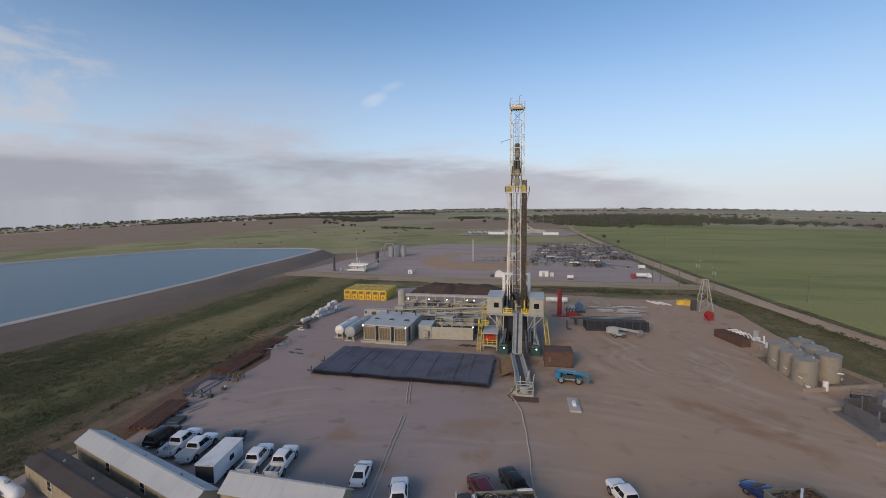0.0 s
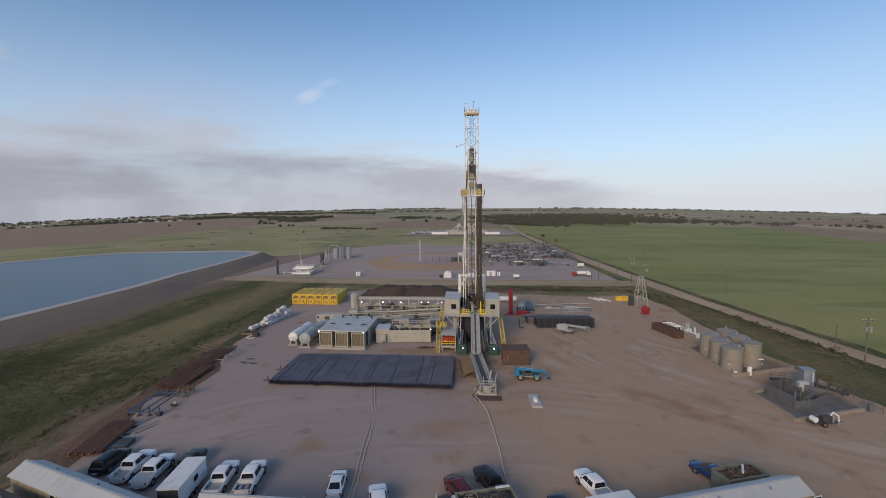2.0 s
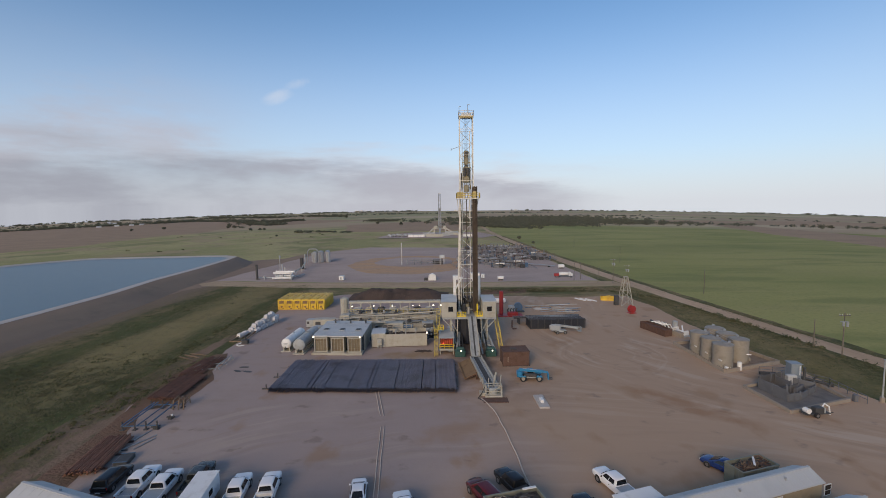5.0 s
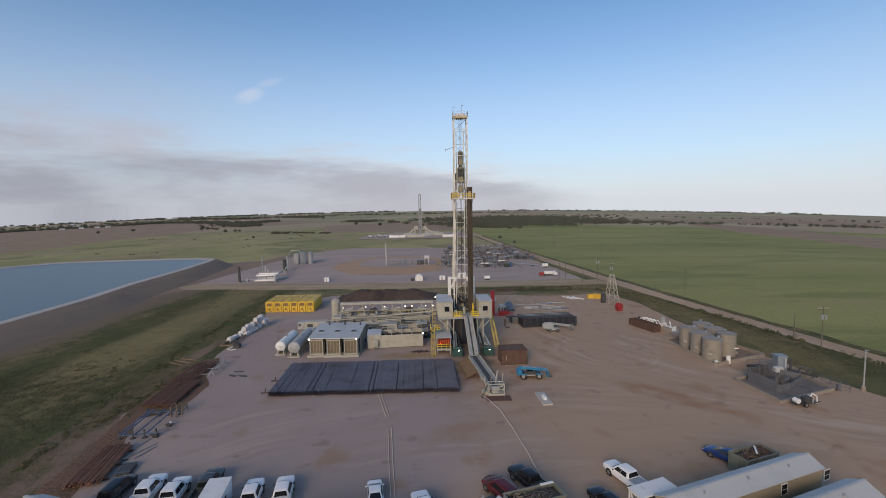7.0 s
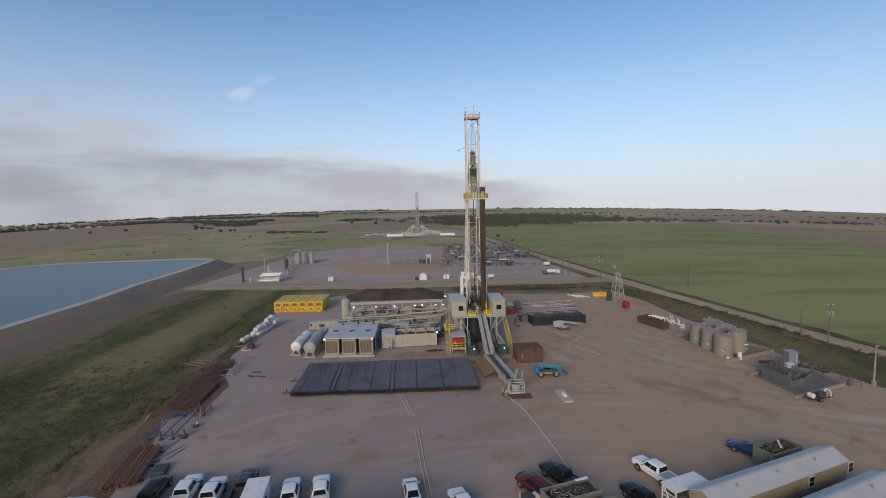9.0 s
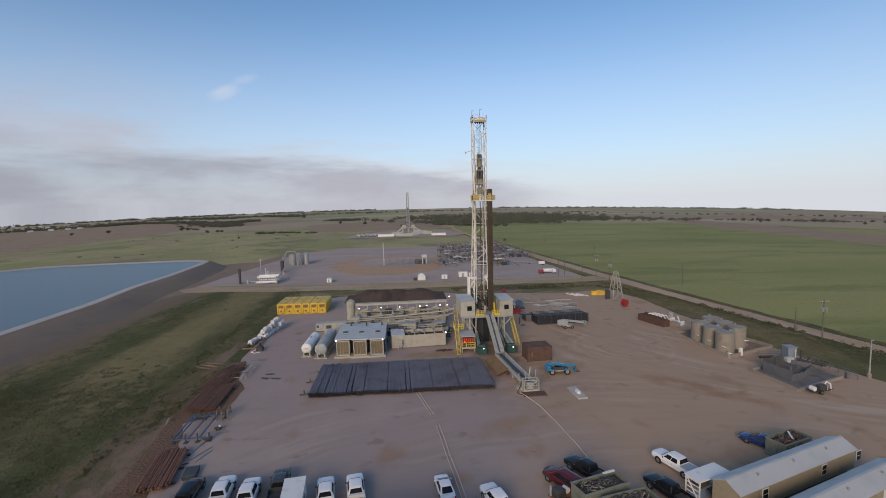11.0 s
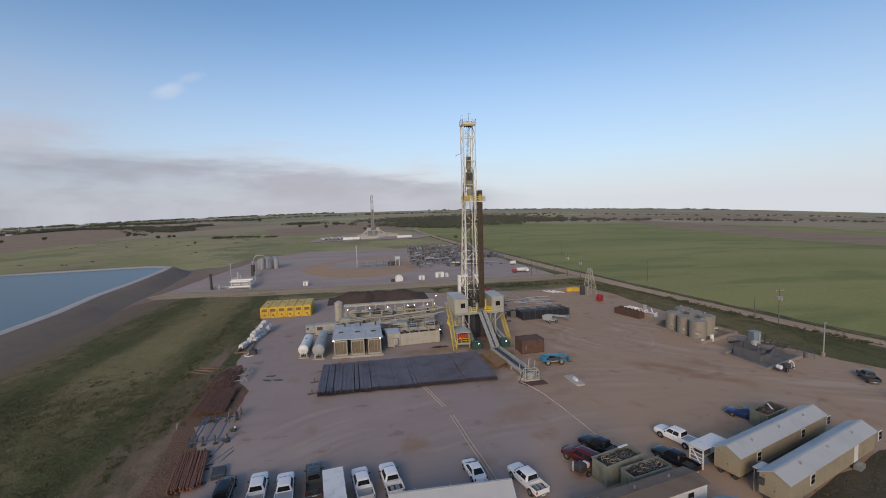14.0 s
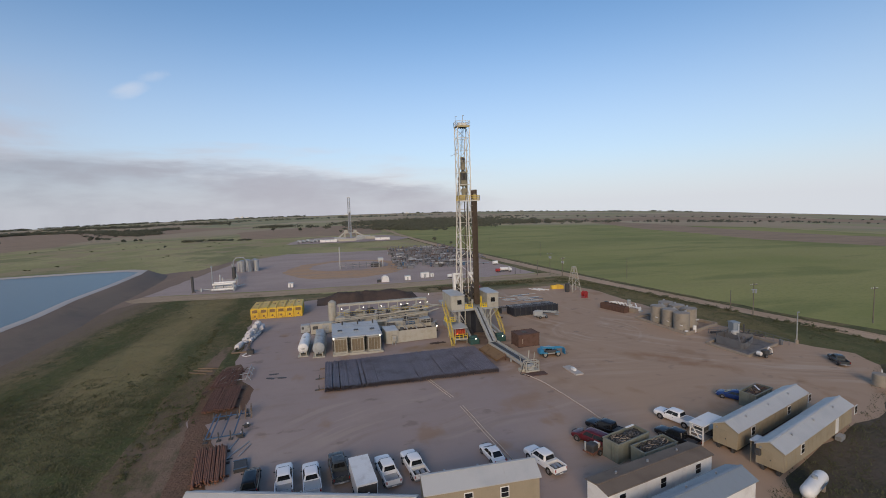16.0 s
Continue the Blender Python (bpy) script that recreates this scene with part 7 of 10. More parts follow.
def build_treatment_pit():
    t = thing("lined_pit", "pale-edged containment with grey plastic tank walls", "containment pit")
    pts = [(46.8, -31.6), (47.4, -41.4), (60.2, -37.4), (60.5, -27.0)]
    for a, b in zip(pts, pts[1:] + pts[:1]):
        part("edge_wall", S().beam((*a, 0.3), (*b, 0.3), 0.4, 0.6), M_CONCRETE, t)
    part("liner_floor", S().slab(pts, 0.085, 0.12), M_PITFLOOR, t, "stained grey liner floor")
    for (a, b), h, mat in zip((((49.2, -31.8), (50.0, -37.4)), ((50.0, -37.4), (52.6, -36.8)), ((49.2, -31.8), (55.0, -29.8)), ((52.6, -36.8), (58.0, -33.4)), ((55.0, -29.8), (58.0, -33.4)), ((51.0, -34.8), (55.4, -33.0)), ((53.0, -30.6), (53.6, -33.6))),
                              (1.9, 1.3, 2.2, 1.1, 1.5, 1.3, 1.8), (M_PLASTIC_GREY, M_PLASTIC_GREY, M_LINER_DARK, M_PLASTIC_GREY, M_PLASTIC_GREY, M_LINER_DARK, M_PLASTIC_GREY)):
        part("plastic_wall", S().beam((*a, 0.1 + h / 2), (*b, 0.1 + h / 2), 0.12, h), mat, t, "grey plastic sheet wall")
        for f in (0.05, 0.5, 0.95):
            px_, py_ = a[0] + (b[0] - a[0]) * f, a[1] + (b[1] - a[1]) * f
            part("wall_post", S().box(px_ - 0.07, px_ + 0.07, py_ - 0.1, py_ + 0.1, 0.1, h + 0.3), M_PLASTIC_GREY, t)
    part("slumped_sheet", S().loft([[(54.0, -34.4, 0.14), (56.6, -33.0, 0.14), (56.2, -31.6, 0.14), (53.6, -32.8, 0.14)], [(54.2, -34.0, 0.9), (56.2, -33.0, 1.2), (55.9, -32.2, 1.0), (54.0, -33.0, 0.7)]]), M_PLASTIC_GREY, t)
    part("dark_post", S().tube((57.6, -31.4, 0.1), (57.6, -31.4, 3.6), 0.2, 10), M_DARK, t)
    part("dark_post", S().tube((50.6, -36.4, 0.1), (50.6, -36.4, 2.6), 0.16, 8), M_PLASTIC_GREY, t)
    part("white_pump", S().soft_box(55.2, 56.8, -31.0, -30.0, 0.12, 2.0, 0.15), M_PALEROOF, t)
    u = thing("control_hut", "blue-grey steel control hut on a raised stand", "control hut", pose(58.2, -28.2, 0.1, 0, 0, -8))
    part("wall", S().soft_box(-0.85, 0.85, -0.9, 0.9, 0.4, 3.2, 0.06), M_BLUEROOF, u)
    part("roof", S().box(-0.98, 0.98, -1.02, 1.02, 3.2, 3.3), M_BLUEROOF, u)
    part("door", S().box(-0.7, 0.1, -0.94, -0.89, 0.5, 2.6), M_BLUEROOF, u)
    part("downpipe", S().box(0.45, 0.62, -0.99, -0.91, 1.2, 2.9), M_WHITE, u, "white pipe")
    part("stand", S().box(-0.9, 0.9, -0.95, 0.95, 0, 0.4), M_DARK, u)
    v = thing("pipe_fence", "dark steel railing and pipes behind the lined pit", "railing")
    part("rail", railing(S(), [(54.5, -24.6, 0.1), (59.0, -25.6, 0.1), (62.5, -31.0, 0.1), (62.0, -38.6, 0.1)], 1.3, 2.0, 0.035), M_PLASTIC_GREY, v)
    part("valve_box", S().soft_box(60.7, 61.3, -37.9, -37.2, 0.1, 1.3, 0.1), M_PLASTIC_GREY, v)
    part("header_pipe", S().tube((58.5, -27.6, 0.8), (61.5, -33.0, 0.8), 0.25, 8), M_DARK, v)
    part("header_pipe", S().tube((53.5, -26.2, 0.7), (56.2, -26.6, 0.7), 0.3, 8), M_DARK, v)
    for k in range(3):
        part("pipe_bend", S().tube((60.4, -29.5 - 1.6 * k, 0.1), (61.3, -29.8 - 1.6 * k, 1.4), 0.13, 8), M_DARK, v)
    w = thing("transfer_pump", "towed pump with a white tank and white hoses", "pump trailer", pose(50.4, -42.4, 0.08, 0, 0, 6))
    part("frame", S().box(-2.0, 2.0, -0.5, 0.5, 0.45, 0.6).beam((2.0, 0, 0.5), (3.0, 0, 0.4), 0.1), M_DARK, w)
    for y in (-0.65, 0.65):
        wheel(w, -0.4, y, 0.4, 0.25)
    part("white_tank", S().tube((-1.5, -0.4, 1.0), (-1.5, 0.4, 1.0), 0.40, 16), M_WHITE, w, "white plastic tank")
    part("engine", S().soft_box(-0.4, 1.0, -0.5, 0.5, 0.6, 1.5, 0.12), M_DARK, w)
    part("hose", S().pipe([(1.0, 0, 1.4), (1.6, 0.2, 1.8), (2.1, -0.1, 1.4), (2.2, -0.2, 0.2)], 0.11, 8), M_WHITE, w, "white hose")
    part("radiator", S().box(1.0, 1.2, -0.45, 0.45, 0.6, 1.4), M_GREYPAINT, w)


build_treatment_pit()


def build_wellhead_corner():
    t = build_open_box("rusty_skip", "long rusty brown steel bin", "waste bin", 46.4, 8.6, -76, 9.0, 2.2, 1.6, M_RUST, M_RUST, 8)
    u = thing("white_manifold", "white pipe manifold beside the rusty bin", "pipe manifold", pose(50.2, 5.4, 0.08, 0, 0, -72))
    for k in range(4):
        part("white_pipe", S().pipe([(1.2 * k - 2.4, -0.6, 1.9), (1.2 * k - 1.2, 0.8, 2.2), (1.2 * k - 0.8, 1.4, 1.0)], 0.16, 8), M_WHITE, u, "white pipe")
    part("skid", S().box(-3, 7, 0.8, 3.0, 0, 0.3), M_GREYPAINT, u)
    part("white_frame", S().box(3.2, 3.5, 1, 2.6, 0.3, 1.7).box(6.2, 6.5, 1, 2.6, 0.3, 1.4).beam((3.3, 1.2, 1.5), (6.4, 1.4, 1.1), 0.25).beam((4.6, 2.4, 2.2), (6.8, 0.6, 0.7), 0.3), M_WHITE, u)
    part("upright_tank", S().tube((2.6, 2.2, 0.3), (2.6, 2.2, 3.0), 0.6, 14), M_GREYPAINT, u)
    part("pump_body", S().soft_box(-2, 0, 1.2, 2.6, 0.3, 1.8, 0.15), M_DARK, u)
    part("concrete_block", S().soft_box(4.2, 6.8, -0.4, 0.8, 0, 1.2, 0.1), M_CONCRETE, u)
    part("feed_pipe", S().tube((-7.6, 4.2, 0.6), (-2, 2.0, 0.9), 0.28, 8), M_DARK, u)
    v = thing("cable_reel", "red steel hose reel on a stand", "hose reel", pose(51.2, 25.0, 0.08, 0, 0, 20) @ Matrix.Scale(0.8, 4))
    part("flange", S().tube((0, -0.8, 1.6), (0, -0.7, 1.6), 1.35, 20), M_RED, v)
    part("flange", S().tube((0, 0.7, 1.6), (0, 0.8, 1.6), 1.35, 20), M_RED, v)
    part("drum", S().tube((0, -0.7, 1.6), (0, 0.7, 1.6), 0.8, 16), M_RED, v)
    part("stand", S().box(-1.3, 1.3, -1.1, 1.1, 0, 0.25).beam((-0.9, -0.95, 0.2), (0, -0.95, 1.6), 0.16).beam((0.9, -0.95, 0.2), (0, -0.95, 1.6), 0.16), M_RED, v)
    d = thing("lattice_tower", "white lattice derrick tower standing at the pad corner", "lattice tower", pose(54.0, 36.6, 0.08))
    leg = lambda sx, sy, z: (sx * (1.9 - 1.35 * z / 9.4), sy * (1.9 - 1.35 * z / 9.4), z)
    for sx in (-1, 1):
        for sy in (-1, 1):
            part("tower_leg", S().beam(leg(sx, sy, 0), leg(sx, sy, 9.4), 0.17), M_CREAM, d)
    for a, b in ((0, 2.6), (2.6, 5.0), (5.0, 7.3), (7.3, 9.4)):
        for (x0, y0), (x1, y1) in (((-1, -1), (1, -1)), ((1, -1), (1, 1)), ((1, 1), (-1, 1)), ((-1, 1), (-1, -1))):
            part("brace", S().beam(leg(x0, y0, a), leg(x1, y1, b), 0.10), M_CREAM, d)
            part("girt", S().beam(leg(x0, y0, b), leg(x1, y1, b), 0.10), M_CREAM, d)
    part("head", S().box(-0.6, 0.6, -0.6, 0.6, 9.4, 9.5), M_CREAM, d)
    part("dark_cabinet", S().soft_box(-3.6, -2.2, -0.6, 0.6, 0, 3.2, 0.1), M_DARK, d)
    y = thing("yellow_bin", "yellow steel basket with a folded frame", "basket", pose(48.6, 44.0, 0.08, 0, 0, -14))
    for q in ((0, 4.8, 0, 0.1), (0, 4.8, 2.3, 2.4), (0, 0.1, 0.1, 2.3), (4.7, 4.8, 0.1, 2.3)):
        part("wall", S().box(*q, 0, 1.1), M_YELLOW, y)
    part("floor_plate", S().box(0.1, 4.7, 0.1, 2.3, 0, 0.15), M_OCHRE, y)
    part("frame_bar", S().beam((0, -0.2, 1.1), (2.6, -0.2, 1.9), 0.14).beam((2.6, -0.2, 1.9), (4.8, -0.2, 1.1), 0.14), M_YELLOW, y)
    for k in range(3):
        solo("white_plank", S().box(0, 5.4, 0, 0.35, 0, 0.25), M_WHITE, "white painted beam lying on the ground", "beam", pose(40.6 + 1.7 * k, 48.0 - 0.5 * k, 0.08, 0, 0, -64), "white beams")
    solo("leaning_panel", S().box(0, 1.0, 0, 0.08, 0, 1.6), M_WHITE, "small white sign board", "board", pose(60.0, -1.0, 0.08, -20, 0, 20))


build_wellhead_corner()


def build_pole(x, y, h, label, wires=0, kit=False, mat=M_POLE):
    t = thing("utility_pole", label, "utility pole", pose(x, y, land(x, y) + 0.03), "utility poles")
    part("pole", S().tube((0, 0, 0), (0, 0, h), 0.14, 8, 0.09), mat, t)
    if wires:
        part("cross_arm", S().box(-1.2, 1.2, -0.07, 0.07, h - 0.7, h - 0.55), M_POLE, t)
        for k in (-1.05, -0.5, 0.5, 1.05):
            part("insulator", S().tube((k, 0, h - 0.55), (k, 0, h - 0.3), 0.06, 6), M_WHITE, t)
    if kit:
        for k in (-0.42, 0.42):
            part("transformer", S().tube((k, -0.3, h - 2.9 - 0.2 * k), (k, -0.3, h - 1.9), 0.22, 10), M_STEEL, t, "grey transformer can")
        part("bracket", S().box(-0.8, 0.8, -0.3, 0.1, h - 2.0, h - 1.9), M_STEEL, t)
    return t


for x, y, h, w, k in ((78.2, -16.2, 9.6, 1, True), (77.9, -9.3, 6.4, 0, False), (90.5, 54.0, 9.0, 0, False), (65.9, 77.7, 10.8, 1, True), (69.7, 72.7, 8.8, 1, True), (98.0, 150.0, 9.5, 0, False),
                      (56.0, 90.0, 8.0, 0, False), (52.5, 88.0, 8.0, 0, False), (60.0, 79.0, 7.5, 0, False), (104.0, 260.0, 9.5, 0, False), (110, 420, 9.5, 0, False), (98.5, -32.0, 9.6, 1, False)):
    build_pole(x, y, h, "weathered timber utility pole with transformers" if k else "plain weathered timber utility pole", w, k)
t = build_pole(65.0, -38.0, 7.2, "pale grey light pole on a concrete foot", mat=M_GREYPAINT)
part("foot", S().tube((0, 0, 0), (0, 0, 0.9), 0.35, 10), M_CONCRETE, t)
part("lamp_head", S().box(-0.1, 0.5, -0.12, 0.12, 7.1, 7.25), M_STEEL, t)


# ---- vehicles ----
def glass_quad(shape, pts):
    """A pane 2 cm thick laid on a sloping side."""
    a, b, c = (Vector(p) for p in pts[:3])
    nrm = (b - a).cross(c - a).normalized() * 0.02
    return shape.loft([[tuple(Vector(p) - nrm) for p in pts], [tuple(Vector(p) + nrm) for p in pts]])


def car_section(x, half, z0, z1, round_=0.13):
    """One cross-section of a car body, rounded at the shoulders and the sill."""
    return [(x, -half * 0.88, z0), (x, -half * 0.98, z0 + 0.10), (x, -half, z0 + (z1 - z0) * 0.55), (x, -half * 0.975, z1 - round_), (x, -half * 0.86, z1 - 0.02), (x, -half * 0.45, z1 + 0.015),
            (x, half * 0.45, z1 + 0.015), (x, half * 0.86, z1 - 0.02), (x, half * 0.975, z1 - round_), (x, half, z0 + (z1 - z0) * 0.55), (x, half * 0.98, z0 + 0.10), (x, half * 0.88, z0)]


def build_car(name, label, category, x, y, heading, paint, kind, scale=1.0, bed=None, group="parked vehicles"):
    """A parked car that points along heading. kind: pickup, saloon or suv."""
    t = thing(name, label, category, pose(x, y, 0.08, 0, 0, heading) @ Matrix.Scale(scale, 4), group)
    if kind == "pickup":
        L, W, belt, roof, wb, r = 5.9, 0.98, 1.18, 1.88, 1.82, 0.42
        stations = [(-2.93, 0.93, 0.48, 0.80), (-1.12, 0.98, 0.40, 0.80), (-1.10, 0.98, 0.40, belt), (0.6, 0.98, 0.38, belt), (1.5, 0.98, 0.38, 1.18), (2.3, 0.975, 0.40, 1.16), (2.72, 0.955, 0.44, 1.13), (2.89, 0.91, 0.48, 1.07), (2.96, 0.84, 0.52, 0.96)]
        base, top = (-1.10, 1.50), (-0.98, 0.80)
    elif kind == "suv":
        L, W, belt, roof, wb, r = 5.0, 0.95, 1.06, 1.72, 1.5, 0.38
        stations = [(-2.48, 0.80, 0.50, 0.95), (-2.38, 0.90, 0.42, belt), (-1.4, 0.95, 0.35, belt), (0.8, 0.95, 0.35, belt), (1.5, 0.94, 0.35, 1.02), (2.1, 0.92, 0.38, 0.96), (2.36, 0.86, 0.42, 0.86), (2.47, 0.74, 0.46, 0.74)]
        base, top = (-2.34, 1.40), (-2.08, 0.58)
    else:
        L, W, belt, roof, wb, r = 4.8, 0.91, 0.90, 1.44, 1.4, 0.33
        stations = [(-2.38, 0.62, 0.42, 0.72), (-2.28, 0.80, 0.34, 0.86), (-1.9, 0.88, 0.28, 0.92), (-1.2, 0.91, 0.25, 0.92), (0.8, 0.91, 0.25, belt), (1.4, 0.905, 0.25, 0.88), (2.0, 0.88, 0.28, 0.81), (2.27, 0.80, 0.32, 0.73), (2.38, 0.68, 0.36, 0.62)]
        base, top = (-1.88, 1.30), (-1.02, 0.28)
    part("body", S().loft([car_section(*q) for q in stations]), paint, t)
    wi, wt, c, mid = W * 0.90, W * 0.70, 0.10, (top[0] + top[1]) / 2

    def ring(x0, x1, w, z, bow=0.0, cut=0.10):
        return [(x0, -w + cut, z), (x0 + cut, -w, z), (mid, -w - bow, z), (x1 - cut, -w, z), (x1, -w + cut, z), (x1 + bow * 2, 0, z), (x1, w - cut, z), (x1 - cut, w, z), (mid, w + bow, z), (x0 + cut, w, z), (x0, w - cut, z), (x0 - bow, 0, z)]
    cab = part("cab", S().loft([ring(base[0], base[1], wi, belt - 0.03, 0.02), ring(top[0], top[1], wt, roof - 0.08, 0.02), ring(top[0] + 0.10, top[1] - 0.14, wt - 0.09, roof - 0.02, 0.015), ring(top[0] + 0.35, top[1] - 0.40, wt - 0.32, roof, 0.01)]), paint, t)
    lerp = lambda a, b, f: tuple(a[i] + (b[i] - a[i]) * f for i in range(3))

    def window(name_, p00, p10, p01, p11, u0, u1, v0, v1):
        pt = lambda u, v: lerp(lerp(p00, p10, u), lerp(p01, p11, u), v)
        part(name_, glass_quad(S(), [pt(u0, v0), pt(u1, v0), pt(u1, v1), pt(u0, v1)]), M_GLASS, cab, "dark glass")

    z0, z1 = belt - 0.03, roof - 0.08
    lamp = {"pickup": (0.80, 0.96), "suv": (0.66, 0.78), "saloon": (0.54, 0.66)}[kind]
    window("windscreen", (base[1] + 0.05, -wi, z0), (base[1] + 0.05, wi, z0), (top[1] + 0.05, -wt, z1), (top[1] + 0.05, wt, z1), 0.09, 0.91, 0.06, 0.96)
    window("rear_window", (base[0] - 0.03, -wi, z0), (base[0] - 0.03, wi, z0), (top[0] - 0.03, -wt, z1), (top[0] - 0.03, wt, z1), 0.10, 0.90, 0.20, 0.94)
    for s in (-1, 1):
        args = ((base[0], s * (wi + 0.028), z0), (base[1], s * (wi + 0.028), z0), (top[0], s * (wt + 0.028), z1), (top[1], s * (wt + 0.028), z1))
        window("side_window", *args, 0.12 if kind != "suv" else 0.07, 0.47, 0.16, 0.90)
        window("side_window", *args, 0.50, 0.86, 0.16, 0.90)
        part("mirror", S().soft_box(base[1] - 0.50, base[1] - 0.38, s * (W + 0.07) - 0.09, s * (W + 0.07) + 0.09, belt - 0.02, belt + 0.12, 0.03), M_DARK if kind == "pickup" else paint, t)
        part("door_handle", S().box(-0.25, -0.05, min(s * W, s * (W + 0.015)), max(s * W, s * (W + 0.015)), belt - 0.28, belt - 0.23), M_DARK, t)
        for xx in (-wb, wb):
            part("wheel_arch", S().tube((xx, s * (W - 0.22), r), (xx, s * (W + 0.004), r), r + 0.07, 18), M_DARK, t, "dark wheel arch")
            wheel(t, xx, s * (W - 0.11), r, 0.25)
        part("headlight", S().soft_box(L / 2 - 0.24, L / 2 - 0.05, s * (W - 0.27) - 0.13, s * (W - 0.27) + 0.13, lamp[0], lamp[1], 0.03), M_LAMP_CLEAR, t)
        part("tail_light", S().box(-L / 2 + (0.0 if kind == "pickup" else 0.06), -L / 2 + 0.12, s * (W - 0.16) - 0.08, s * (W - 0.16) + 0.08, 0.66 * belt, 0.94 * belt), M_LAMP_RED, t)
    bumper = M_CHROME if kind == "pickup" else paint
    part("front_bumper", S().slab([(L / 2 - 0.35, -W * 0.93), (L / 2 - 0.05, -W * 0.72), (L / 2 + 0.05, -W * 0.4), (L / 2 + 0.05, W * 0.4), (L / 2 - 0.05, W * 0.72), (L / 2 - 0.35, W * 0.93)], r, r + 0.17), bumper, t)
    part("rear_bumper", S().soft_box(-L / 2 - 0.08, -L / 2 + 0.08, -W * 0.88, W * 0.88, 0.42, 0.60, 0.05), bumper, t)
    part("grille", S().box(L / 2 - 0.10, L / 2 + 0.015, -0.42, 0.42, 0.60 * belt, 0.80 * belt), M_DARK, t)
    part("number_plate", S().box(-L / 2 - 0.095, -L / 2 - 0.08, -0.26, 0.26, 0.46, 0.58), M_WHITE, t)
    if kind == "pickup":
        for s in (-1, 1):
            part("bed_side", S().soft_box(-2.93, -1.0, min(s * W, s * (W - 0.12)), max(s * W, s * (W - 0.12)), 0.70, belt + 0.03, 0.03), paint, t)
        part("tailgate", S().soft_box(-2.95, -2.87, -W + 0.1, W - 0.1, 0.66, belt + 0.02, 0.03), paint, t)
        part("bed_floor", S().box(-2.86, -1.06, -W + 0.13, W - 0.13, 0.80, 0.84), M_STEEL if bed == "bare" else M_DARK, t)
        if bed == "cover":
            part("bed_cover", S().soft_box(-2.84, -1.12, -W + 0.15, W - 0.15, belt - 0.06, belt - 0.01, 0.03), M_PALEROOF if paint == M_CAR_WHITE else M_DARK, t, "flat bed cover")
        if bed == "load":
            part("tool_box", S().soft_box(-1.5, -1.1, -W + 0.14, W - 0.14, 0.84, belt + 0.10, 0.04), M_WHITE, t)
            part("load_board", S().box(-2.7, -1.7, -0.5, -0.1, 0.84, 1.05).box(-2.6, -1.8, 0.15, 0.5, 0.84, 1.12), M_STEEL, t)
    return t


build_car("pickup_truck", "white crew-cab pickup with a loaded open bed", "pickup truck", -26.5, -59.7, 98, M_CAR_WHITE, "pickup", 1.03, "load")
build_car("pickup_truck", "white crew-cab pickup with an empty open bed", "pickup truck", -29.9, -59.9, 98, M_CAR_WHITE, "pickup", 1.03, "bare")
build_car("pickup_truck", "white crew-cab pickup with a dark bed cover", "pickup truck", -38.9, -58.9, 95, M_CAR_WHITE, "pickup", 1.05, "cover")
build_car("pickup_truck", "white crew-cab pickup in the parked row", "pickup truck", -42.1, -58.1, 95, M_CAR_WHITE, "pickup", 1.05, "bare")
build_car("pickup_truck", "dark grey pickup with a dark bed", "pickup truck", -35.7, -57.4, 96, M_CAR_GREY, "pickup", 1.05, "open")
build_car("suv", "black off-road vehicle parked at the end of the row", "suv", -46.0, -57.0, 94, M_CAR_BLACK, "suv", 1.05)
build_car("saloon_car", "white saloon car parked by itself", "car", -16.2, -60.0, 97, M_CAR_WHITE, "saloon", 1.0)
build_car("pickup_truck", "white pickup parked by the long site office", "pickup truck", -10.6, -63.6, 104, M_CAR_WHITE, "pickup", 1.02, "load")
build_car("pickup_truck", "white pickup with a flat bed cover", "pickup truck", 13.0, -59.4, 108, M_CAR_WHITE, "pickup", 1.0, "cover")
build_car("suv", "maroon vehicle parked beside the hose boxes", "suv", -2.0, -60.8, 117, M_CAR_RED, "suv", 1.1)
build_car("pickup_truck", "black pickup truck parked on the pad", "pickup truck", 1.5, -59.3, 115, M_CAR_BLACK, "pickup", 1.02, "cover")
build_car("pickup_truck", "black pickup truck parked behind the hose boxes", "pickup truck", 9.0, -64.1, 107, M_CAR_BLACK, "pickup", 0.96, "open")
build_car("saloon_car", "dark blue saloon car parked near a skip", "car", 27.6, -56.0, 122, M_CAR_BLUE, "saloon", 1.05)
build_car("pickup_truck", "dark pickup truck parked at the edge of the pad", "pickup truck", 60.2, -49.6, 55, M_CAR_GREY, "pickup", 0.9, "open")


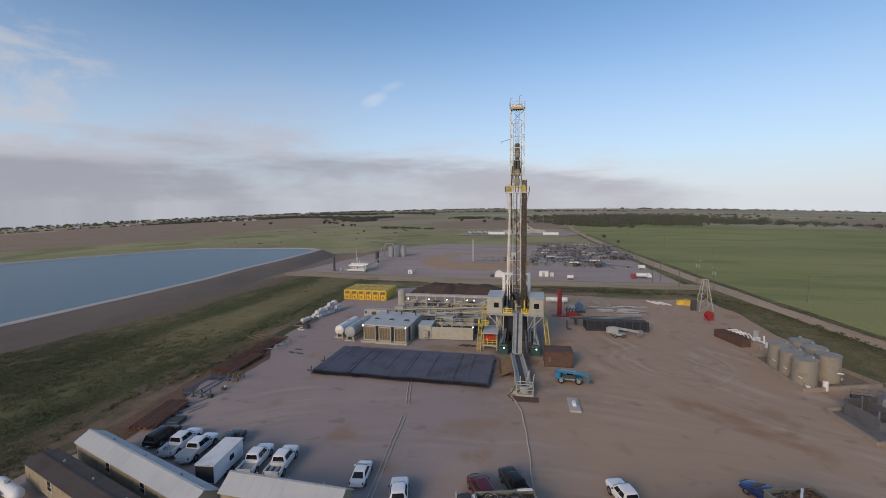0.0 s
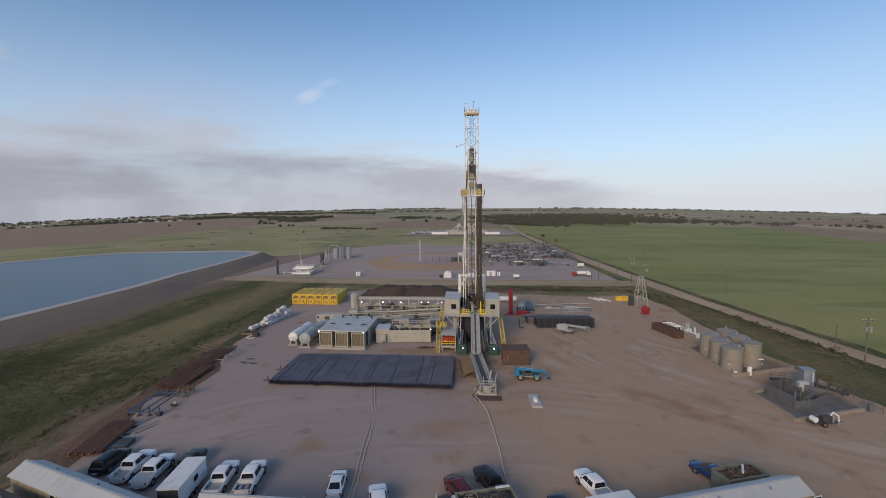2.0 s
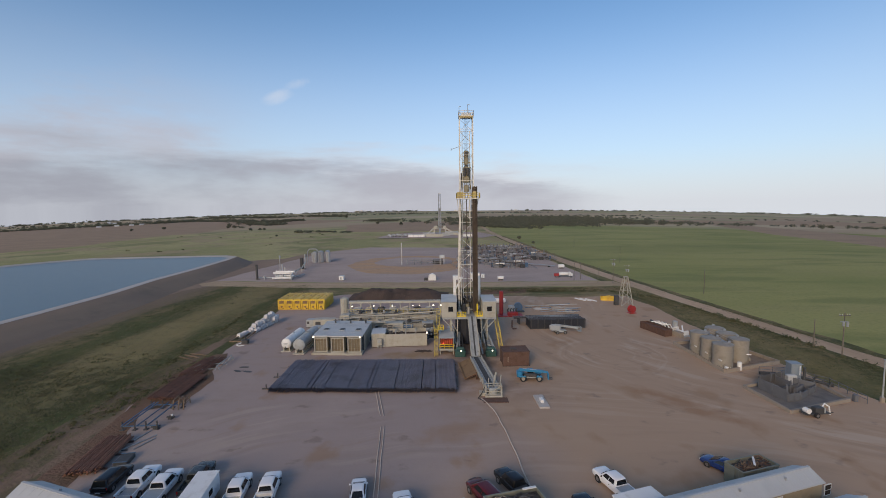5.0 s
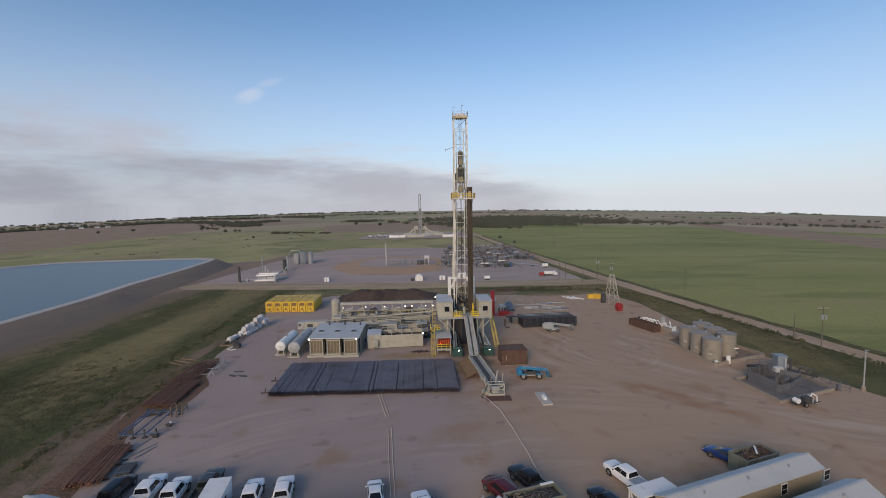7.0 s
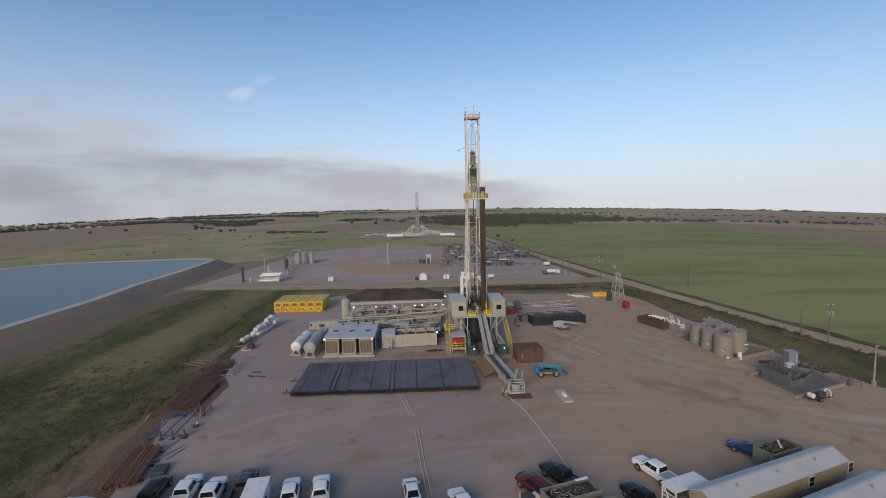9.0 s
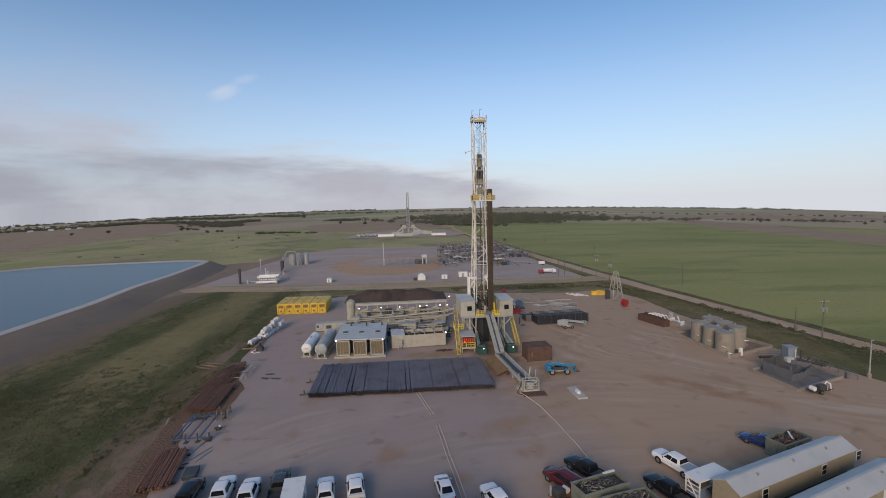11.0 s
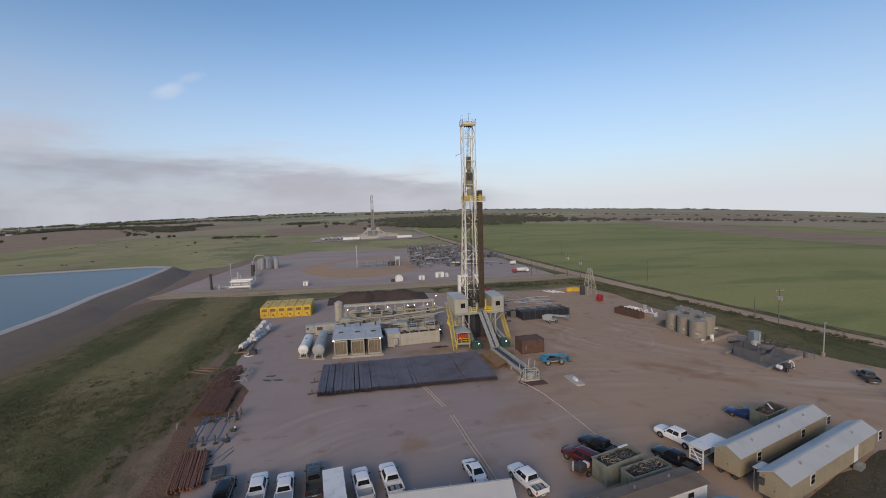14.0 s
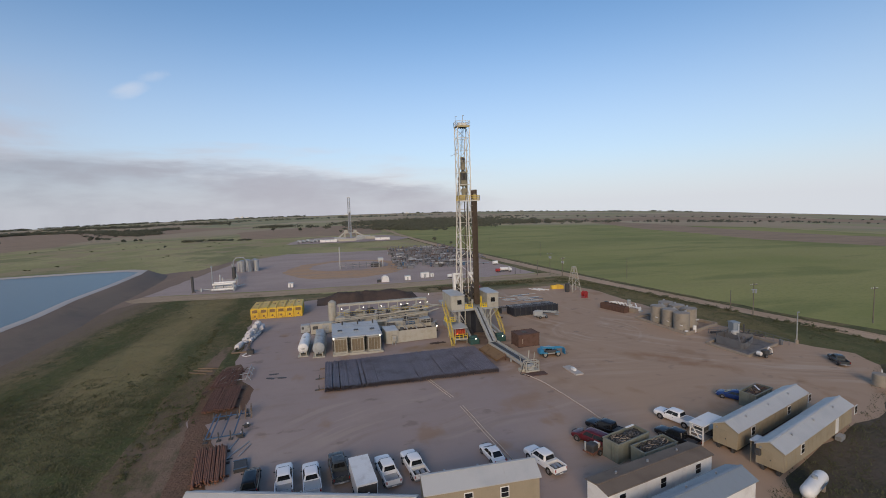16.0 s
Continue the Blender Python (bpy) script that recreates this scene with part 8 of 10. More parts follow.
def build_box_trailer():
    t = thing("box_trailer", "white enclosed box trailer with a dark window", "trailer", pose(-33.0, -62.2, 0.08, 0, 0, 96))
    part("box", S().soft_box(-3.0, 3.0, -1.15, 1.15, 0.6, 2.7, 0.08), M_CAR_WHITE, t)
    part("roof", S().box(-3.03, 3.03, -1.18, 1.18, 2.7, 2.78), M_WHITE, t)
    part("rear_door", S().box(-3.05, -3.0, -1.05, 1.05, 0.7, 2.6), M_DARK, t, "dark open rear door")
    part("side_window", S().box(0.0, 0.9, -1.18, -1.14, 1.5, 2.1), M_GLASS, t)
    for x in (-0.6, 0.3):
        for y in (-1.1, 1.1):
            wheel(t, x, y, 0.36, 0.22)
    part("tow_bar", S().beam((3.0, 0.6, 0.55), (4.2, 0, 0.5), 0.1).beam((3.0, -0.6, 0.55), (4.2, 0, 0.5), 0.1), M_DARK, t)
    part("jack", S().box(4.05, 4.15, -0.05, 0.05, 0, 0.8), M_DARK, t)


build_box_trailer()


# ---- site offices ----
def build_house(label, x, y, rz, length, width, roof_mat, wall_mat, ridge=1.05, flat=False, openings=(), annex=None, base=0.7, eave=3.25, end_door=True):
    """A long portable building. Its long side runs along local x from the pose; openings: (side, place, kind)."""
    t = thing("site_office", label, "portable building", pose(x, y, 0.08, 0, 0, rz), "site offices")
    w = width
    rise = 0.25 if flat else ridge
    outline = [(0, base), (0, eave), (w / 2, eave + rise), (w, eave), (w, base)]
    part("wall", S().loft([[(0, b, c) for b, c in outline], [(length, b, c) for b, c in outline]]), wall_mat, t)
    for s in (0, 1):
        y0, y1 = (-0.18, w / 2) if s == 0 else (w + 0.18, w / 2)
        z0 = eave - 0.18 * rise / (w / 2)
        prof = [(y0, z0 + 0.01), (y1, eave + rise + 0.01), (y1, eave + rise + 0.10), (y0, z0 + 0.10)]
        roof = part("roof_slope", S().loft([[(-0.2, b, c) for b, c in prof], [(length + 0.2, b, c) for b, c in prof]]), roof_mat, t)
        if not flat:
            for k in range(int(length / 1.2) + 1):
                xx = 0.1 + 1.2 * k
                part("roof_seam", S().beam((xx, y0, z0 + 0.105), (xx, y1, eave + rise + 0.105), 0.03, 0.02), roof_mat, roof)
    part("ridge_cap", S().box(-0.2, length + 0.2, w / 2 - 0.14, w / 2 + 0.14, eave + rise + 0.08, eave + rise + 0.14), roof_mat, t)
    part("skid", S().box(0.2, length - 0.2, 0.5, 0.8, 0, base).box(0.2, length - 0.2, w - 0.8, w - 0.5, 0, base), M_DARK, t)
    for k in range(int(length / 1.22)):
        xx = 0.6 + 1.22 * k
        for y0, y1 in ((-0.02, 0.0), (w, w + 0.02)):
            part("wall_seam", S().box(xx - 0.02, xx + 0.02, y0, y1, base + 0.02, eave - 0.15), wall_mat, t)
    for side, place, what in openings:
        yy = -0.05 if side == 0 else w
        if what == "window":
            fr = part("window", S().box(place - 0.5, place + 0.5, yy, yy + 0.05, 1.5, 2.75), M_WHITE, t)
            part("pane", S().box(place - 0.4, place + 0.4, yy - 0.02, yy + 0.07, 2.15, 2.65), M_GLASS, fr)
            part("pane", S().box(place - 0.4, place + 0.4, yy - 0.02, yy + 0.07, 1.6, 2.08), M_GLASS, fr)
        else:
            d = part("door", S().box(place - 0.5, place + 0.5, yy, yy + 0.05, base + 0.05, 2.85), M_WHITE, t)
            part("door_step", S().box(place - 0.7, place + 0.7, yy - 0.7, yy, 0, base - 0.1), M_STEEL, d)
    if end_door:
        d = part("end_door", S().box(-0.05, 0.0, w * 0.42, w * 0.72, base + 0.05, 2.7), wall_mat, t)
        part("handle", S().box(-0.1, -0.05, w * 0.45, w * 0.48, 1.6, 1.75), M_DARK, d)
    part("end_lamp", S().box(-0.12, 0.0, w - 0.6, w - 0.4, 2.75, 2.95), M_STEEL, t)
    for k in range(3):
        part("roof_vent", S().tube((length * (0.2 + 0.3 * k), w * 0.3, eave + rise * 0.6), (length * (0.2 + 0.3 * k), w * 0.3, eave + rise * 0.6 + 0.35), 0.12, 8), M_STEEL, t)
    return t


# two tan offices with pale metal roofs
build_house("long tan site office with a pale grey gabled metal roof", 13.5, -69.2, 16.8, 20.7, 3.0, M_PALEROOF, M_TANWALL, ridge=0.75, eave=3.1, openings=((0, 14.5, "window"), (0, 21.5, "window"), (0, 4, "window")))
t = build_house("tan site office with a pale gabled metal roof and a porch", 14.2, -74.6, 17.3, 21.5, 2.9, M_PALEROOF, M_TANWALL, ridge=0.75, eave=3.1, openings=((0, 16, "door"), (0, 23, "window"), (0, 5, "window")))
part("porch_roof", S().box(0.6, 2.6, 2.95, 3.9, 2.85, 2.97), M_PALEROOF, t, "pale porch roof")
part("porch_post", S().box(0.7, 0.8, 3.7, 3.8, 0, 2.85).box(2.4, 2.5, 3.7, 3.8, 0, 2.85), M_TANWALL, t)
part("air_conditioner", S().soft_box(-0.5, 0.0, 2.3, 2.85, 1.9, 2.6, 0.06), M_DARK, t)
# the office behind the pickups
build_house("white-roofed tan site office near the parked pickups", -14.4, -66.9, 177.5, 12.6, 3.3, M_PALEROOF, M_TANWALL, openings=((1, 4, "window"), (1, 8, "window")))
# brown and blue-grey roofed offices
build_house("white site office with a low brown shingle roof", 5.8, -69.3, 190.0, 15.9, 3.0, M_BROWNROOF, M_WHITE, flat=True, openings=((1, 2.4, "window"), (1, 8.0, "window"), (1, 14, "window")), eave=3.1)
build_house("white site office with a blue-grey gabled roof", 5.8, -74.6, 191.5, 16.0, 3.1, M_BLUEROOF, M_WHITE, openings=((1, 5, "window"), (1, 11, "window")), ridge=0.7)
# two offices at the west end
build_house("long tan site office with a pale metal roof by the weeds", -27.9, -69.0, 161.0, 24.0, 3.0, M_PALEROOF, M_TANWALL, ridge=0.8, eave=2.95, openings=((1, 8.5, "window"), (1, 16, "window")))
build_house("tan site office with a low dark brown roof", -30.8, -72.9, 161.5, 22.5, 3.0, M_DARKROOF, M_TANWALL, flat=True, openings=((1, 5, "window"), (1, 16, "window")), eave=2.9)


def build_propane_tank(x, y, rz):
    t = thing("propane_tank", "white horizontal propane tank on legs", "propane tank", pose(x, y, 0.08, 0, 0, rz), "propane tanks")
    k, r, lng, rings = 18, 0.72, 4.2, []
    for f, rr in ((-0.75, 0.2), (-0.6, 0.6), (-0.3, 0.9), (0, 1.0), (lng, 1.0), (lng + 0.3, 0.9), (lng + 0.6, 0.6), (lng + 0.75, 0.2)):
        rings.append([(f, r * rr * math.cos(2 * math.pi * i / k), r + 0.55 + r * rr * math.sin(2 * math.pi * i / k)) for i in range(k)])
    part("shell", S().loft(rings), M_WHITE, t)
    for xx in (0.6, lng - 0.6):
        part("leg", S().box(xx - 0.15, xx + 0.15, -0.6, 0.6, 0, 0.75), M_CONCRETE, t)
    part("dome", S().tube((lng / 2, 0, 2 * r + 0.5), (lng / 2, 0, 2 * r + 0.8), 0.28, 12), M_GREYPAINT, t)
    part("bar_writing", S().box(1.2, 3.2, -0.87, -0.845, 1.35, 1.55), M_BLUEPIPE, t, "unreadable dark lettering")


build_propane_tank(12.6, -78.4, 21)
build_propane_tank(-54.4, -70.2, -17)


def build_hose_box(x, y, rz, w, d, h, label, debris):
    t = build_open_box("hose_box", label, "storage bin", x, y, rz, w, d, h, M_PALEGREEN, M_DARK, 4)
    rnd = random.Random(int(w * 10) + debris)
    for k in range(34):
        cx, cy, rr = rnd.uniform(0.9, w - 0.9), rnd.uniform(0.6, d - 0.6), rnd.uniform(0.25, 0.55)
        pts = [(cx + rr * 1.6 * math.cos(a), cy + rr * math.sin(a), h * 0.86 + 0.1 + 0.4 * rnd.random()) for a in [i * math.pi / 6 for i in range(rnd.randint(8, 13))]]
        part("hose_coil", S().pipe(pts, 0.05, 6), (M_DARK, M_PLASTIC_GREY, M_TYRE, M_DARK, M_CONCRETE, M_DARK, M_TYRE)[k % 7] if not debris else (M_RUST, M_WOOD, M_DARK)[k % 3], t)
    if debris:
        part("plank", S().beam((w * 0.45, d * 0.25, h + 0.25), (w * 0.7, d * 0.8, h + 0.3), 0.22, 0.06), M_WHITE, t, "white plank")
    elif w > 5.8:
        part("plank", S().box(w * 0.72, w * 0.98, d - 0.25, d + 0.05, h + 0.14, h + 0.22), M_WHITE, t, "white plank")
    part("ladder_rungs", S().beam((-0.1, 0.5, 0.2), (-0.1, 0.5, h), 0.07).beam((-0.1, 1.0, 0.2), (-0.1, 1.0, h), 0.07), M_PALEGREEN, t)
    return t


build_hose_box(-1.8, -66.3, 15, 6.0, 2.4, 2.4, "pale green open steel bin heaped with coiled hoses", 0)
build_hose_box(0.0, -68.9, 11, 5.7, 2.1, 2.4, "pale green steel bin full of dark hoses", 0)
build_hose_box(27.1, -60.2, 16, 5.3, 2.4, 2.2, "pale green steel skip heaped with scrap wood", 1)


def build_cage():
    t = thing("pipe_cage", "white-topped steel storage frame with white bars", "storage frame", pose(11.4, -66.0, 0.08, 0, 0, 17))
    part("roof", S().box(-0.1, 4.8, -0.1, 1.9, 2.55, 2.67), M_WHITE, t, "stained white roof sheet")
    for x in (0, 4.6):
        for y in (0, 1.7):
            part("corner_post", S().box(x, x + 0.12, y, y + 0.12, 0, 2.55), M_WHITE, t)
    for z in (0.3, 0.8, 1.3, 1.8, 2.3):
        part("bar", S().box(0.02, 0.1, 0.1, 1.7, z, z + 0.1), M_WHITE, t)
    part("brace", S().beam((0.06, 0.2, 0.3), (0.06, 1.6, 2.3), 0.1), M_WHITE, t)
    part("shelf", S().box(0.2, 4.6, 0.2, 1.6, 1.4, 1.48).box(0.2, 4.6, 0.2, 1.6, 0.2, 0.28), M_STEEL, t)
    part("crate", S().soft_box(0.6, 2.2, 0.4, 1.5, 1.48, 2.2, 0.1), M_DARK, t)
    part("crate", S().soft_box(2.8, 4.4, 0.3, 1.5, 0.28, 1.2, 0.1), M_DARK, t)


build_cage()


def build_welding_cart():
    t = thing("welding_trailer", "small dark trailer with an orange base and white tank", "trailer", pose(-3.2, -63.1, 0.08, 0, 0, 25))
    part("bed", S().box(-1.3, 1.3, -0.8, 0.8, 0.45, 0.6), M_RUSTPIPE, t)
    for y in (-0.9, 0.9):
        wheel(t, 0, y, 0.36, 0.22)
    part("welder", S().soft_box(-1.1, 0.2, -0.6, 0.6, 0.6, 1.5, 0.12), M_DARK, t)
    part("water_tank", S().tube((0.7, -0.35, 0.95), (0.7, 0.35, 0.95), 0.34, 14), M_WHITE, t)
    part("gas_bottle", S().tube((-1.15, 0.5, 0.6), (-1.15, 0.5, 1.8), 0.13, 8), M_GREYPAINT, t)
    part("tow_bar", S().beam((1.3, 0, 0.5), (2.4, 0, 0.5), 0.1), M_DARK, t)
    u = thing("grey_tank", "upright grey tank standing at the edge of the pad", "tank", pose(54.8, -59.6, 0.08))
    part("shell", S().tube((0, 0, 0), (0, 0, 2.0), 1.1, 18).tube((0, 0, 2.0), (0, 0, 2.25), 1.1, 18, 0.4), M_GREYTANK, u)
    part("fitting", S().tube((0.3, 0, 2.2), (0.3, 0, 2.7), 0.1, 8), M_WHITE, u)


build_welding_cart()


# ---- west edge of the pad ----
def bag_mesh(seed):
    """A slumped square sack with sagging sides."""
    rings = []
    for z, f in ((0, 0.44), (0.08, 0.52), (0.35, 0.56), (0.62, 0.545), (0.85, 0.50), (0.98, 0.40), (1.04, 0.20)):
        ring = []
        for k in range(16):
            a = 2 * math.pi * k / 16
            sq = 1 / max(abs(math.cos(a)), abs(math.sin(a))) ** 0.85
            d = 1 + 0.16 * noise.noise((1.7 * math.cos(a) + seed, 1.7 * math.sin(a), 2.2 * z))
            ring.append((f * sq * math.cos(a) * d, f * sq * math.sin(a) * d, z + 0.12 * noise.noise((ring and ring[-1][0] or 0.0, a, seed)) * (z > 0.5)))
        rings.append(ring)
    return S().loft(rings)


def build_bags():
    kinds = []
    for i in range(4):
        bag = thing("bulk_bag", "lumpy white bulk bag of drilling material", "bulk bag", pose(0, 0, 0), "heap of bulk bags")
        part("sack", bag_mesh(3.1 * i), M_BAG, bag)
        part("lifting_loop", S().beam((-0.35, -0.3, 0.95), (0.1 * i, 0.1, 1.16), 0.06).beam((0.35, -0.3, 0.95), (-0.3, 0.3, 1.1), 0.06), M_BAG, bag)
        kinds.append(bag)
    rnd = random.Random(8)
    places = []
    for i in range(13):
        for j in range(1 if i < 4 else 2):
            places.append((-58.4 + 1.22 * j + 0.16 * i + rnd.uniform(-0.15, 0.15), 3.6 + 1.28 * i + rnd.uniform(-0.15, 0.15), 0.08))
    for i in range(4, 13):
        for j in range(1 if i < 10 else 2):
            places.append((-57.9 + 1.2 * j + 0.16 * i + rnd.uniform(-0.2, 0.3), 4.2 + 1.28 * i, 1.14))
    for i in range(8, 11):
        places.append((-57.4 + 0.16 * i, 4.6 + 1.3 * i, 2.2))
    for k, (x, y, z) in enumerate(places):
        m = pose(x, y, z, rnd.uniform(-4, 4), rnd.uniform(-4, 4), rnd.uniform(-25, 25)) @ Matrix.Scale(rnd.uniform(0.98, 1.14), 4)
        if k < 4:
            kinds[k].matrix_basis = m
        else:
            copy_thing(kinds[k % 4], m)


build_bags()


def build_pipe_bundle(name, label, x, y, rz, length, count, mat, r=0.11, spread=0.28, layers=1, z=0.35, mess=0.06):
    t = thing(name, label, "pipe rack", pose(x, y, 0.08, 0, 0, rz))
    rnd = random.Random(int(abs(x * 10)))
    for j in range(layers):
        for k in range(count):
            part("pipe", S().tube((spread * k + rnd.uniform(-mess, mess), rnd.uniform(-0.4, 0.4) * (1 + 2 * mess), z + 2 * r * j), (spread * k + rnd.uniform(-mess, mess), length + rnd.uniform(-0.4, 0.4) * (1 + 3 * mess), z + 2 * r * j + rnd.uniform(0, mess * 0.5)), r, 7), mat, t)
    for f in (0.12, 0.5, 0.88):
        part("sill", S().box(-0.4, spread * count + 0.3, length * f - 0.12, length * f + 0.12, 0, z - r), M_RUST, t)
    return t


def build_west_edge():
    build_pipe_bundle("rusty_pipe_rack", "rack of rusty brown pipe at the edge of the pad", -57.2, -33.9, 2, 10.2, 26, M_RUSTPIPE, 0.09, 0.19, 2, 0.35, 0.14)
    build_pipe_bundle("rusty_pipe_rack", "bundle of rusty rods lying in the red clay", -58.6, -22.6, -1, 9.6, 22, M_RUSTPIPE, 0.09, 0.19, 2, 0.3, 0.35)
    build_pipe_bundle("rusty_beam_stack", "stack of rusty steel beams beside the vehicles", -52.9, -55.7, 10, 8.6, 18, M_RUSTPIPE, 0.11, 0.21, 2, 0.35, 0.12)
    t = thing("blue_pipe_rack", "low blue steel pipe rack with dark jacks", "pipe rack", pose(-54.2, -44.7, 0.08, 0, 0, 3))
    for x in (0.2, 0.8, 3.9):
        part("long_bar", S().beam((x, 0.2, 0.9), (x + 0.1, 8.2, 0.9), 0.15), M_BLUEPIPE, t, "blue bar")
    for y in (0.6, 7.8):
        part("cross_bar", S().beam((-0.2, y, 0.6), (5.2, y, 0.6), 0.14), M_BLUEPIPE, t)
        for x in (0.0, 1.8, 3.4, 5.0):
            part("jack", S().beam((x, y, 0), (x, y, 1.3), 0.16).box(x - 0.3, x + 0.3, y - 0.3, y + 0.3, 0, 0.1), M_DARK, t)
    part("inner_bar", S().beam((2.2, 0.3, 0.7), (2.4, 8.6, 0.7), 0.12), M_BLUEPIPE, t)
    for k, (x, y) in enumerate(((-49.2, -40.6), (-49.6, -43.6))):
        u = thing("valve_skid", "small grey valve block on the ground", "valve", pose(x, y, 0.08, 0, 0, 20 * k))
        part("valve_body", S().soft_box(-0.35, 0.35, -0.3, 0.3, 0, 0.5, 0.1).tube((-0.6, 0, 0.3), (0.6, 0, 0.3), 0.12, 8), M_DARK, u)
        part("white_cap", S().tube((0.2, 0, 0.5), (0.2, 0, 0.72), 0.16, 10), M_WHITE, u)
    for k in range(3):
        x = -50.9 + 0.85 * k
        u = thing("trestle", "brown steel A-frame trestle", "trestle", pose(x, -36.2, 0.08, 0, 0, 8), "trestles by the pipe rack")
        part("frame", S().beam((0, -1.4, 0), (0, -0.9, 1.5), 0.14).beam((0, 1.4, 0), (0, 0.9, 1.5), 0.14).beam((0, -0.9, 1.45), (0, 0.9, 1.45), 0.14).beam((0, -1.15, 0.7), (0, 1.15, 0.7), 0.1), M_WOOD, u)
    v = thing("rail_fence", "low grey steel trestle fence", "trestle", pose(-53.0, -20.0, 0.08, 0, 0, 2))
    part("rail", S().beam((0.5, 0, 1.0), (0.5, 7.0, 1.0), 0.14).beam((0.9, 0, 0.5), (0.9, 7.0, 0.5), 0.12), M_GREYPAINT, v)
    for y in (0.3, 3.4, 6.6):
        part("leg", S().beam((0, y, 0), (0.5, y, 1.0), 0.13).beam((1.1, y, 0), (0.5, y, 1.0), 0.13).beam((-2.6, y, 0.3), (0.2, y, 0.4), 0.1), M_GREYPAINT, v)
    w = thing("open_frame", "rusty rectangular steel frame lying on the pad", "steel frame", pose(-59.0, -0.8, 0.08, 0, 0, -2))
    part("frame_bar", S().beam((0, 0, 0.4), (0.4, 9.5, 0.4), 0.3).beam((3.2, 0, 0.4), (2.2, 9.5, 0.4), 0.3).beam((0, 0, 0.4), (3.2, 0, 0.4), 0.3).beam((0.4, 9.5, 0.4), (2.2, 9.5, 0.4), 0.3).beam((1.6, 0, 0.4), (1.4, 9.5, 0.4), 0.16), M_WOOD, w)
    x = thing("pump_unit", "small dark pump with pale hose", "pump", pose(-54.8, -1.6, 0.08))
    part("pump_body", S().soft_box(-0.8, 0.8, -0.6, 0.6, 0.1, 1.1, 0.15).tube((0, 0, 1.1), (0, 0, 1.8), 0.25, 10), M_DARK, x)
    part("hose", S().pipe([(-0.8, -0.4, 0.4), (-1.6, -1.4, 0.15), (-0.6, -2.2, 0.12), (0.4, -1.6, 0.12)], 0.12, 6), M_WHITE, x)
    for k, (px_, py_, a) in enumerate(((-49.6, -48.6, 62), (-48.8, -49.6, 70), (-50.6, -50.6, 66), (-50.4, -47.4, 78), (-52.6, -50.4, 12))):
        solo("loose_pipe", S().tube((0, 0, 0.1), (3.2, 0, 0.1), 0.08, 7), M_STEEL if k < 4 else M_DARK, "short length of pipe lying on the ground", "pipe", pose(px_, py_, 0.08, 0, 0, a), "loose pipes")
    y = thing("dark_crate", "dark blue steel crate beside the rusty beams", "crate", pose(-48.6, -53.6, 0.08, 0, 0, 10))
    part("crate_body", S().soft_box(0, 1.6, 0, 2.2, 0, 0.5, 0.05), M_DARK, y)
    part("crate_rim", S().box(-0.05, 1.65, -0.05, 0.08, 0.5, 0.58).box(-0.05, 1.65, 2.12, 2.25, 0.5, 0.58), M_BLUEPIPE, y)
    for k in range(3):
        solo("timber_post", S().box(0, 4.5, 0, 0.22, 0, 0.2), M_WOOD, "weathered timber lying in the grass", "timber", pose(-65.5 + 0.6 * k, -11.0 + 1.1 * k, 0.06, 0, 0, -28 + 5 * k), "timbers in the grass")
    z = thing("scrap_heap", "tangle of pale scrap in the red clay", "scrap heap", pose(-58.2, -23.5, 0.1))
    rnd = random.Random(5)
    for k in range(22):
        a, b = rnd.uniform(0, 6.28), rnd.uniform(0.6, 1.8)
        xx, yy = rnd.uniform(-1.5, 5.0), rnd.uniform(-1.0, 10.5)
        part("scrap_bar", S().beam((xx, yy, rnd.uniform(0.05, 0.3)), (xx + b * math.cos(a), yy + b * math.sin(a), rnd.uniform(0.1, 0.8)), 0.12), (M_WOOD, M_RUST, M_CONCRETE)[k % 3], z)
    for k, (px_, py_) in enumerate(((-47.8, -18.0), (-46.0, -20.6), (-48.2, -20.2))):
        solo("rubber_mat", S().slab(ring_outline(0, 0, 1.0, 0.35, 18, 0.15, k * 1.0), 0, 0.06), M_DARK, "flat dark scrap lying on the pad", "scrap", pose(px_, py_, 0.085, 0, 0, -15 * k), "flat scrap")


build_west_edge()


def ground_line(name, label, pts, r, mat):
    t = solo(name, S().pipe([(x, y, 0.08 + r) for x, y in pts], r, 7), mat, label, "hose")
    return t


def wavy(p, q, k, amount, seed):
    return [(p[0] + (q[0] - p[0]) * i / k + amount * noise.noise((i * 0.35, seed, 0)), p[1] + (q[1] - p[1]) * i / k) for i in range(k + 1)]


ground_line("ground_hose", "pale hose laid along the ground to the catwalk", wavy((0.0, -34.8), (1.5, -38.8), 4, 0.12, 1.0) + wavy((1.5, -38.8), (2.5, -45.6), 5, 0.12, 1.0)[1:] + wavy((2.5, -45.6), (3.6, -60.5), 10, 0.2, 2.0)[1:], 0.085, M_HOSE)
ground_line("ground_hose", "pale hose laid from the casing stack", wavy((-18.6, -31.0), (-16.4, -40.6), 6, 0.06, 3.0), 0.06, M_HOSE)
ground_line("ground_hose", "second pale hose from the casing stack", wavy((-18.1, -31.0), (-15.9, -40.6), 6, 0.06, 3.0), 0.06, M_HOSE)
for dx_ in (0.0, 0.5):
    ground_line("ground_hose", "pale hose running on towards the parked cars", wavy((-15.85 + dx_, -44.2), (-14.2 + dx_, -63.5), 10, 0.10, 4.0), 0.06, M_HOSE)

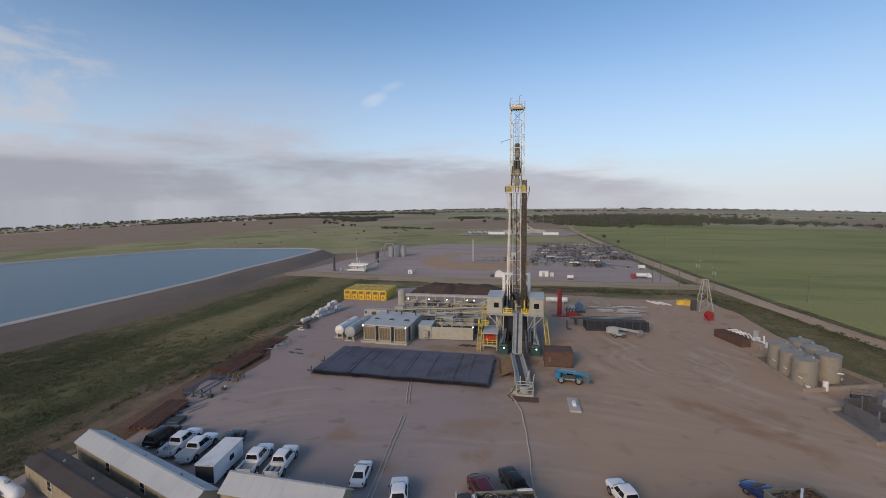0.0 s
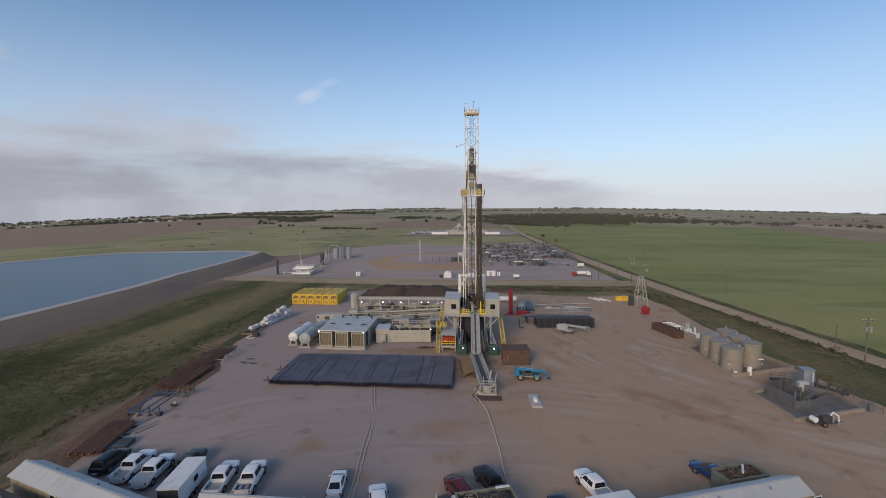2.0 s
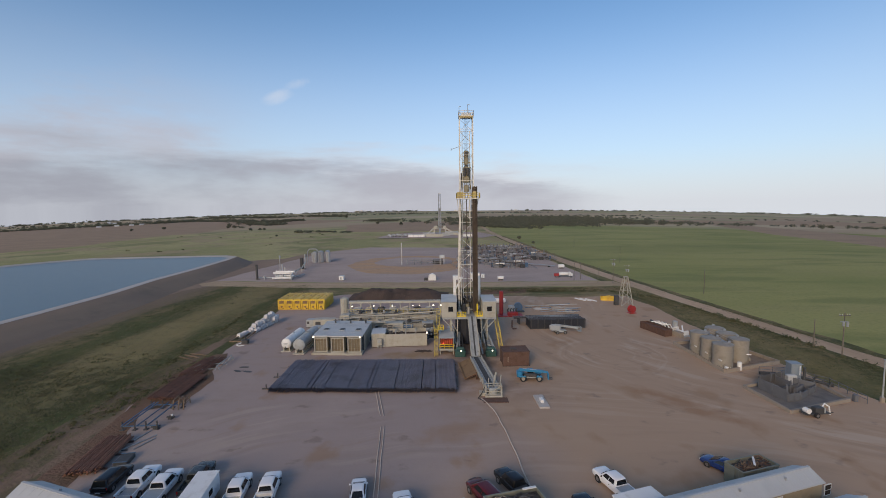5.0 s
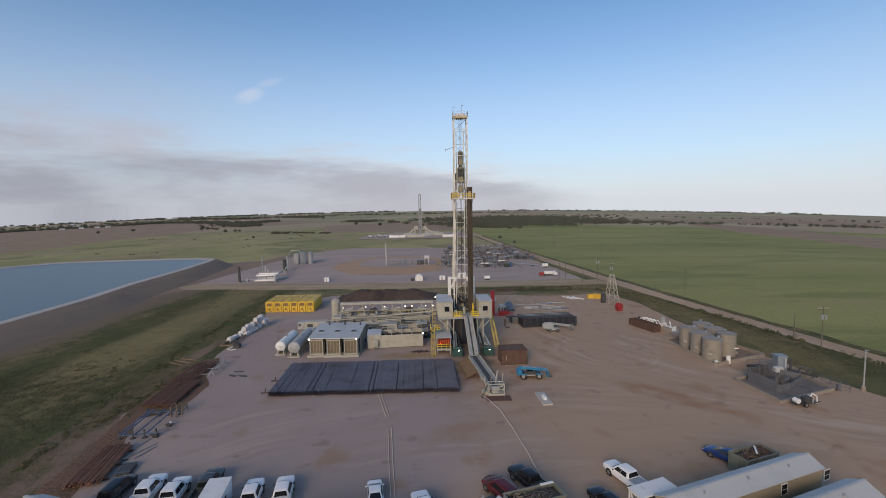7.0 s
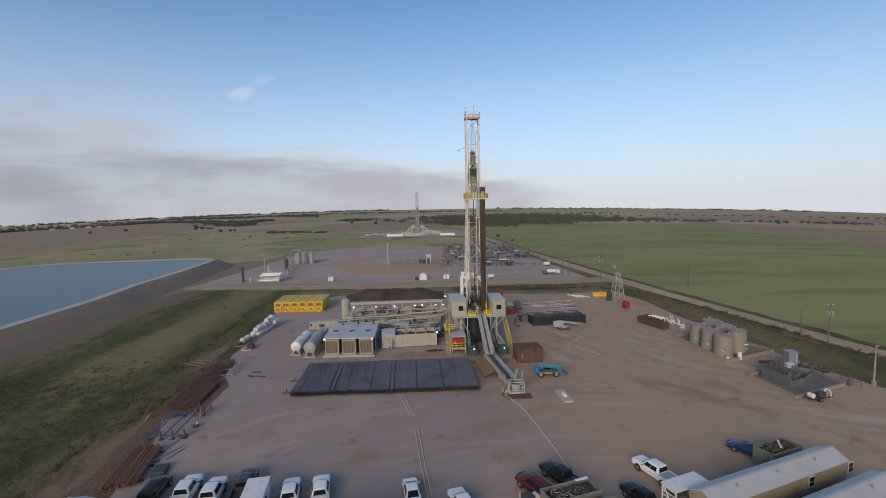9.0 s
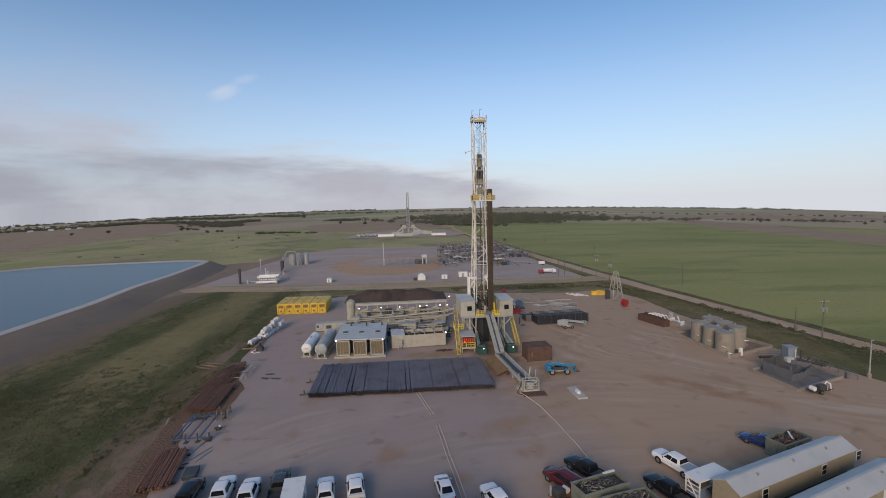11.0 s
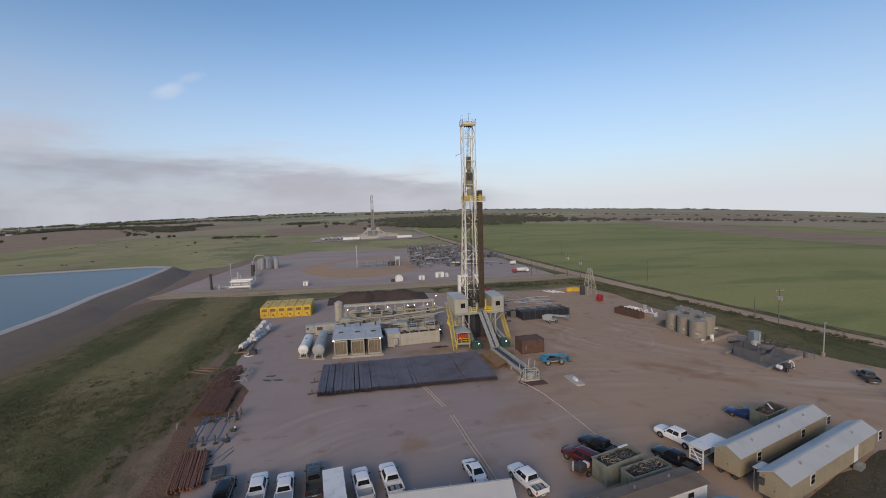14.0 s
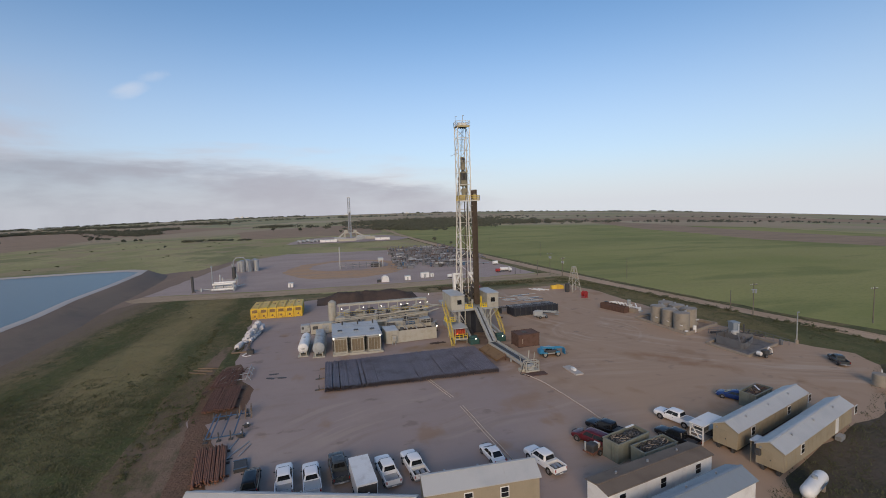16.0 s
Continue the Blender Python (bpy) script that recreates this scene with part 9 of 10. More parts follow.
# ---- neighbouring site ----
def build_far_pad():
    for x, y, w, d, h, lab in ((-54.6, 95.0, 2.6, 3.6, 2.5, "small white equipment shed"), (-2.0, 92.0, 3.2, 3.0, 2.6, "white box shelter on gravel"), (6.4, 96.0, 5.0, 3.2, 3.2, "white portable shed on gravel"), (11.6, 96.5, 1.8, 2.0, 2.4, "small white cabinet on gravel")):
        t = thing("white_shed", lab, "shed", pose(x + w * 0.1, y, 0.08) @ Matrix.Scale(0.8, 4), "sheds on the gravel pad")
        part("wall", S().soft_box(0, w, 0, d, 0.15, h, 0.06), M_WHITE, t)
        part("roof", S().box(-0.08, w + 0.08, -0.08, d + 0.08, h, h + 0.1), M_PALEROOF, t)
        part("door", S().box(w * 0.3, w * 0.6, -0.04, 0, 0.2, h * 0.8), M_GREYPAINT, t)
        part("base", S().box(0, w, 0, d, 0, 0.15), M_DARK, t)
    t = thing("white_hut", "white gabled hut on the gravel pad", "hut", pose(-12.8, 91.5, 0.08) @ Matrix.Scale(0.78, 4))
    part("wall", S().prism([(0, 0.1), (4.4, 0.1), (4.4, 2.2), (3.9, 3.2), (2.2, 4.0), (0.5, 3.2), (0, 2.2)], 0, 3.6), M_WHITE, t)
    part("dark_tool", S().soft_box(-2.6, -0.4, 0.5, 2.5, 0, 1.5, 0.2), M_DARK, t)
    # separator plant at the west corner
    u = thing("separator_skid", "pale horizontal separators with piping and stacks", "separator", pose(-89, 98.5, 0.08))
    for y, z in ((0, 0.9), (1.6, 3.0), (3.6, 1.5), (4.6, 3.3)):
        part("vessel", S().tube((2.6, y, z), (11.6, y, z), 0.5, 14), M_WHITE, u)
        part("support", S().box(3.5, 3.8, y - 0.35, y + 0.35, 0, z), M_GREYPAINT, u)
        part("support", S().box(7.0, 7.3, y - 0.35, y + 0.35, 0, z), M_GREYPAINT, u)
        part("support", S().box(10.6, 10.9, y - 0.35, y + 0.35, 0, z), M_GREYPAINT, u)
    for x, y, h in ((4.5, 8, 6.5), (5.3, 9, 5.0), (7.5, 8.6, 3.4), (11.6, -0.6, 3.6), (-2.0, 2, 1.8)):
        part("riser", S().tube((x, y, 0), (x, y, h), 0.32, 10), M_PALEROOF, u)
    part("pipe_run", S().pipe([(-6, 3, 0.8), (0, 3, 0.8), (11.5, 3, 1.0), (14, 12, 1.0)], 0.25, 8).pipe([(2, -1.4, 0.7), (12, -1.4, 0.7), (13, 3, 3.0)], 0.22, 8), M_GREYPAINT, u)
    part("platform", railing(S().box(2.6, 11.4, 5.4, 6.4, 3.4, 3.5), [(2.6, 5.4, 3.5), (11.4, 5.4, 3.5)], 1.0, 2.0, 0.05), M_STEEL, u)
    for x, y, h, r in ((-94.0, 99.5, 7.2, 0.55), (-84.3, 136.0, 6.4, 1.0)):
        v = thing("flare_stack", "upright black combustor stack", "combustor", pose(x, y, 0.08), "black stacks")
        part("chimney_pipe", S().tube((0, 0, 0.3), (0, 0, h), r, 14), M_DARK, v)
        part("foot", S().box(-r * 1.5, r * 1.5, -r * 1.5, r * 1.5, 0, 0.3), M_CONCRETE, v)
        part("rim", S().tube((0, 0, h - 0.25), (0, 0, h), r + 0.06, 14), M_DARK, v)
    w = thing("vent_mast", "thin vent mast beside the separators", "vent mast", pose(-92, 124, 0.08))
    part("mast_pole", S().tube((0, 0, 0), (0, 0, 8), 0.25, 8), M_GREYPAINT, w)
    part("tip", S().tube((0, 0, 8), (0, 0, 9), 0.5, 8), M_GREYPAINT, w)
    x = thing("pipe_line", "pale overhead pipe from the separators to the tanks", "pipework", pose(0, 0, 0.08))
    part("line", S().pipe([(-79, 104, 2.4), (-81, 126, 2.4), (-86, 148, 3.0), (-89.5, 158, 6.0), (-90, 164, 4)], 0.35, 8), M_CREAM, x)
    part("support", S().box(-81.2, -80.8, 125, 125.4, 0, 2.2).box(-85.0, -84.6, 142, 142.4, 0, 2.6), M_GREYPAINT, x)
    tank = thing("treater_tank", "upright grey steel treater tank", "tank", pose(-86, 168, 0.08), "grey tanks on the far pad")
    part("shell", S().tube((0, 0, 0), (0, 0, 6.6), 1.5, 20), M_STEEL, tank)
    part("roof", S().tube((0, 0, 6.6), (0, 0, 7.1), 1.5, 20, 0.3), M_STEEL, tank)
    part("ladder", S().beam((0, -1.6, 0), (0, -1.6, 6.6), 0.3, 0.1), M_GREYPAINT, tank)
    for a, b in ((-82.2, 168.5), (-78.4, 169.5), (-88.5, 173), (-84, 174), (-80, 175)):
        copy_thing(tank, pose(a, b, 0.08) @ Matrix.Scale(0.85 if a < -87 else 1.0, 4))
    z = thing("overhead_frame", "galvanised arch pipe over the tanks", "pipework", pose(-87.5, 165, 0.08))
    part("arch", S().pipe([(-2.5, 0, 0), (-2.5, 0, 7), (-1, 0, 8.8), (3, 0, 8.8), (4.5, 0, 7), (4.5, 0, 0)], 0.3, 8), M_STEEL, z)
    # gathering frame in the turning circle
    f = thing("meter_frame", "galvanised steel pipe frame with a tall mast", "pipe frame", pose(-21, 150, 0.08))
    part("tall_mast", S().box(-9.5, -8.9, 0, 0.6, 0, 13.0), M_STEEL, f, "tall grey mast")
    for k in range(6):
        part("post", S().box(-6 + 4 * k, -5.6 + 4 * k, 0, 0.4, 0, 3.6), M_WELL, f)
    part("rail", S().beam((-9, 0.2, 2.4), (15, 0.2, 2.4), 0.35).beam((-9, 0.2, 1.2), (15, 0.2, 1.2), 0.3), M_WELL, f)
    part("cabinet", S().soft_box(13, 16, -1, 2, 4.0, 5.6, 0.1).box(13.2, 13.6, -0.8, -0.4, 0, 4).box(15.4, 15.8, -0.8, -0.4, 0, 4), M_PALEROOF, f, "white raised cabinet")
    part("skid_pipes", S().soft_box(9, 15, 2, 6, 0, 2.4, 0.2), M_DARK, f)
    # rows of wellheads and compressors on the north-east part
    rnd = random.Random(21)
    units = []
    for i in range(4):
        u = thing("wellhead_unit", "grey and dark wellhead with valves and pipes", "wellhead", pose(0, 0, 0), "rows of wellheads")
        part("tree", S().tube((0, 0, 0), (0, 0, 2.6 + 0.5 * i), 0.3, 8).soft_box(-0.8, 0.8, -0.5, 0.5, 1.0, 1.9, 0.1).tube((-0.6, 0, 2.4), (0.6, 0, 2.4), 0.2, 8), M_WELL, u)
        part("skid", S().soft_box(-1.6 - 0.3 * i, 1.4, 1.2, 2.8, 0, 1.0 + 0.3 * i, 0.1), M_WELL if i < 3 else M_GREYPAINT, u)
        part("flow_pipe", S().pipe([(0.8, 0, 1.4), (3.2, 0.4, 1.4), (3.2, -6.0, 1.0), (3.2, -11.0, 0.6)], 0.16, 6), M_GREYPAINT if i == 2 else M_WELL, u)
        part("frame", S().beam((-2.4, 1.2, 0), (-2.4, 1.2, 3.2), 0.16).beam((2.2, 1.2, 0), (2.2, 1.2, 3.2), 0.16).beam((-2.4, 1.2, 3.2), (2.2, 1.2, 3.2), 0.16), M_RUST if i % 2 else M_WELL, u)
        part("motor", S().soft_box(-1.6, 0.4, -3.2, -1.4, 0, 1.6, 0.15), M_DARK, u)
        if i > 1:
            part("separator_vessel", S().tube((-3.2, -1.0, 1.7), (1.2, -1.0, 1.7), 0.6, 10), M_STEEL if i == 2 else M_WELL, u)
        if i == 1:
            part("cabinet", S().soft_box(1.0, 2.2, -2.6, -1.6, 0, 2.2, 0.06), M_BLUEPIPE, u)
        units.append(u)
    count = 0
    for i in range(12):
        for j in range(10):
            x, y = 3.0 + 4.9 * i + 1.3 * j + rnd.uniform(-0.6, 0.6), 138 + 13.5 * j - 0.6 * i + rnd.uniform(-1.5, 1.5)
            if x > 63 or (x > 41 and y < 168) or (i in (2, 3) and j == 0) or rnd.random() < 0.06:
                continue
            m = pose(x, y, 0.08, 0, 0, rnd.choice((0, 6, -10, 180, 14))) @ Matrix.Scale(rnd.uniform(0.8, 1.25), 4)
            if count < 4:
                units[count].matrix_basis = m
            else:
                copy_thing(units[rnd.randrange(4)], m)
            count += 1
    for k, (x, y, ln, a) in enumerate(((20, 150, 26, -38), (38, 146, 22, -42), (14, 152, 24, 60))):
        o = thing("pipe_track", "bundle of pale pipes on low supports", "pipework", pose(x, y, 0.08, 0, 0, a), "pipe bundles")
        for j in range(3):
            part("pipe", S().tube((0, 0.6 * j, 0.9), (ln, 0.6 * j, 0.9), 0.2, 8), M_STEEL, o)
        part("support", S().box(3, 3.3, -0.2, 1.4, 0, 0.7).box(ln - 3.3, ln - 3, -0.2, 1.4, 0, 0.7), M_DARK, o)
    # vacuum truck
    v = thing("tank_truck", "white tank truck with a red cab", "tank truck", pose(50.2, 97.0, 0.08, 0, 0, -6) @ Matrix.Scale(0.82, 4))
    part("tank", S().tube((-2.4, 0, 2.0), (2.6, 0, 2.0), 1.05, 16), M_WHITE, v)
    part("cab", S().soft_box(2.9, 5.0, -1.15, 1.15, 0.8, 2.4, 0.25).soft_box(2.9, 4.1, -1.1, 1.1, 2.3, 3.1, 0.2), M_WHITE, v)
    part("rear_box", S().soft_box(-5.2, -2.6, -1.15, 1.15, 0.7, 2.3, 0.1), M_RED, v, "red equipment body")
    part("chassis", S().box(-5.2, 4.8, -0.5, 0.5, 0.6, 0.9), M_DARK, v)
    part("windscreen", S().box(4.08, 4.14, -0.95, 0.95, 2.4, 3.0), M_GLASS, v)
    for xx in (-4.2, -2.8, 4.0):
        for yy in (-1.05, 1.05):
            wheel(v, xx, yy, 0.5, 0.3)
    w = thing("white_tank", "small white tank on the far pad", "tank", pose(56, 128, 0.08))
    part("shell", S().tube((0, 0, 1.2), (3.0, 0, 1.2), 1.0, 14), M_WHITE, w)
    part("cradle", S().box(0.3, 2.7, -0.8, 0.8, 0, 0.5), M_DARK, w)
    z = thing("white_tank", "small white trailer tank by the track", "tank", pose(18.6, 90.5, 0.08))
    part("shell", S().tube((0, 0, 1.1), (2.6, 0, 1.1), 0.8, 14), M_WHITE, z)
    part("cradle", S().box(0.2, 2.4, -0.7, 0.7, 0, 0.5), M_DARK, z)


build_far_pad()


def build_far_rig():
    """The second drilling rig, half a kilometre off, with its camp."""
    z0 = land(-8, 480) + 0.15
    t = thing("drilling_rig", "distant drilling rig with its mast raised", "drilling rig", pose(-9, 470, z0))
    mast = part("mast", S().box(-4, 4, -4, 4, 7.5, 8.2), M_CREAM, t)
    c = lambda sx, sy, z: (sx * (2.0 - 0.9 * z / 52), sy * (1.8 - 0.7 * z / 52), z)
    for sx in (-1, 1):
        for sy in (-1, 1):
            part("mast_leg", S().beam(c(sx, sy, 8), c(sx, sy, 52), 0.5), M_STEEL, mast)
    for k in range(11):
        a, b = 8 + 4 * k, 12 + 4 * k
        for (x0, y0), (x1, y1) in (((-1, -1), (1, -1)), ((1, -1), (1, 1)), ((1, 1), (-1, 1))):
            part("brace", S().beam(c(x0, y0, a), c(x1, y1, b), 0.28).beam(c(x0, y0, b), c(x1, y1, b), 0.28), M_STEEL, mast)
    part("crown", S().box(-1.6, 1.6, -1.6, 1.6, 52, 53.0).beam((0, 0, 53), (0, 0, 54.2), 0.25), M_STEEL, mast)
    part("pipe_stands", S().box(-0.6, 1.0, -1.6, -0.4, 8, 34), M_WELL, t)
    part("racking_board", S().box(-2.4, 2.4, -3.4, 1.8, 33.5, 34.6), M_STEEL, t)
    part("substructure", S().box(-8, 8, -7, 7, 7.0, 8).box(-8, -6.5, -7, 7, 0, 7).box(6.5, 8, -7, 7, 0, 7).beam((-8, -7, 8), (-17, -9, 0.5), 1.6).beam((8, -7, 8), (20, -9, 1.0), 1.6), M_CREAM, t)
    part("doghouse", S().box(-8, -3, -7.5, 0, 8, 11.2).box(4, 8, -7.5, 0, 8, 11.2), M_CREAM, t)
    part("ramp", S().beam((0, -7, 8), (0, -22, 1.5), 2.4, 0.8), M_GREYPAINT, t)
    rnd = random.Random(2)
    for x, y, w, d, h, mat in ((-46, 412, 19, 5, 3.0, M_WHITE), (-25, 414, 20, 5, 3.2, M_CREAM), (17, 410, 17, 5, 2.9, M_WHITE), (-6, 430, 9, 5, 3.6, M_GREYPAINT), (8, 440, 12, 5, 3.4, M_CREAM), (-30, 436, 14, 5, 3.8, M_GREYPAINT), (-2, 448, 16, 5, 4.4, M_GREYPAINT)):
        u = thing("camp_unit", "long pale portable unit at the distant rig", "portable building", pose(x, y, land(x, y) + 0.15), "units at the distant rig")
        part("wall", S().soft_box(0, w, 0, d, 0.2, h, 0.1), mat, u)
        part("roof", S().box(-0.2, w + 0.2, -0.2, d + 0.2, h, h + 0.2), M_PALEROOF, u)
        for k in range(1, int(w / 6)):
            part("panel_joint", S().box(6 * k - 0.1, 6 * k + 0.1, -0.06, 0, 0.3, h), M_GREYPAINT, u)
    for k in range(6):
        x, y = -68 + 4.6 * k, 418 + 7 * (k % 3)
        u = thing("white_tank", "pale rounded tank at the distant camp", "tank", pose(x, y, land(x, y) + 0.15, 0, 0, 20), "tanks at the distant rig")
        part("shell", S().tube((0, 0, 1.9), (0, 8, 1.9), 1.3, 12), M_GREYPAINT if k % 2 else M_PALEROOF, u)
        part("cradle", S().box(-1.2, 1.2, 1, 7, 0, 0.7), M_DARK, u)


build_far_rig()


# ---- trees and weeds ----
def leaf_cloud(shape, c, rx, ry, rz_, count, size, rnd):
    """Small leaf clumps scattered through a lumpy crown."""
    for _ in range(count):
        while True:
            u = Vector((rnd.uniform(-1, 1), rnd.uniform(-1, 1), rnd.uniform(-1, 1)))
            if 0.25 < u.length < 1:
                break
        lump = 0.75 + 0.45 * noise.noise((u * 1.8 + Vector(c) * 0.3))
        p = Vector(c) + Vector((u.x * rx, u.y * ry, u.z * rz_)) * lump
        s = size * rnd.uniform(0.6, 1.4)
        a = Vector((rnd.gauss(0, 1), rnd.gauss(0, 1), rnd.gauss(0, 1))).normalized() * s
        b = a.orthogonal().normalized() * s * rnd.uniform(0.6, 1)
        d = a.cross(b).normalized() * s * 0.45
        shape.add([p - a, p + b, p + a, p - b, p + d], [(0, 1, 4), (1, 2, 4), (2, 3, 4), (3, 0, 4), (3, 2, 1, 0)])


def build_tree(x, y, h, seed, label="dark green broad tree standing in the fields"):
    rnd = random.Random(seed)
    t = thing("tree", label, "tree", pose(x, y, land(x, y)), "trees in the fields")
    s = S().tube((0, 0, 0), (0.05 * h * rnd.uniform(-1, 1), 0, h * 0.45), 0.035 * h, 8, 0.02 * h)
    for k in range(5):
        a = 2 * math.pi * (k + rnd.random() * 0.6) / 5
        s.tube((0, 0, h * 0.3), (0.3 * h * math.cos(a), 0.3 * h * math.sin(a), h * rnd.uniform(0.55, 0.75)), 0.016 * h, 6, 0.006 * h)
    part("trunk", s, M_POLE, t)
    c = S()
    for k in range(6):
        a = 2 * math.pi * k / 6 + rnd.random()
        leaf_cloud(c, (0.26 * h * math.cos(a), 0.26 * h * math.sin(a), h * rnd.uniform(0.45, 0.72)), 0.26 * h, 0.26 * h, 0.22 * h, 70, 0.07 * h, rnd)
    leaf_cloud(c, (0, 0, h * 0.75), 0.28 * h, 0.28 * h, 0.24 * h, 90, 0.07 * h, rnd)
    part("crown", c.mesh("crown", 0), M_LEAF, t)
    return t


TREES = ((-455, 824, 11), (-447, 830, 9), (-482, 987, 8), (-345, 675, 7), (-331, 681, 6.5), (-325, 684, 6), (-221, 465, 3.4), (-148, 870, 9), (-416, 1794, 16), (-90, 800, 9), (73, 345, 5.0), (76, 290, 3.6),
         (430, 760, 7), (520, 820, 8), (640, 640, 7), (700, 690, 8), (760, 560, 6), (330, 900, 9), (-640, 900, 9), (-700, 880, 8))
for i, (x, y, h) in enumerate(TREES):
    build_tree(x, y, h, 100 + i)


def build_woods():
    """Far belts of trees: one mass of leaf clumps."""
    rnd = random.Random(77)
    s = S()
    belts = (((110, 1010), (520, 880), 130, 9, 420), ((60, 1150), (420, 1120), 180, 10, 300), ((540, 850), (900, 720), 40, 7, 60), ((800, 760), (1300, 640), 60, 6, 50), ((-2600, 1700), (-900, 2500), 260, 12, 200),
             ((-900, 2500), (600, 2700), 160, 11, 150), ((-1600, 1500), (-1240, 1690), 60, 11, 150), ((-1240, 1690), (-1120, 1960), 60, 12, 110), ((-1120, 1960), (-740, 1580), 70, 11, 150), ((-760, 1600), (-530, 1180), 50, 10, 150),
             ((-540, 1160), (-430, 1020), 40, 9, 110), ((-540, 1180), (-560, 1560), 50, 10, 130), ((-1480, 2660), (-820, 2230), 90, 12, 180), ((-850, 2560), (-510, 2110), 60, 11, 120), ((-220, 1215), (-140, 1180), 30, 8, 60), ((-2400, 1000), (-1500, 1600), 100, 9, 110),
             ((-238, 590), (-211, 577), 5, 4.2, 22), ((-205, 591), (-136, 542), 5, 3.2, 46), ((-500, 960), (-440, 860), 8, 4, 16), ((900, 1500), (2200, 900), 120, 8, 60), ((300, 1900), (900, 1800), 120, 8, 50), ((180, 950), (420, 1600), 330, 9, 520), ((58, 735), (140, 640), 40, 6, 130), ((110, 730), (300, 790), 60, 7, 200), ((70, 800), (200, 900), 110, 7, 200),
             ((-3300, 2100), (-1500, 3500), 120, 16, 230), ((-1500, 3500), (-200, 3900), 120, 15, 170), ((700, 3700), (2600, 2600), 120, 14, 160))
    for (x0, y0), (x1, y1), wide, h, n in belts:
        for k in range(n):
            f = rnd.random()
            x, y = x0 + (x1 - x0) * f + rnd.gauss(0, wide * 0.35), y0 + (y1 - y0) * f + rnd.gauss(0, wide * 0.5)
            hh = h * rnd.uniform(0.55, 1.2)
            z = land(x, y)
            wx = rnd.uniform(0.6, 1.9)
            leaf_cloud(s, (x, y, z + hh * 0.45), hh * wx, hh * 0.7, hh * rnd.uniform(0.35, 0.6), 40, hh * 0.16, rnd)
    ob = part("woods", s.mesh("woods", 0), M_LEAF)
    tagged(ob, "far belts of dark green woodland", "woods", "", "stuff")


build_woods()


def build_scrub():
    """Low scrub dotted over the meadow behind the pond."""
    rnd = random.Random(31)
    s = S()
    for k in range(60):
        x, y = rnd.uniform(-400, -70), rnd.uniform(260, 640)
        if noise.noise((x * 0.012, y * 0.012, 2.0)) < rnd.uniform(-0.3, 0.35):
            continue
        h = rnd.uniform(0.5, 1.5)
        leaf_cloud(s, (x, y, land(x, y) + h * 0.5), h * rnd.uniform(1.0, 3.0), h, h * 0.6, 14, h * 0.35, rnd)
    ob = part("scrub", s.mesh("scrub", 0), M_WEED_DARK)
    tagged(ob, "low dark scrub dotted over the meadow", "scrub", "", "stuff")


build_scrub()


def build_horizon():
    """Pale elevators and sheds of a town on the skyline."""
    rnd = random.Random(9)
    for k, (x, y, w, h) in enumerate(((-880, 4380, 34, 15), (-830, 4390, 22, 19), (-790, 4390, 26, 13), (-350, 4400, 40, 7), (120, 4350, 34, 8), (700, 4200, 34, 8), (1300, 4000, 30, 9), (1700, 3700, 40, 7), (-1700, 3900, 34, 7))):
        t = thing("grain_elevator", "pale elevator building far off on the skyline", "elevator", pose(x, y, land(x, y)), "buildings on the skyline")
        part("block", S().box(0, w, 0, 20, 0, h), M_WHITE, t)
        part("roof", S().prism([(0, h), (w, h), (w / 2, h + 3)], 0, 20), M_PALEROOF, t)
    for k in range(16):
        x, y = rnd.uniform(-3000, -1000), rnd.uniform(1500, 2600)
        t = thing("farm_building", "pale farm building among far trees", "farm building", pose(x, y, land(x, y), 0, 0, rnd.uniform(0, 90)), "far farm buildings")
        part("wall", S().box(0, 14, 0, 9, 0, 4), M_WHITE, t)
        part("roof", S().loft([[(-0.4, -0.4, 4), (-0.4, 9.4, 4), (-0.4, 4.5, 6.8)], [(14.4, -0.4, 4), (14.4, 9.4, 4), (14.4, 4.5, 6.8)]]), M_PALEROOF, t)


build_horizon()


def scatter_weeds(name, label, mat, count, size, region, seed, clump=0.45):
    """Tufts of blades over a stretch of ground."""
    rnd = random.Random(seed)
    verts, faces = [], []
    placed = 0
    while placed < count:
        x, y = region(rnd)
        if x is None:
            continue
        if noise.noise((x * 0.06, y * 0.06, seed)) + 0.9 * noise.noise((x * 0.3, y * 0.3, seed)) < rnd.uniform(-0.6, clump):
            continue
        placed += 1
        s = size * rnd.uniform(0.5, 1.5)
        for b in range(5):
            a = rnd.uniform(0, 6.283)
            c, d = math.cos(a), math.sin(a)
            n = len(verts)
            w, ln = s * 0.13, s * rnd.uniform(0.4, 0.95)
            ox, oy = x + rnd.uniform(-1, 1) * s * 0.8, y + rnd.uniform(-1, 1) * s * 0.8
            verts += [(ox - d * w, oy + c * w, 0.02), (ox + d * w, oy - c * w, 0.02), (ox + c * ln + d * w * 0.3, oy + d * ln - c * w * 0.3, s * rnd.uniform(0.25, 0.6))]
            faces.append((n, n + 1, n + 2))
    ob = part(name, plain_mesh(name, verts, faces), mat)
    tagged(ob, label, "weeds", "", "stuff")


def plain_mesh(name, verts, faces):
    m = bpy.data.meshes.new(name)
    m.from_pydata(verts, [], faces)
    return m


def open_verge(x, y):
    edge = -51 - 0.06 * max(0, y + 46) - (3.5 if y > -60 else 0)
    return x < edge - (4.5 if -50 < y < 0 else 0) and not (x > -62 and 30 < y < 52) and x > -108


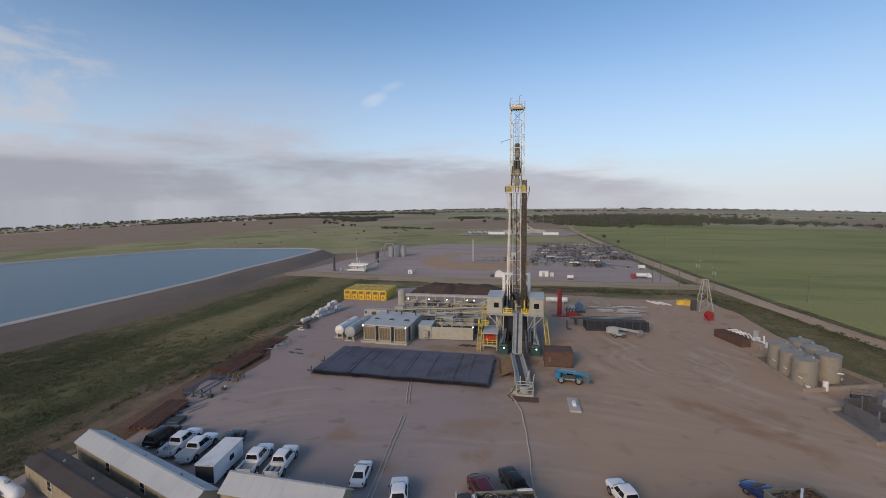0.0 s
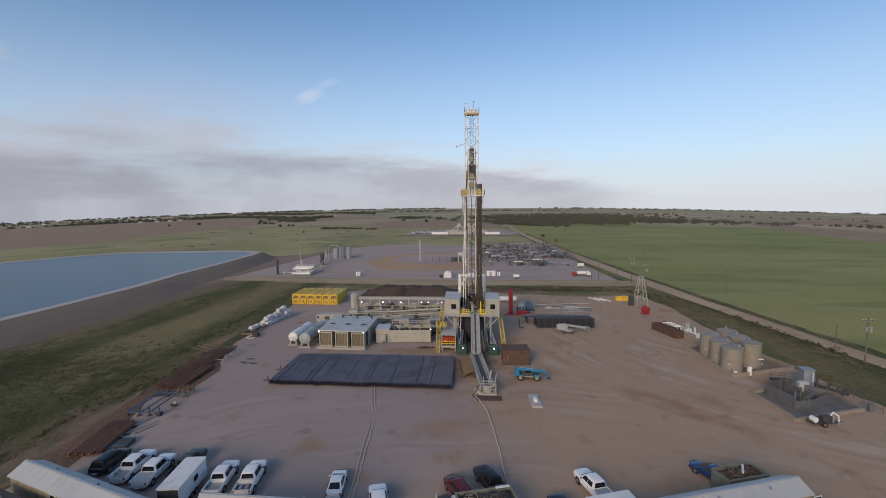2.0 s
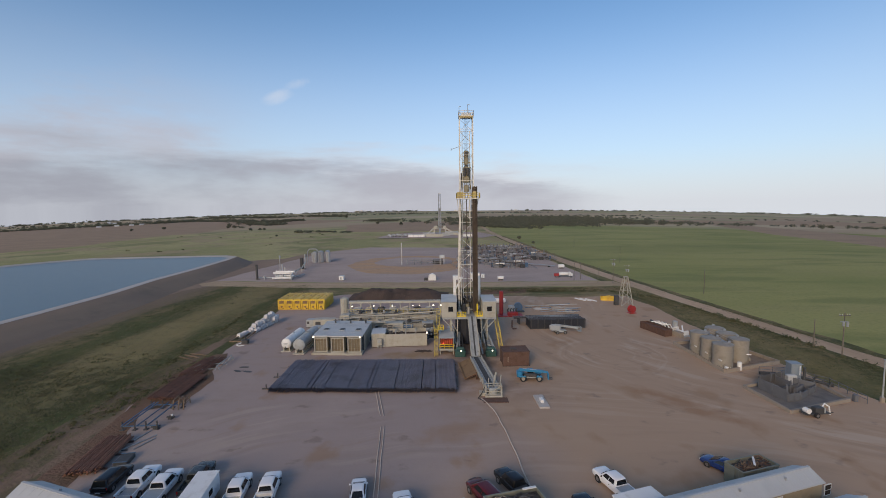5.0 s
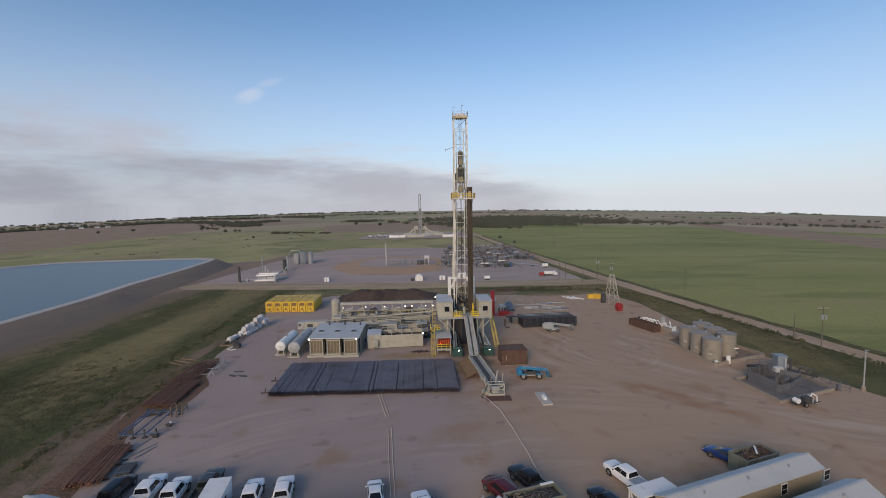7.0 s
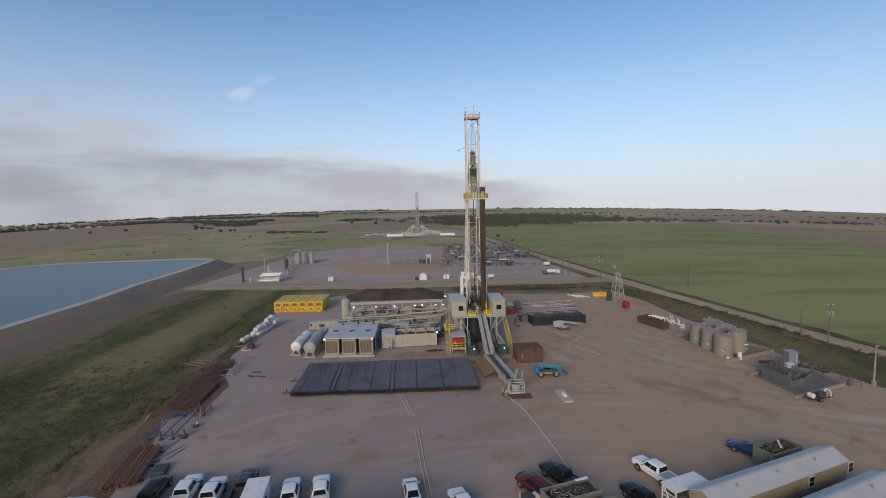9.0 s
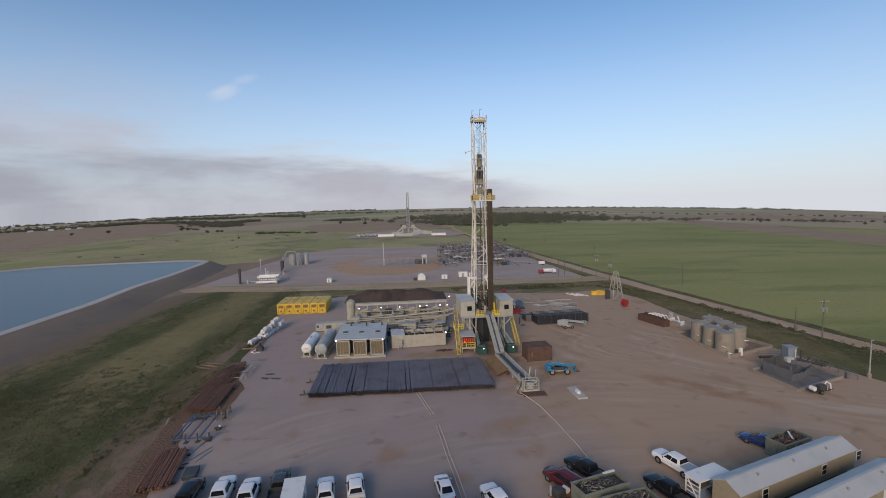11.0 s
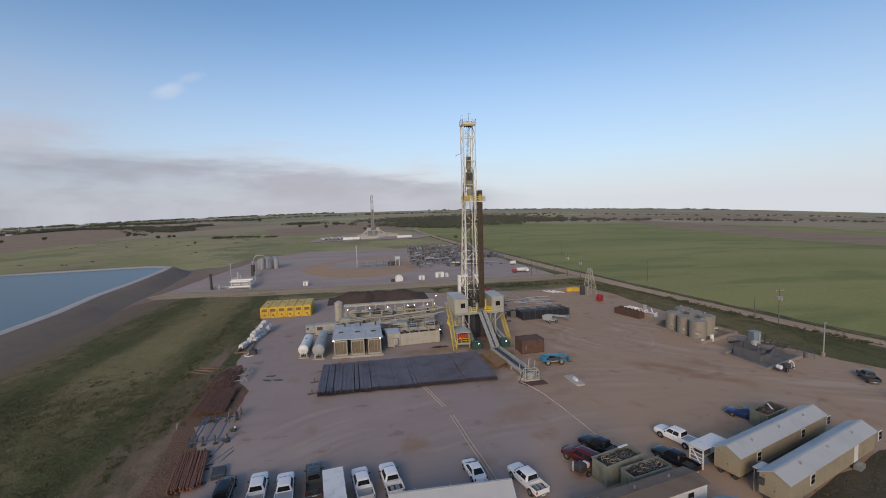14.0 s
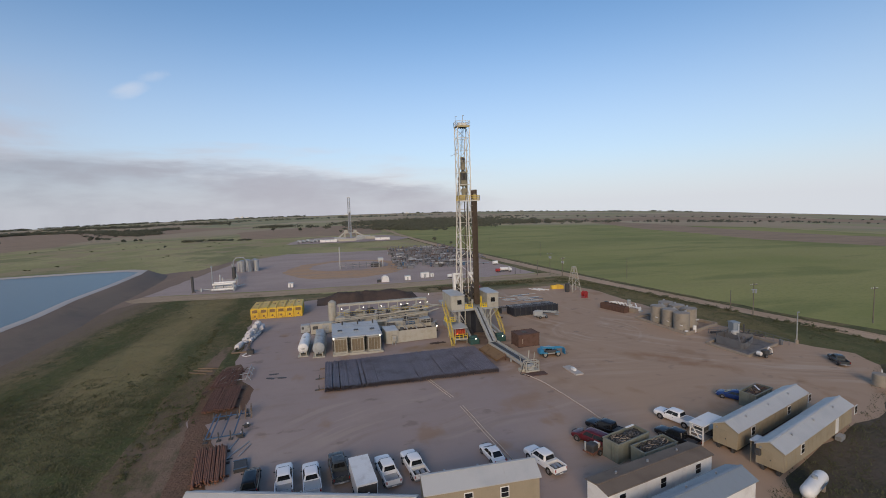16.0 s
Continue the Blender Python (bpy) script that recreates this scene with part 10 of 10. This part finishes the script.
def west_verge(rnd):
    x, y = rnd.uniform(-108, -53), rnd.uniform(-88, 84)
    return (x, y) if open_verge(x, y) and not (-87 < x < -73 and rnd.random() < 0.6) else (None, None)


def west_dark(rnd):
    x, y = rnd.choice((rnd.gauss(-92, 3.5), rnd.gauss(-67, 3.0))), rnd.uniform(-88, 84)
    x += 6 * noise.noise((0.0, y * 0.03, 4.0))
    return (x, y) if open_verge(x, y) else (None, None)


def west_dry(rnd):
    x, y = rnd.gauss(-79, 5), rnd.uniform(-88, 84)
    return (x, y) if open_verge(x, y) else (None, None)


def east_verge(rnd):
    y = rnd.uniform(-66, 70)
    right = 75.5 - 0.11 * (y - 25)
    if rnd.random() < 0.2:
        return (rnd.uniform(right + 4.5, right + 7.5), y)
    return (rnd.uniform(62.5 if y > -30 else 66, right - 0.6), y)


def north_verge(rnd):
    return rnd.uniform(0, 66), rnd.uniform(61, 70)


def south_east(rnd):
    x, y = rnd.uniform(10, 78), rnd.uniform(-110, -52)
    return (x, y) if y < -74.5 + (0.33 * (min(x, 42) - 15)) + 0.55 * max(0, min(x, 64) - 42) else (None, None)


def south_west(rnd):
    return rnd.uniform(-95, -57.5), rnd.uniform(-95, -62)


def near_west(rnd):
    x, y = rnd.uniform(-112, -62), rnd.uniform(-92, -8)
    return (x, y) if x < -66.5 and rnd.random() < smoothstep(-5, -40, y) + 0.15 else (None, None)


def strip_bushes(rnd):
    x, y = rnd.uniform(-66, -57.5), rnd.uniform(-66, -12)
    return (x, y) if x < -60 or y > -36 else (None, None)


scatter_weeds("weeds_west", "rough green weeds on the west verge", M_WEED, 14000, 0.26, west_verge, 1)
scatter_weeds("weeds_west_dark", "dark green weed clumps on the west verge", M_WEED_DARK, 6000, 0.34, west_dark, 2, 0.3)
scatter_weeds("weeds_near", "dark green tall weeds on the near verge", M_WEED_DARK, 20000, 0.42, near_west, 12, 0.3)
scatter_weeds("weeds_strip", "scattered weeds on the bare strip", M_WEED, 3500, 0.34, strip_bushes, 14, 0.15)
scatter_weeds("dry_grass_west", "dry tan grass on the west verge", M_DRYGRASS, 9000, 0.25, west_dry, 3, 0.4)
scatter_weeds("weeds_east", "green weeds along the dirt road", M_WEED, 11000, 0.24, east_verge, 4)
scatter_weeds("weeds_east_dark", "dark bushy weeds along the dirt road", M_WEED_DARK, 5000, 0.32, east_verge, 5, 0.3)
scatter_weeds("weeds_north", "weeds behind the well pad", M_WEED_DARK, 5000, 0.36, north_verge, 6)
scatter_weeds("weeds_south", "dark weeds beyond the site offices", M_WEED_DARK, 12000, 0.4, south_east, 7)
scatter_weeds("weeds_corner", "dark weeds behind the west offices", M_WEED_DARK, 9000, 0.42, south_west, 8)


def build_ditch_bushes():
    """Dark low bushes along the ditch at the edge of the verge, and green patches on the bare strip."""
    rnd = random.Random(41)
    s = S()
    line = ((-68.2, 34.0), (-67.3, 21.3), (-65.5, -5.2), (-64.7, -21.3), (-64.1, -32.2), (-63.0, -42.3), (-61.5, -52.4), (-60.6, -60.0))
    for (x0, y0), (x1, y1) in zip(line, line[1:]):
        n = int(abs(y1 - y0) * 1.9)
        for k in range(n):
            f = (k + rnd.random()) / n
            if noise.noise((0.0, (y0 + (y1 - y0) * f) * 0.12, 6.0)) < rnd.uniform(-0.5, 0.2):
                continue
            h = rnd.uniform(0.2, 0.5)
            leaf_cloud(s, (x0 + (x1 - x0) * f + rnd.gauss(-0.6, 0.6), y0 + (y1 - y0) * f, h * 0.4), h * 1.5, h * 1.8, h * 0.6, 16, h * 0.30, rnd)
    for k in range(90):
        x, y = rnd.gauss(-60.6, 1.3), rnd.gauss(-33.0, 5.0)
        h = rnd.uniform(0.2, 0.5)
        leaf_cloud(s, (x, y, h * 0.4), h * 1.6, h * 1.6, h * 0.6, 12, h * 0.32, rnd)
    for k in range(240):
        x, y = rnd.uniform(-107, -66), rnd.uniform(-86, 60)
        if noise.noise((x * 0.05, y * 0.03, 9.0)) + 0.4 * noise.noise((x * 0.2, y * 0.2, 3.0)) < 0.05:
            continue
        h = rnd.uniform(0.2, 0.5)
        leaf_cloud(s, (x, y, h * 0.4), h * 1.9, h * 1.9, h * 0.5, 14, h * 0.28, rnd)
    for (x0, y0), (x1, y1), wide, n in (((58.0, 60.0), (70.5, 46.0), 2.4, 60), ((70.5, 46.0), (77.0, 2.0), 1.6, 90), ((77.0, 2.0), (84.0, -50.0), 1.8, 90), ((18.0, 64.0), (60.0, 60.0), 2.2, 80)):
        for k in range(n):
            f = rnd.random()
            if noise.noise((x0 + (x1 - x0) * f * 2.0, 0.15 * (y0 + (y1 - y0) * f), 2.0)) < rnd.uniform(-0.45, 0.15):
                continue
            h = rnd.uniform(0.3, 0.9)
            leaf_cloud(s, (x0 + (x1 - x0) * f + rnd.gauss(0, wide * 0.5), y0 + (y1 - y0) * f + rnd.gauss(0, 0.8), h * 0.4), h * 1.6, h * 1.6, h * 0.6, 16, h * 0.28, rnd)
    ob = part("verge_bushes", s.mesh("verge_bushes", 0), M_WEED_DARK)
    tagged(ob, "low dark green bushes along the ditch and verge", "bushes", "", "stuff")


build_ditch_bushes()
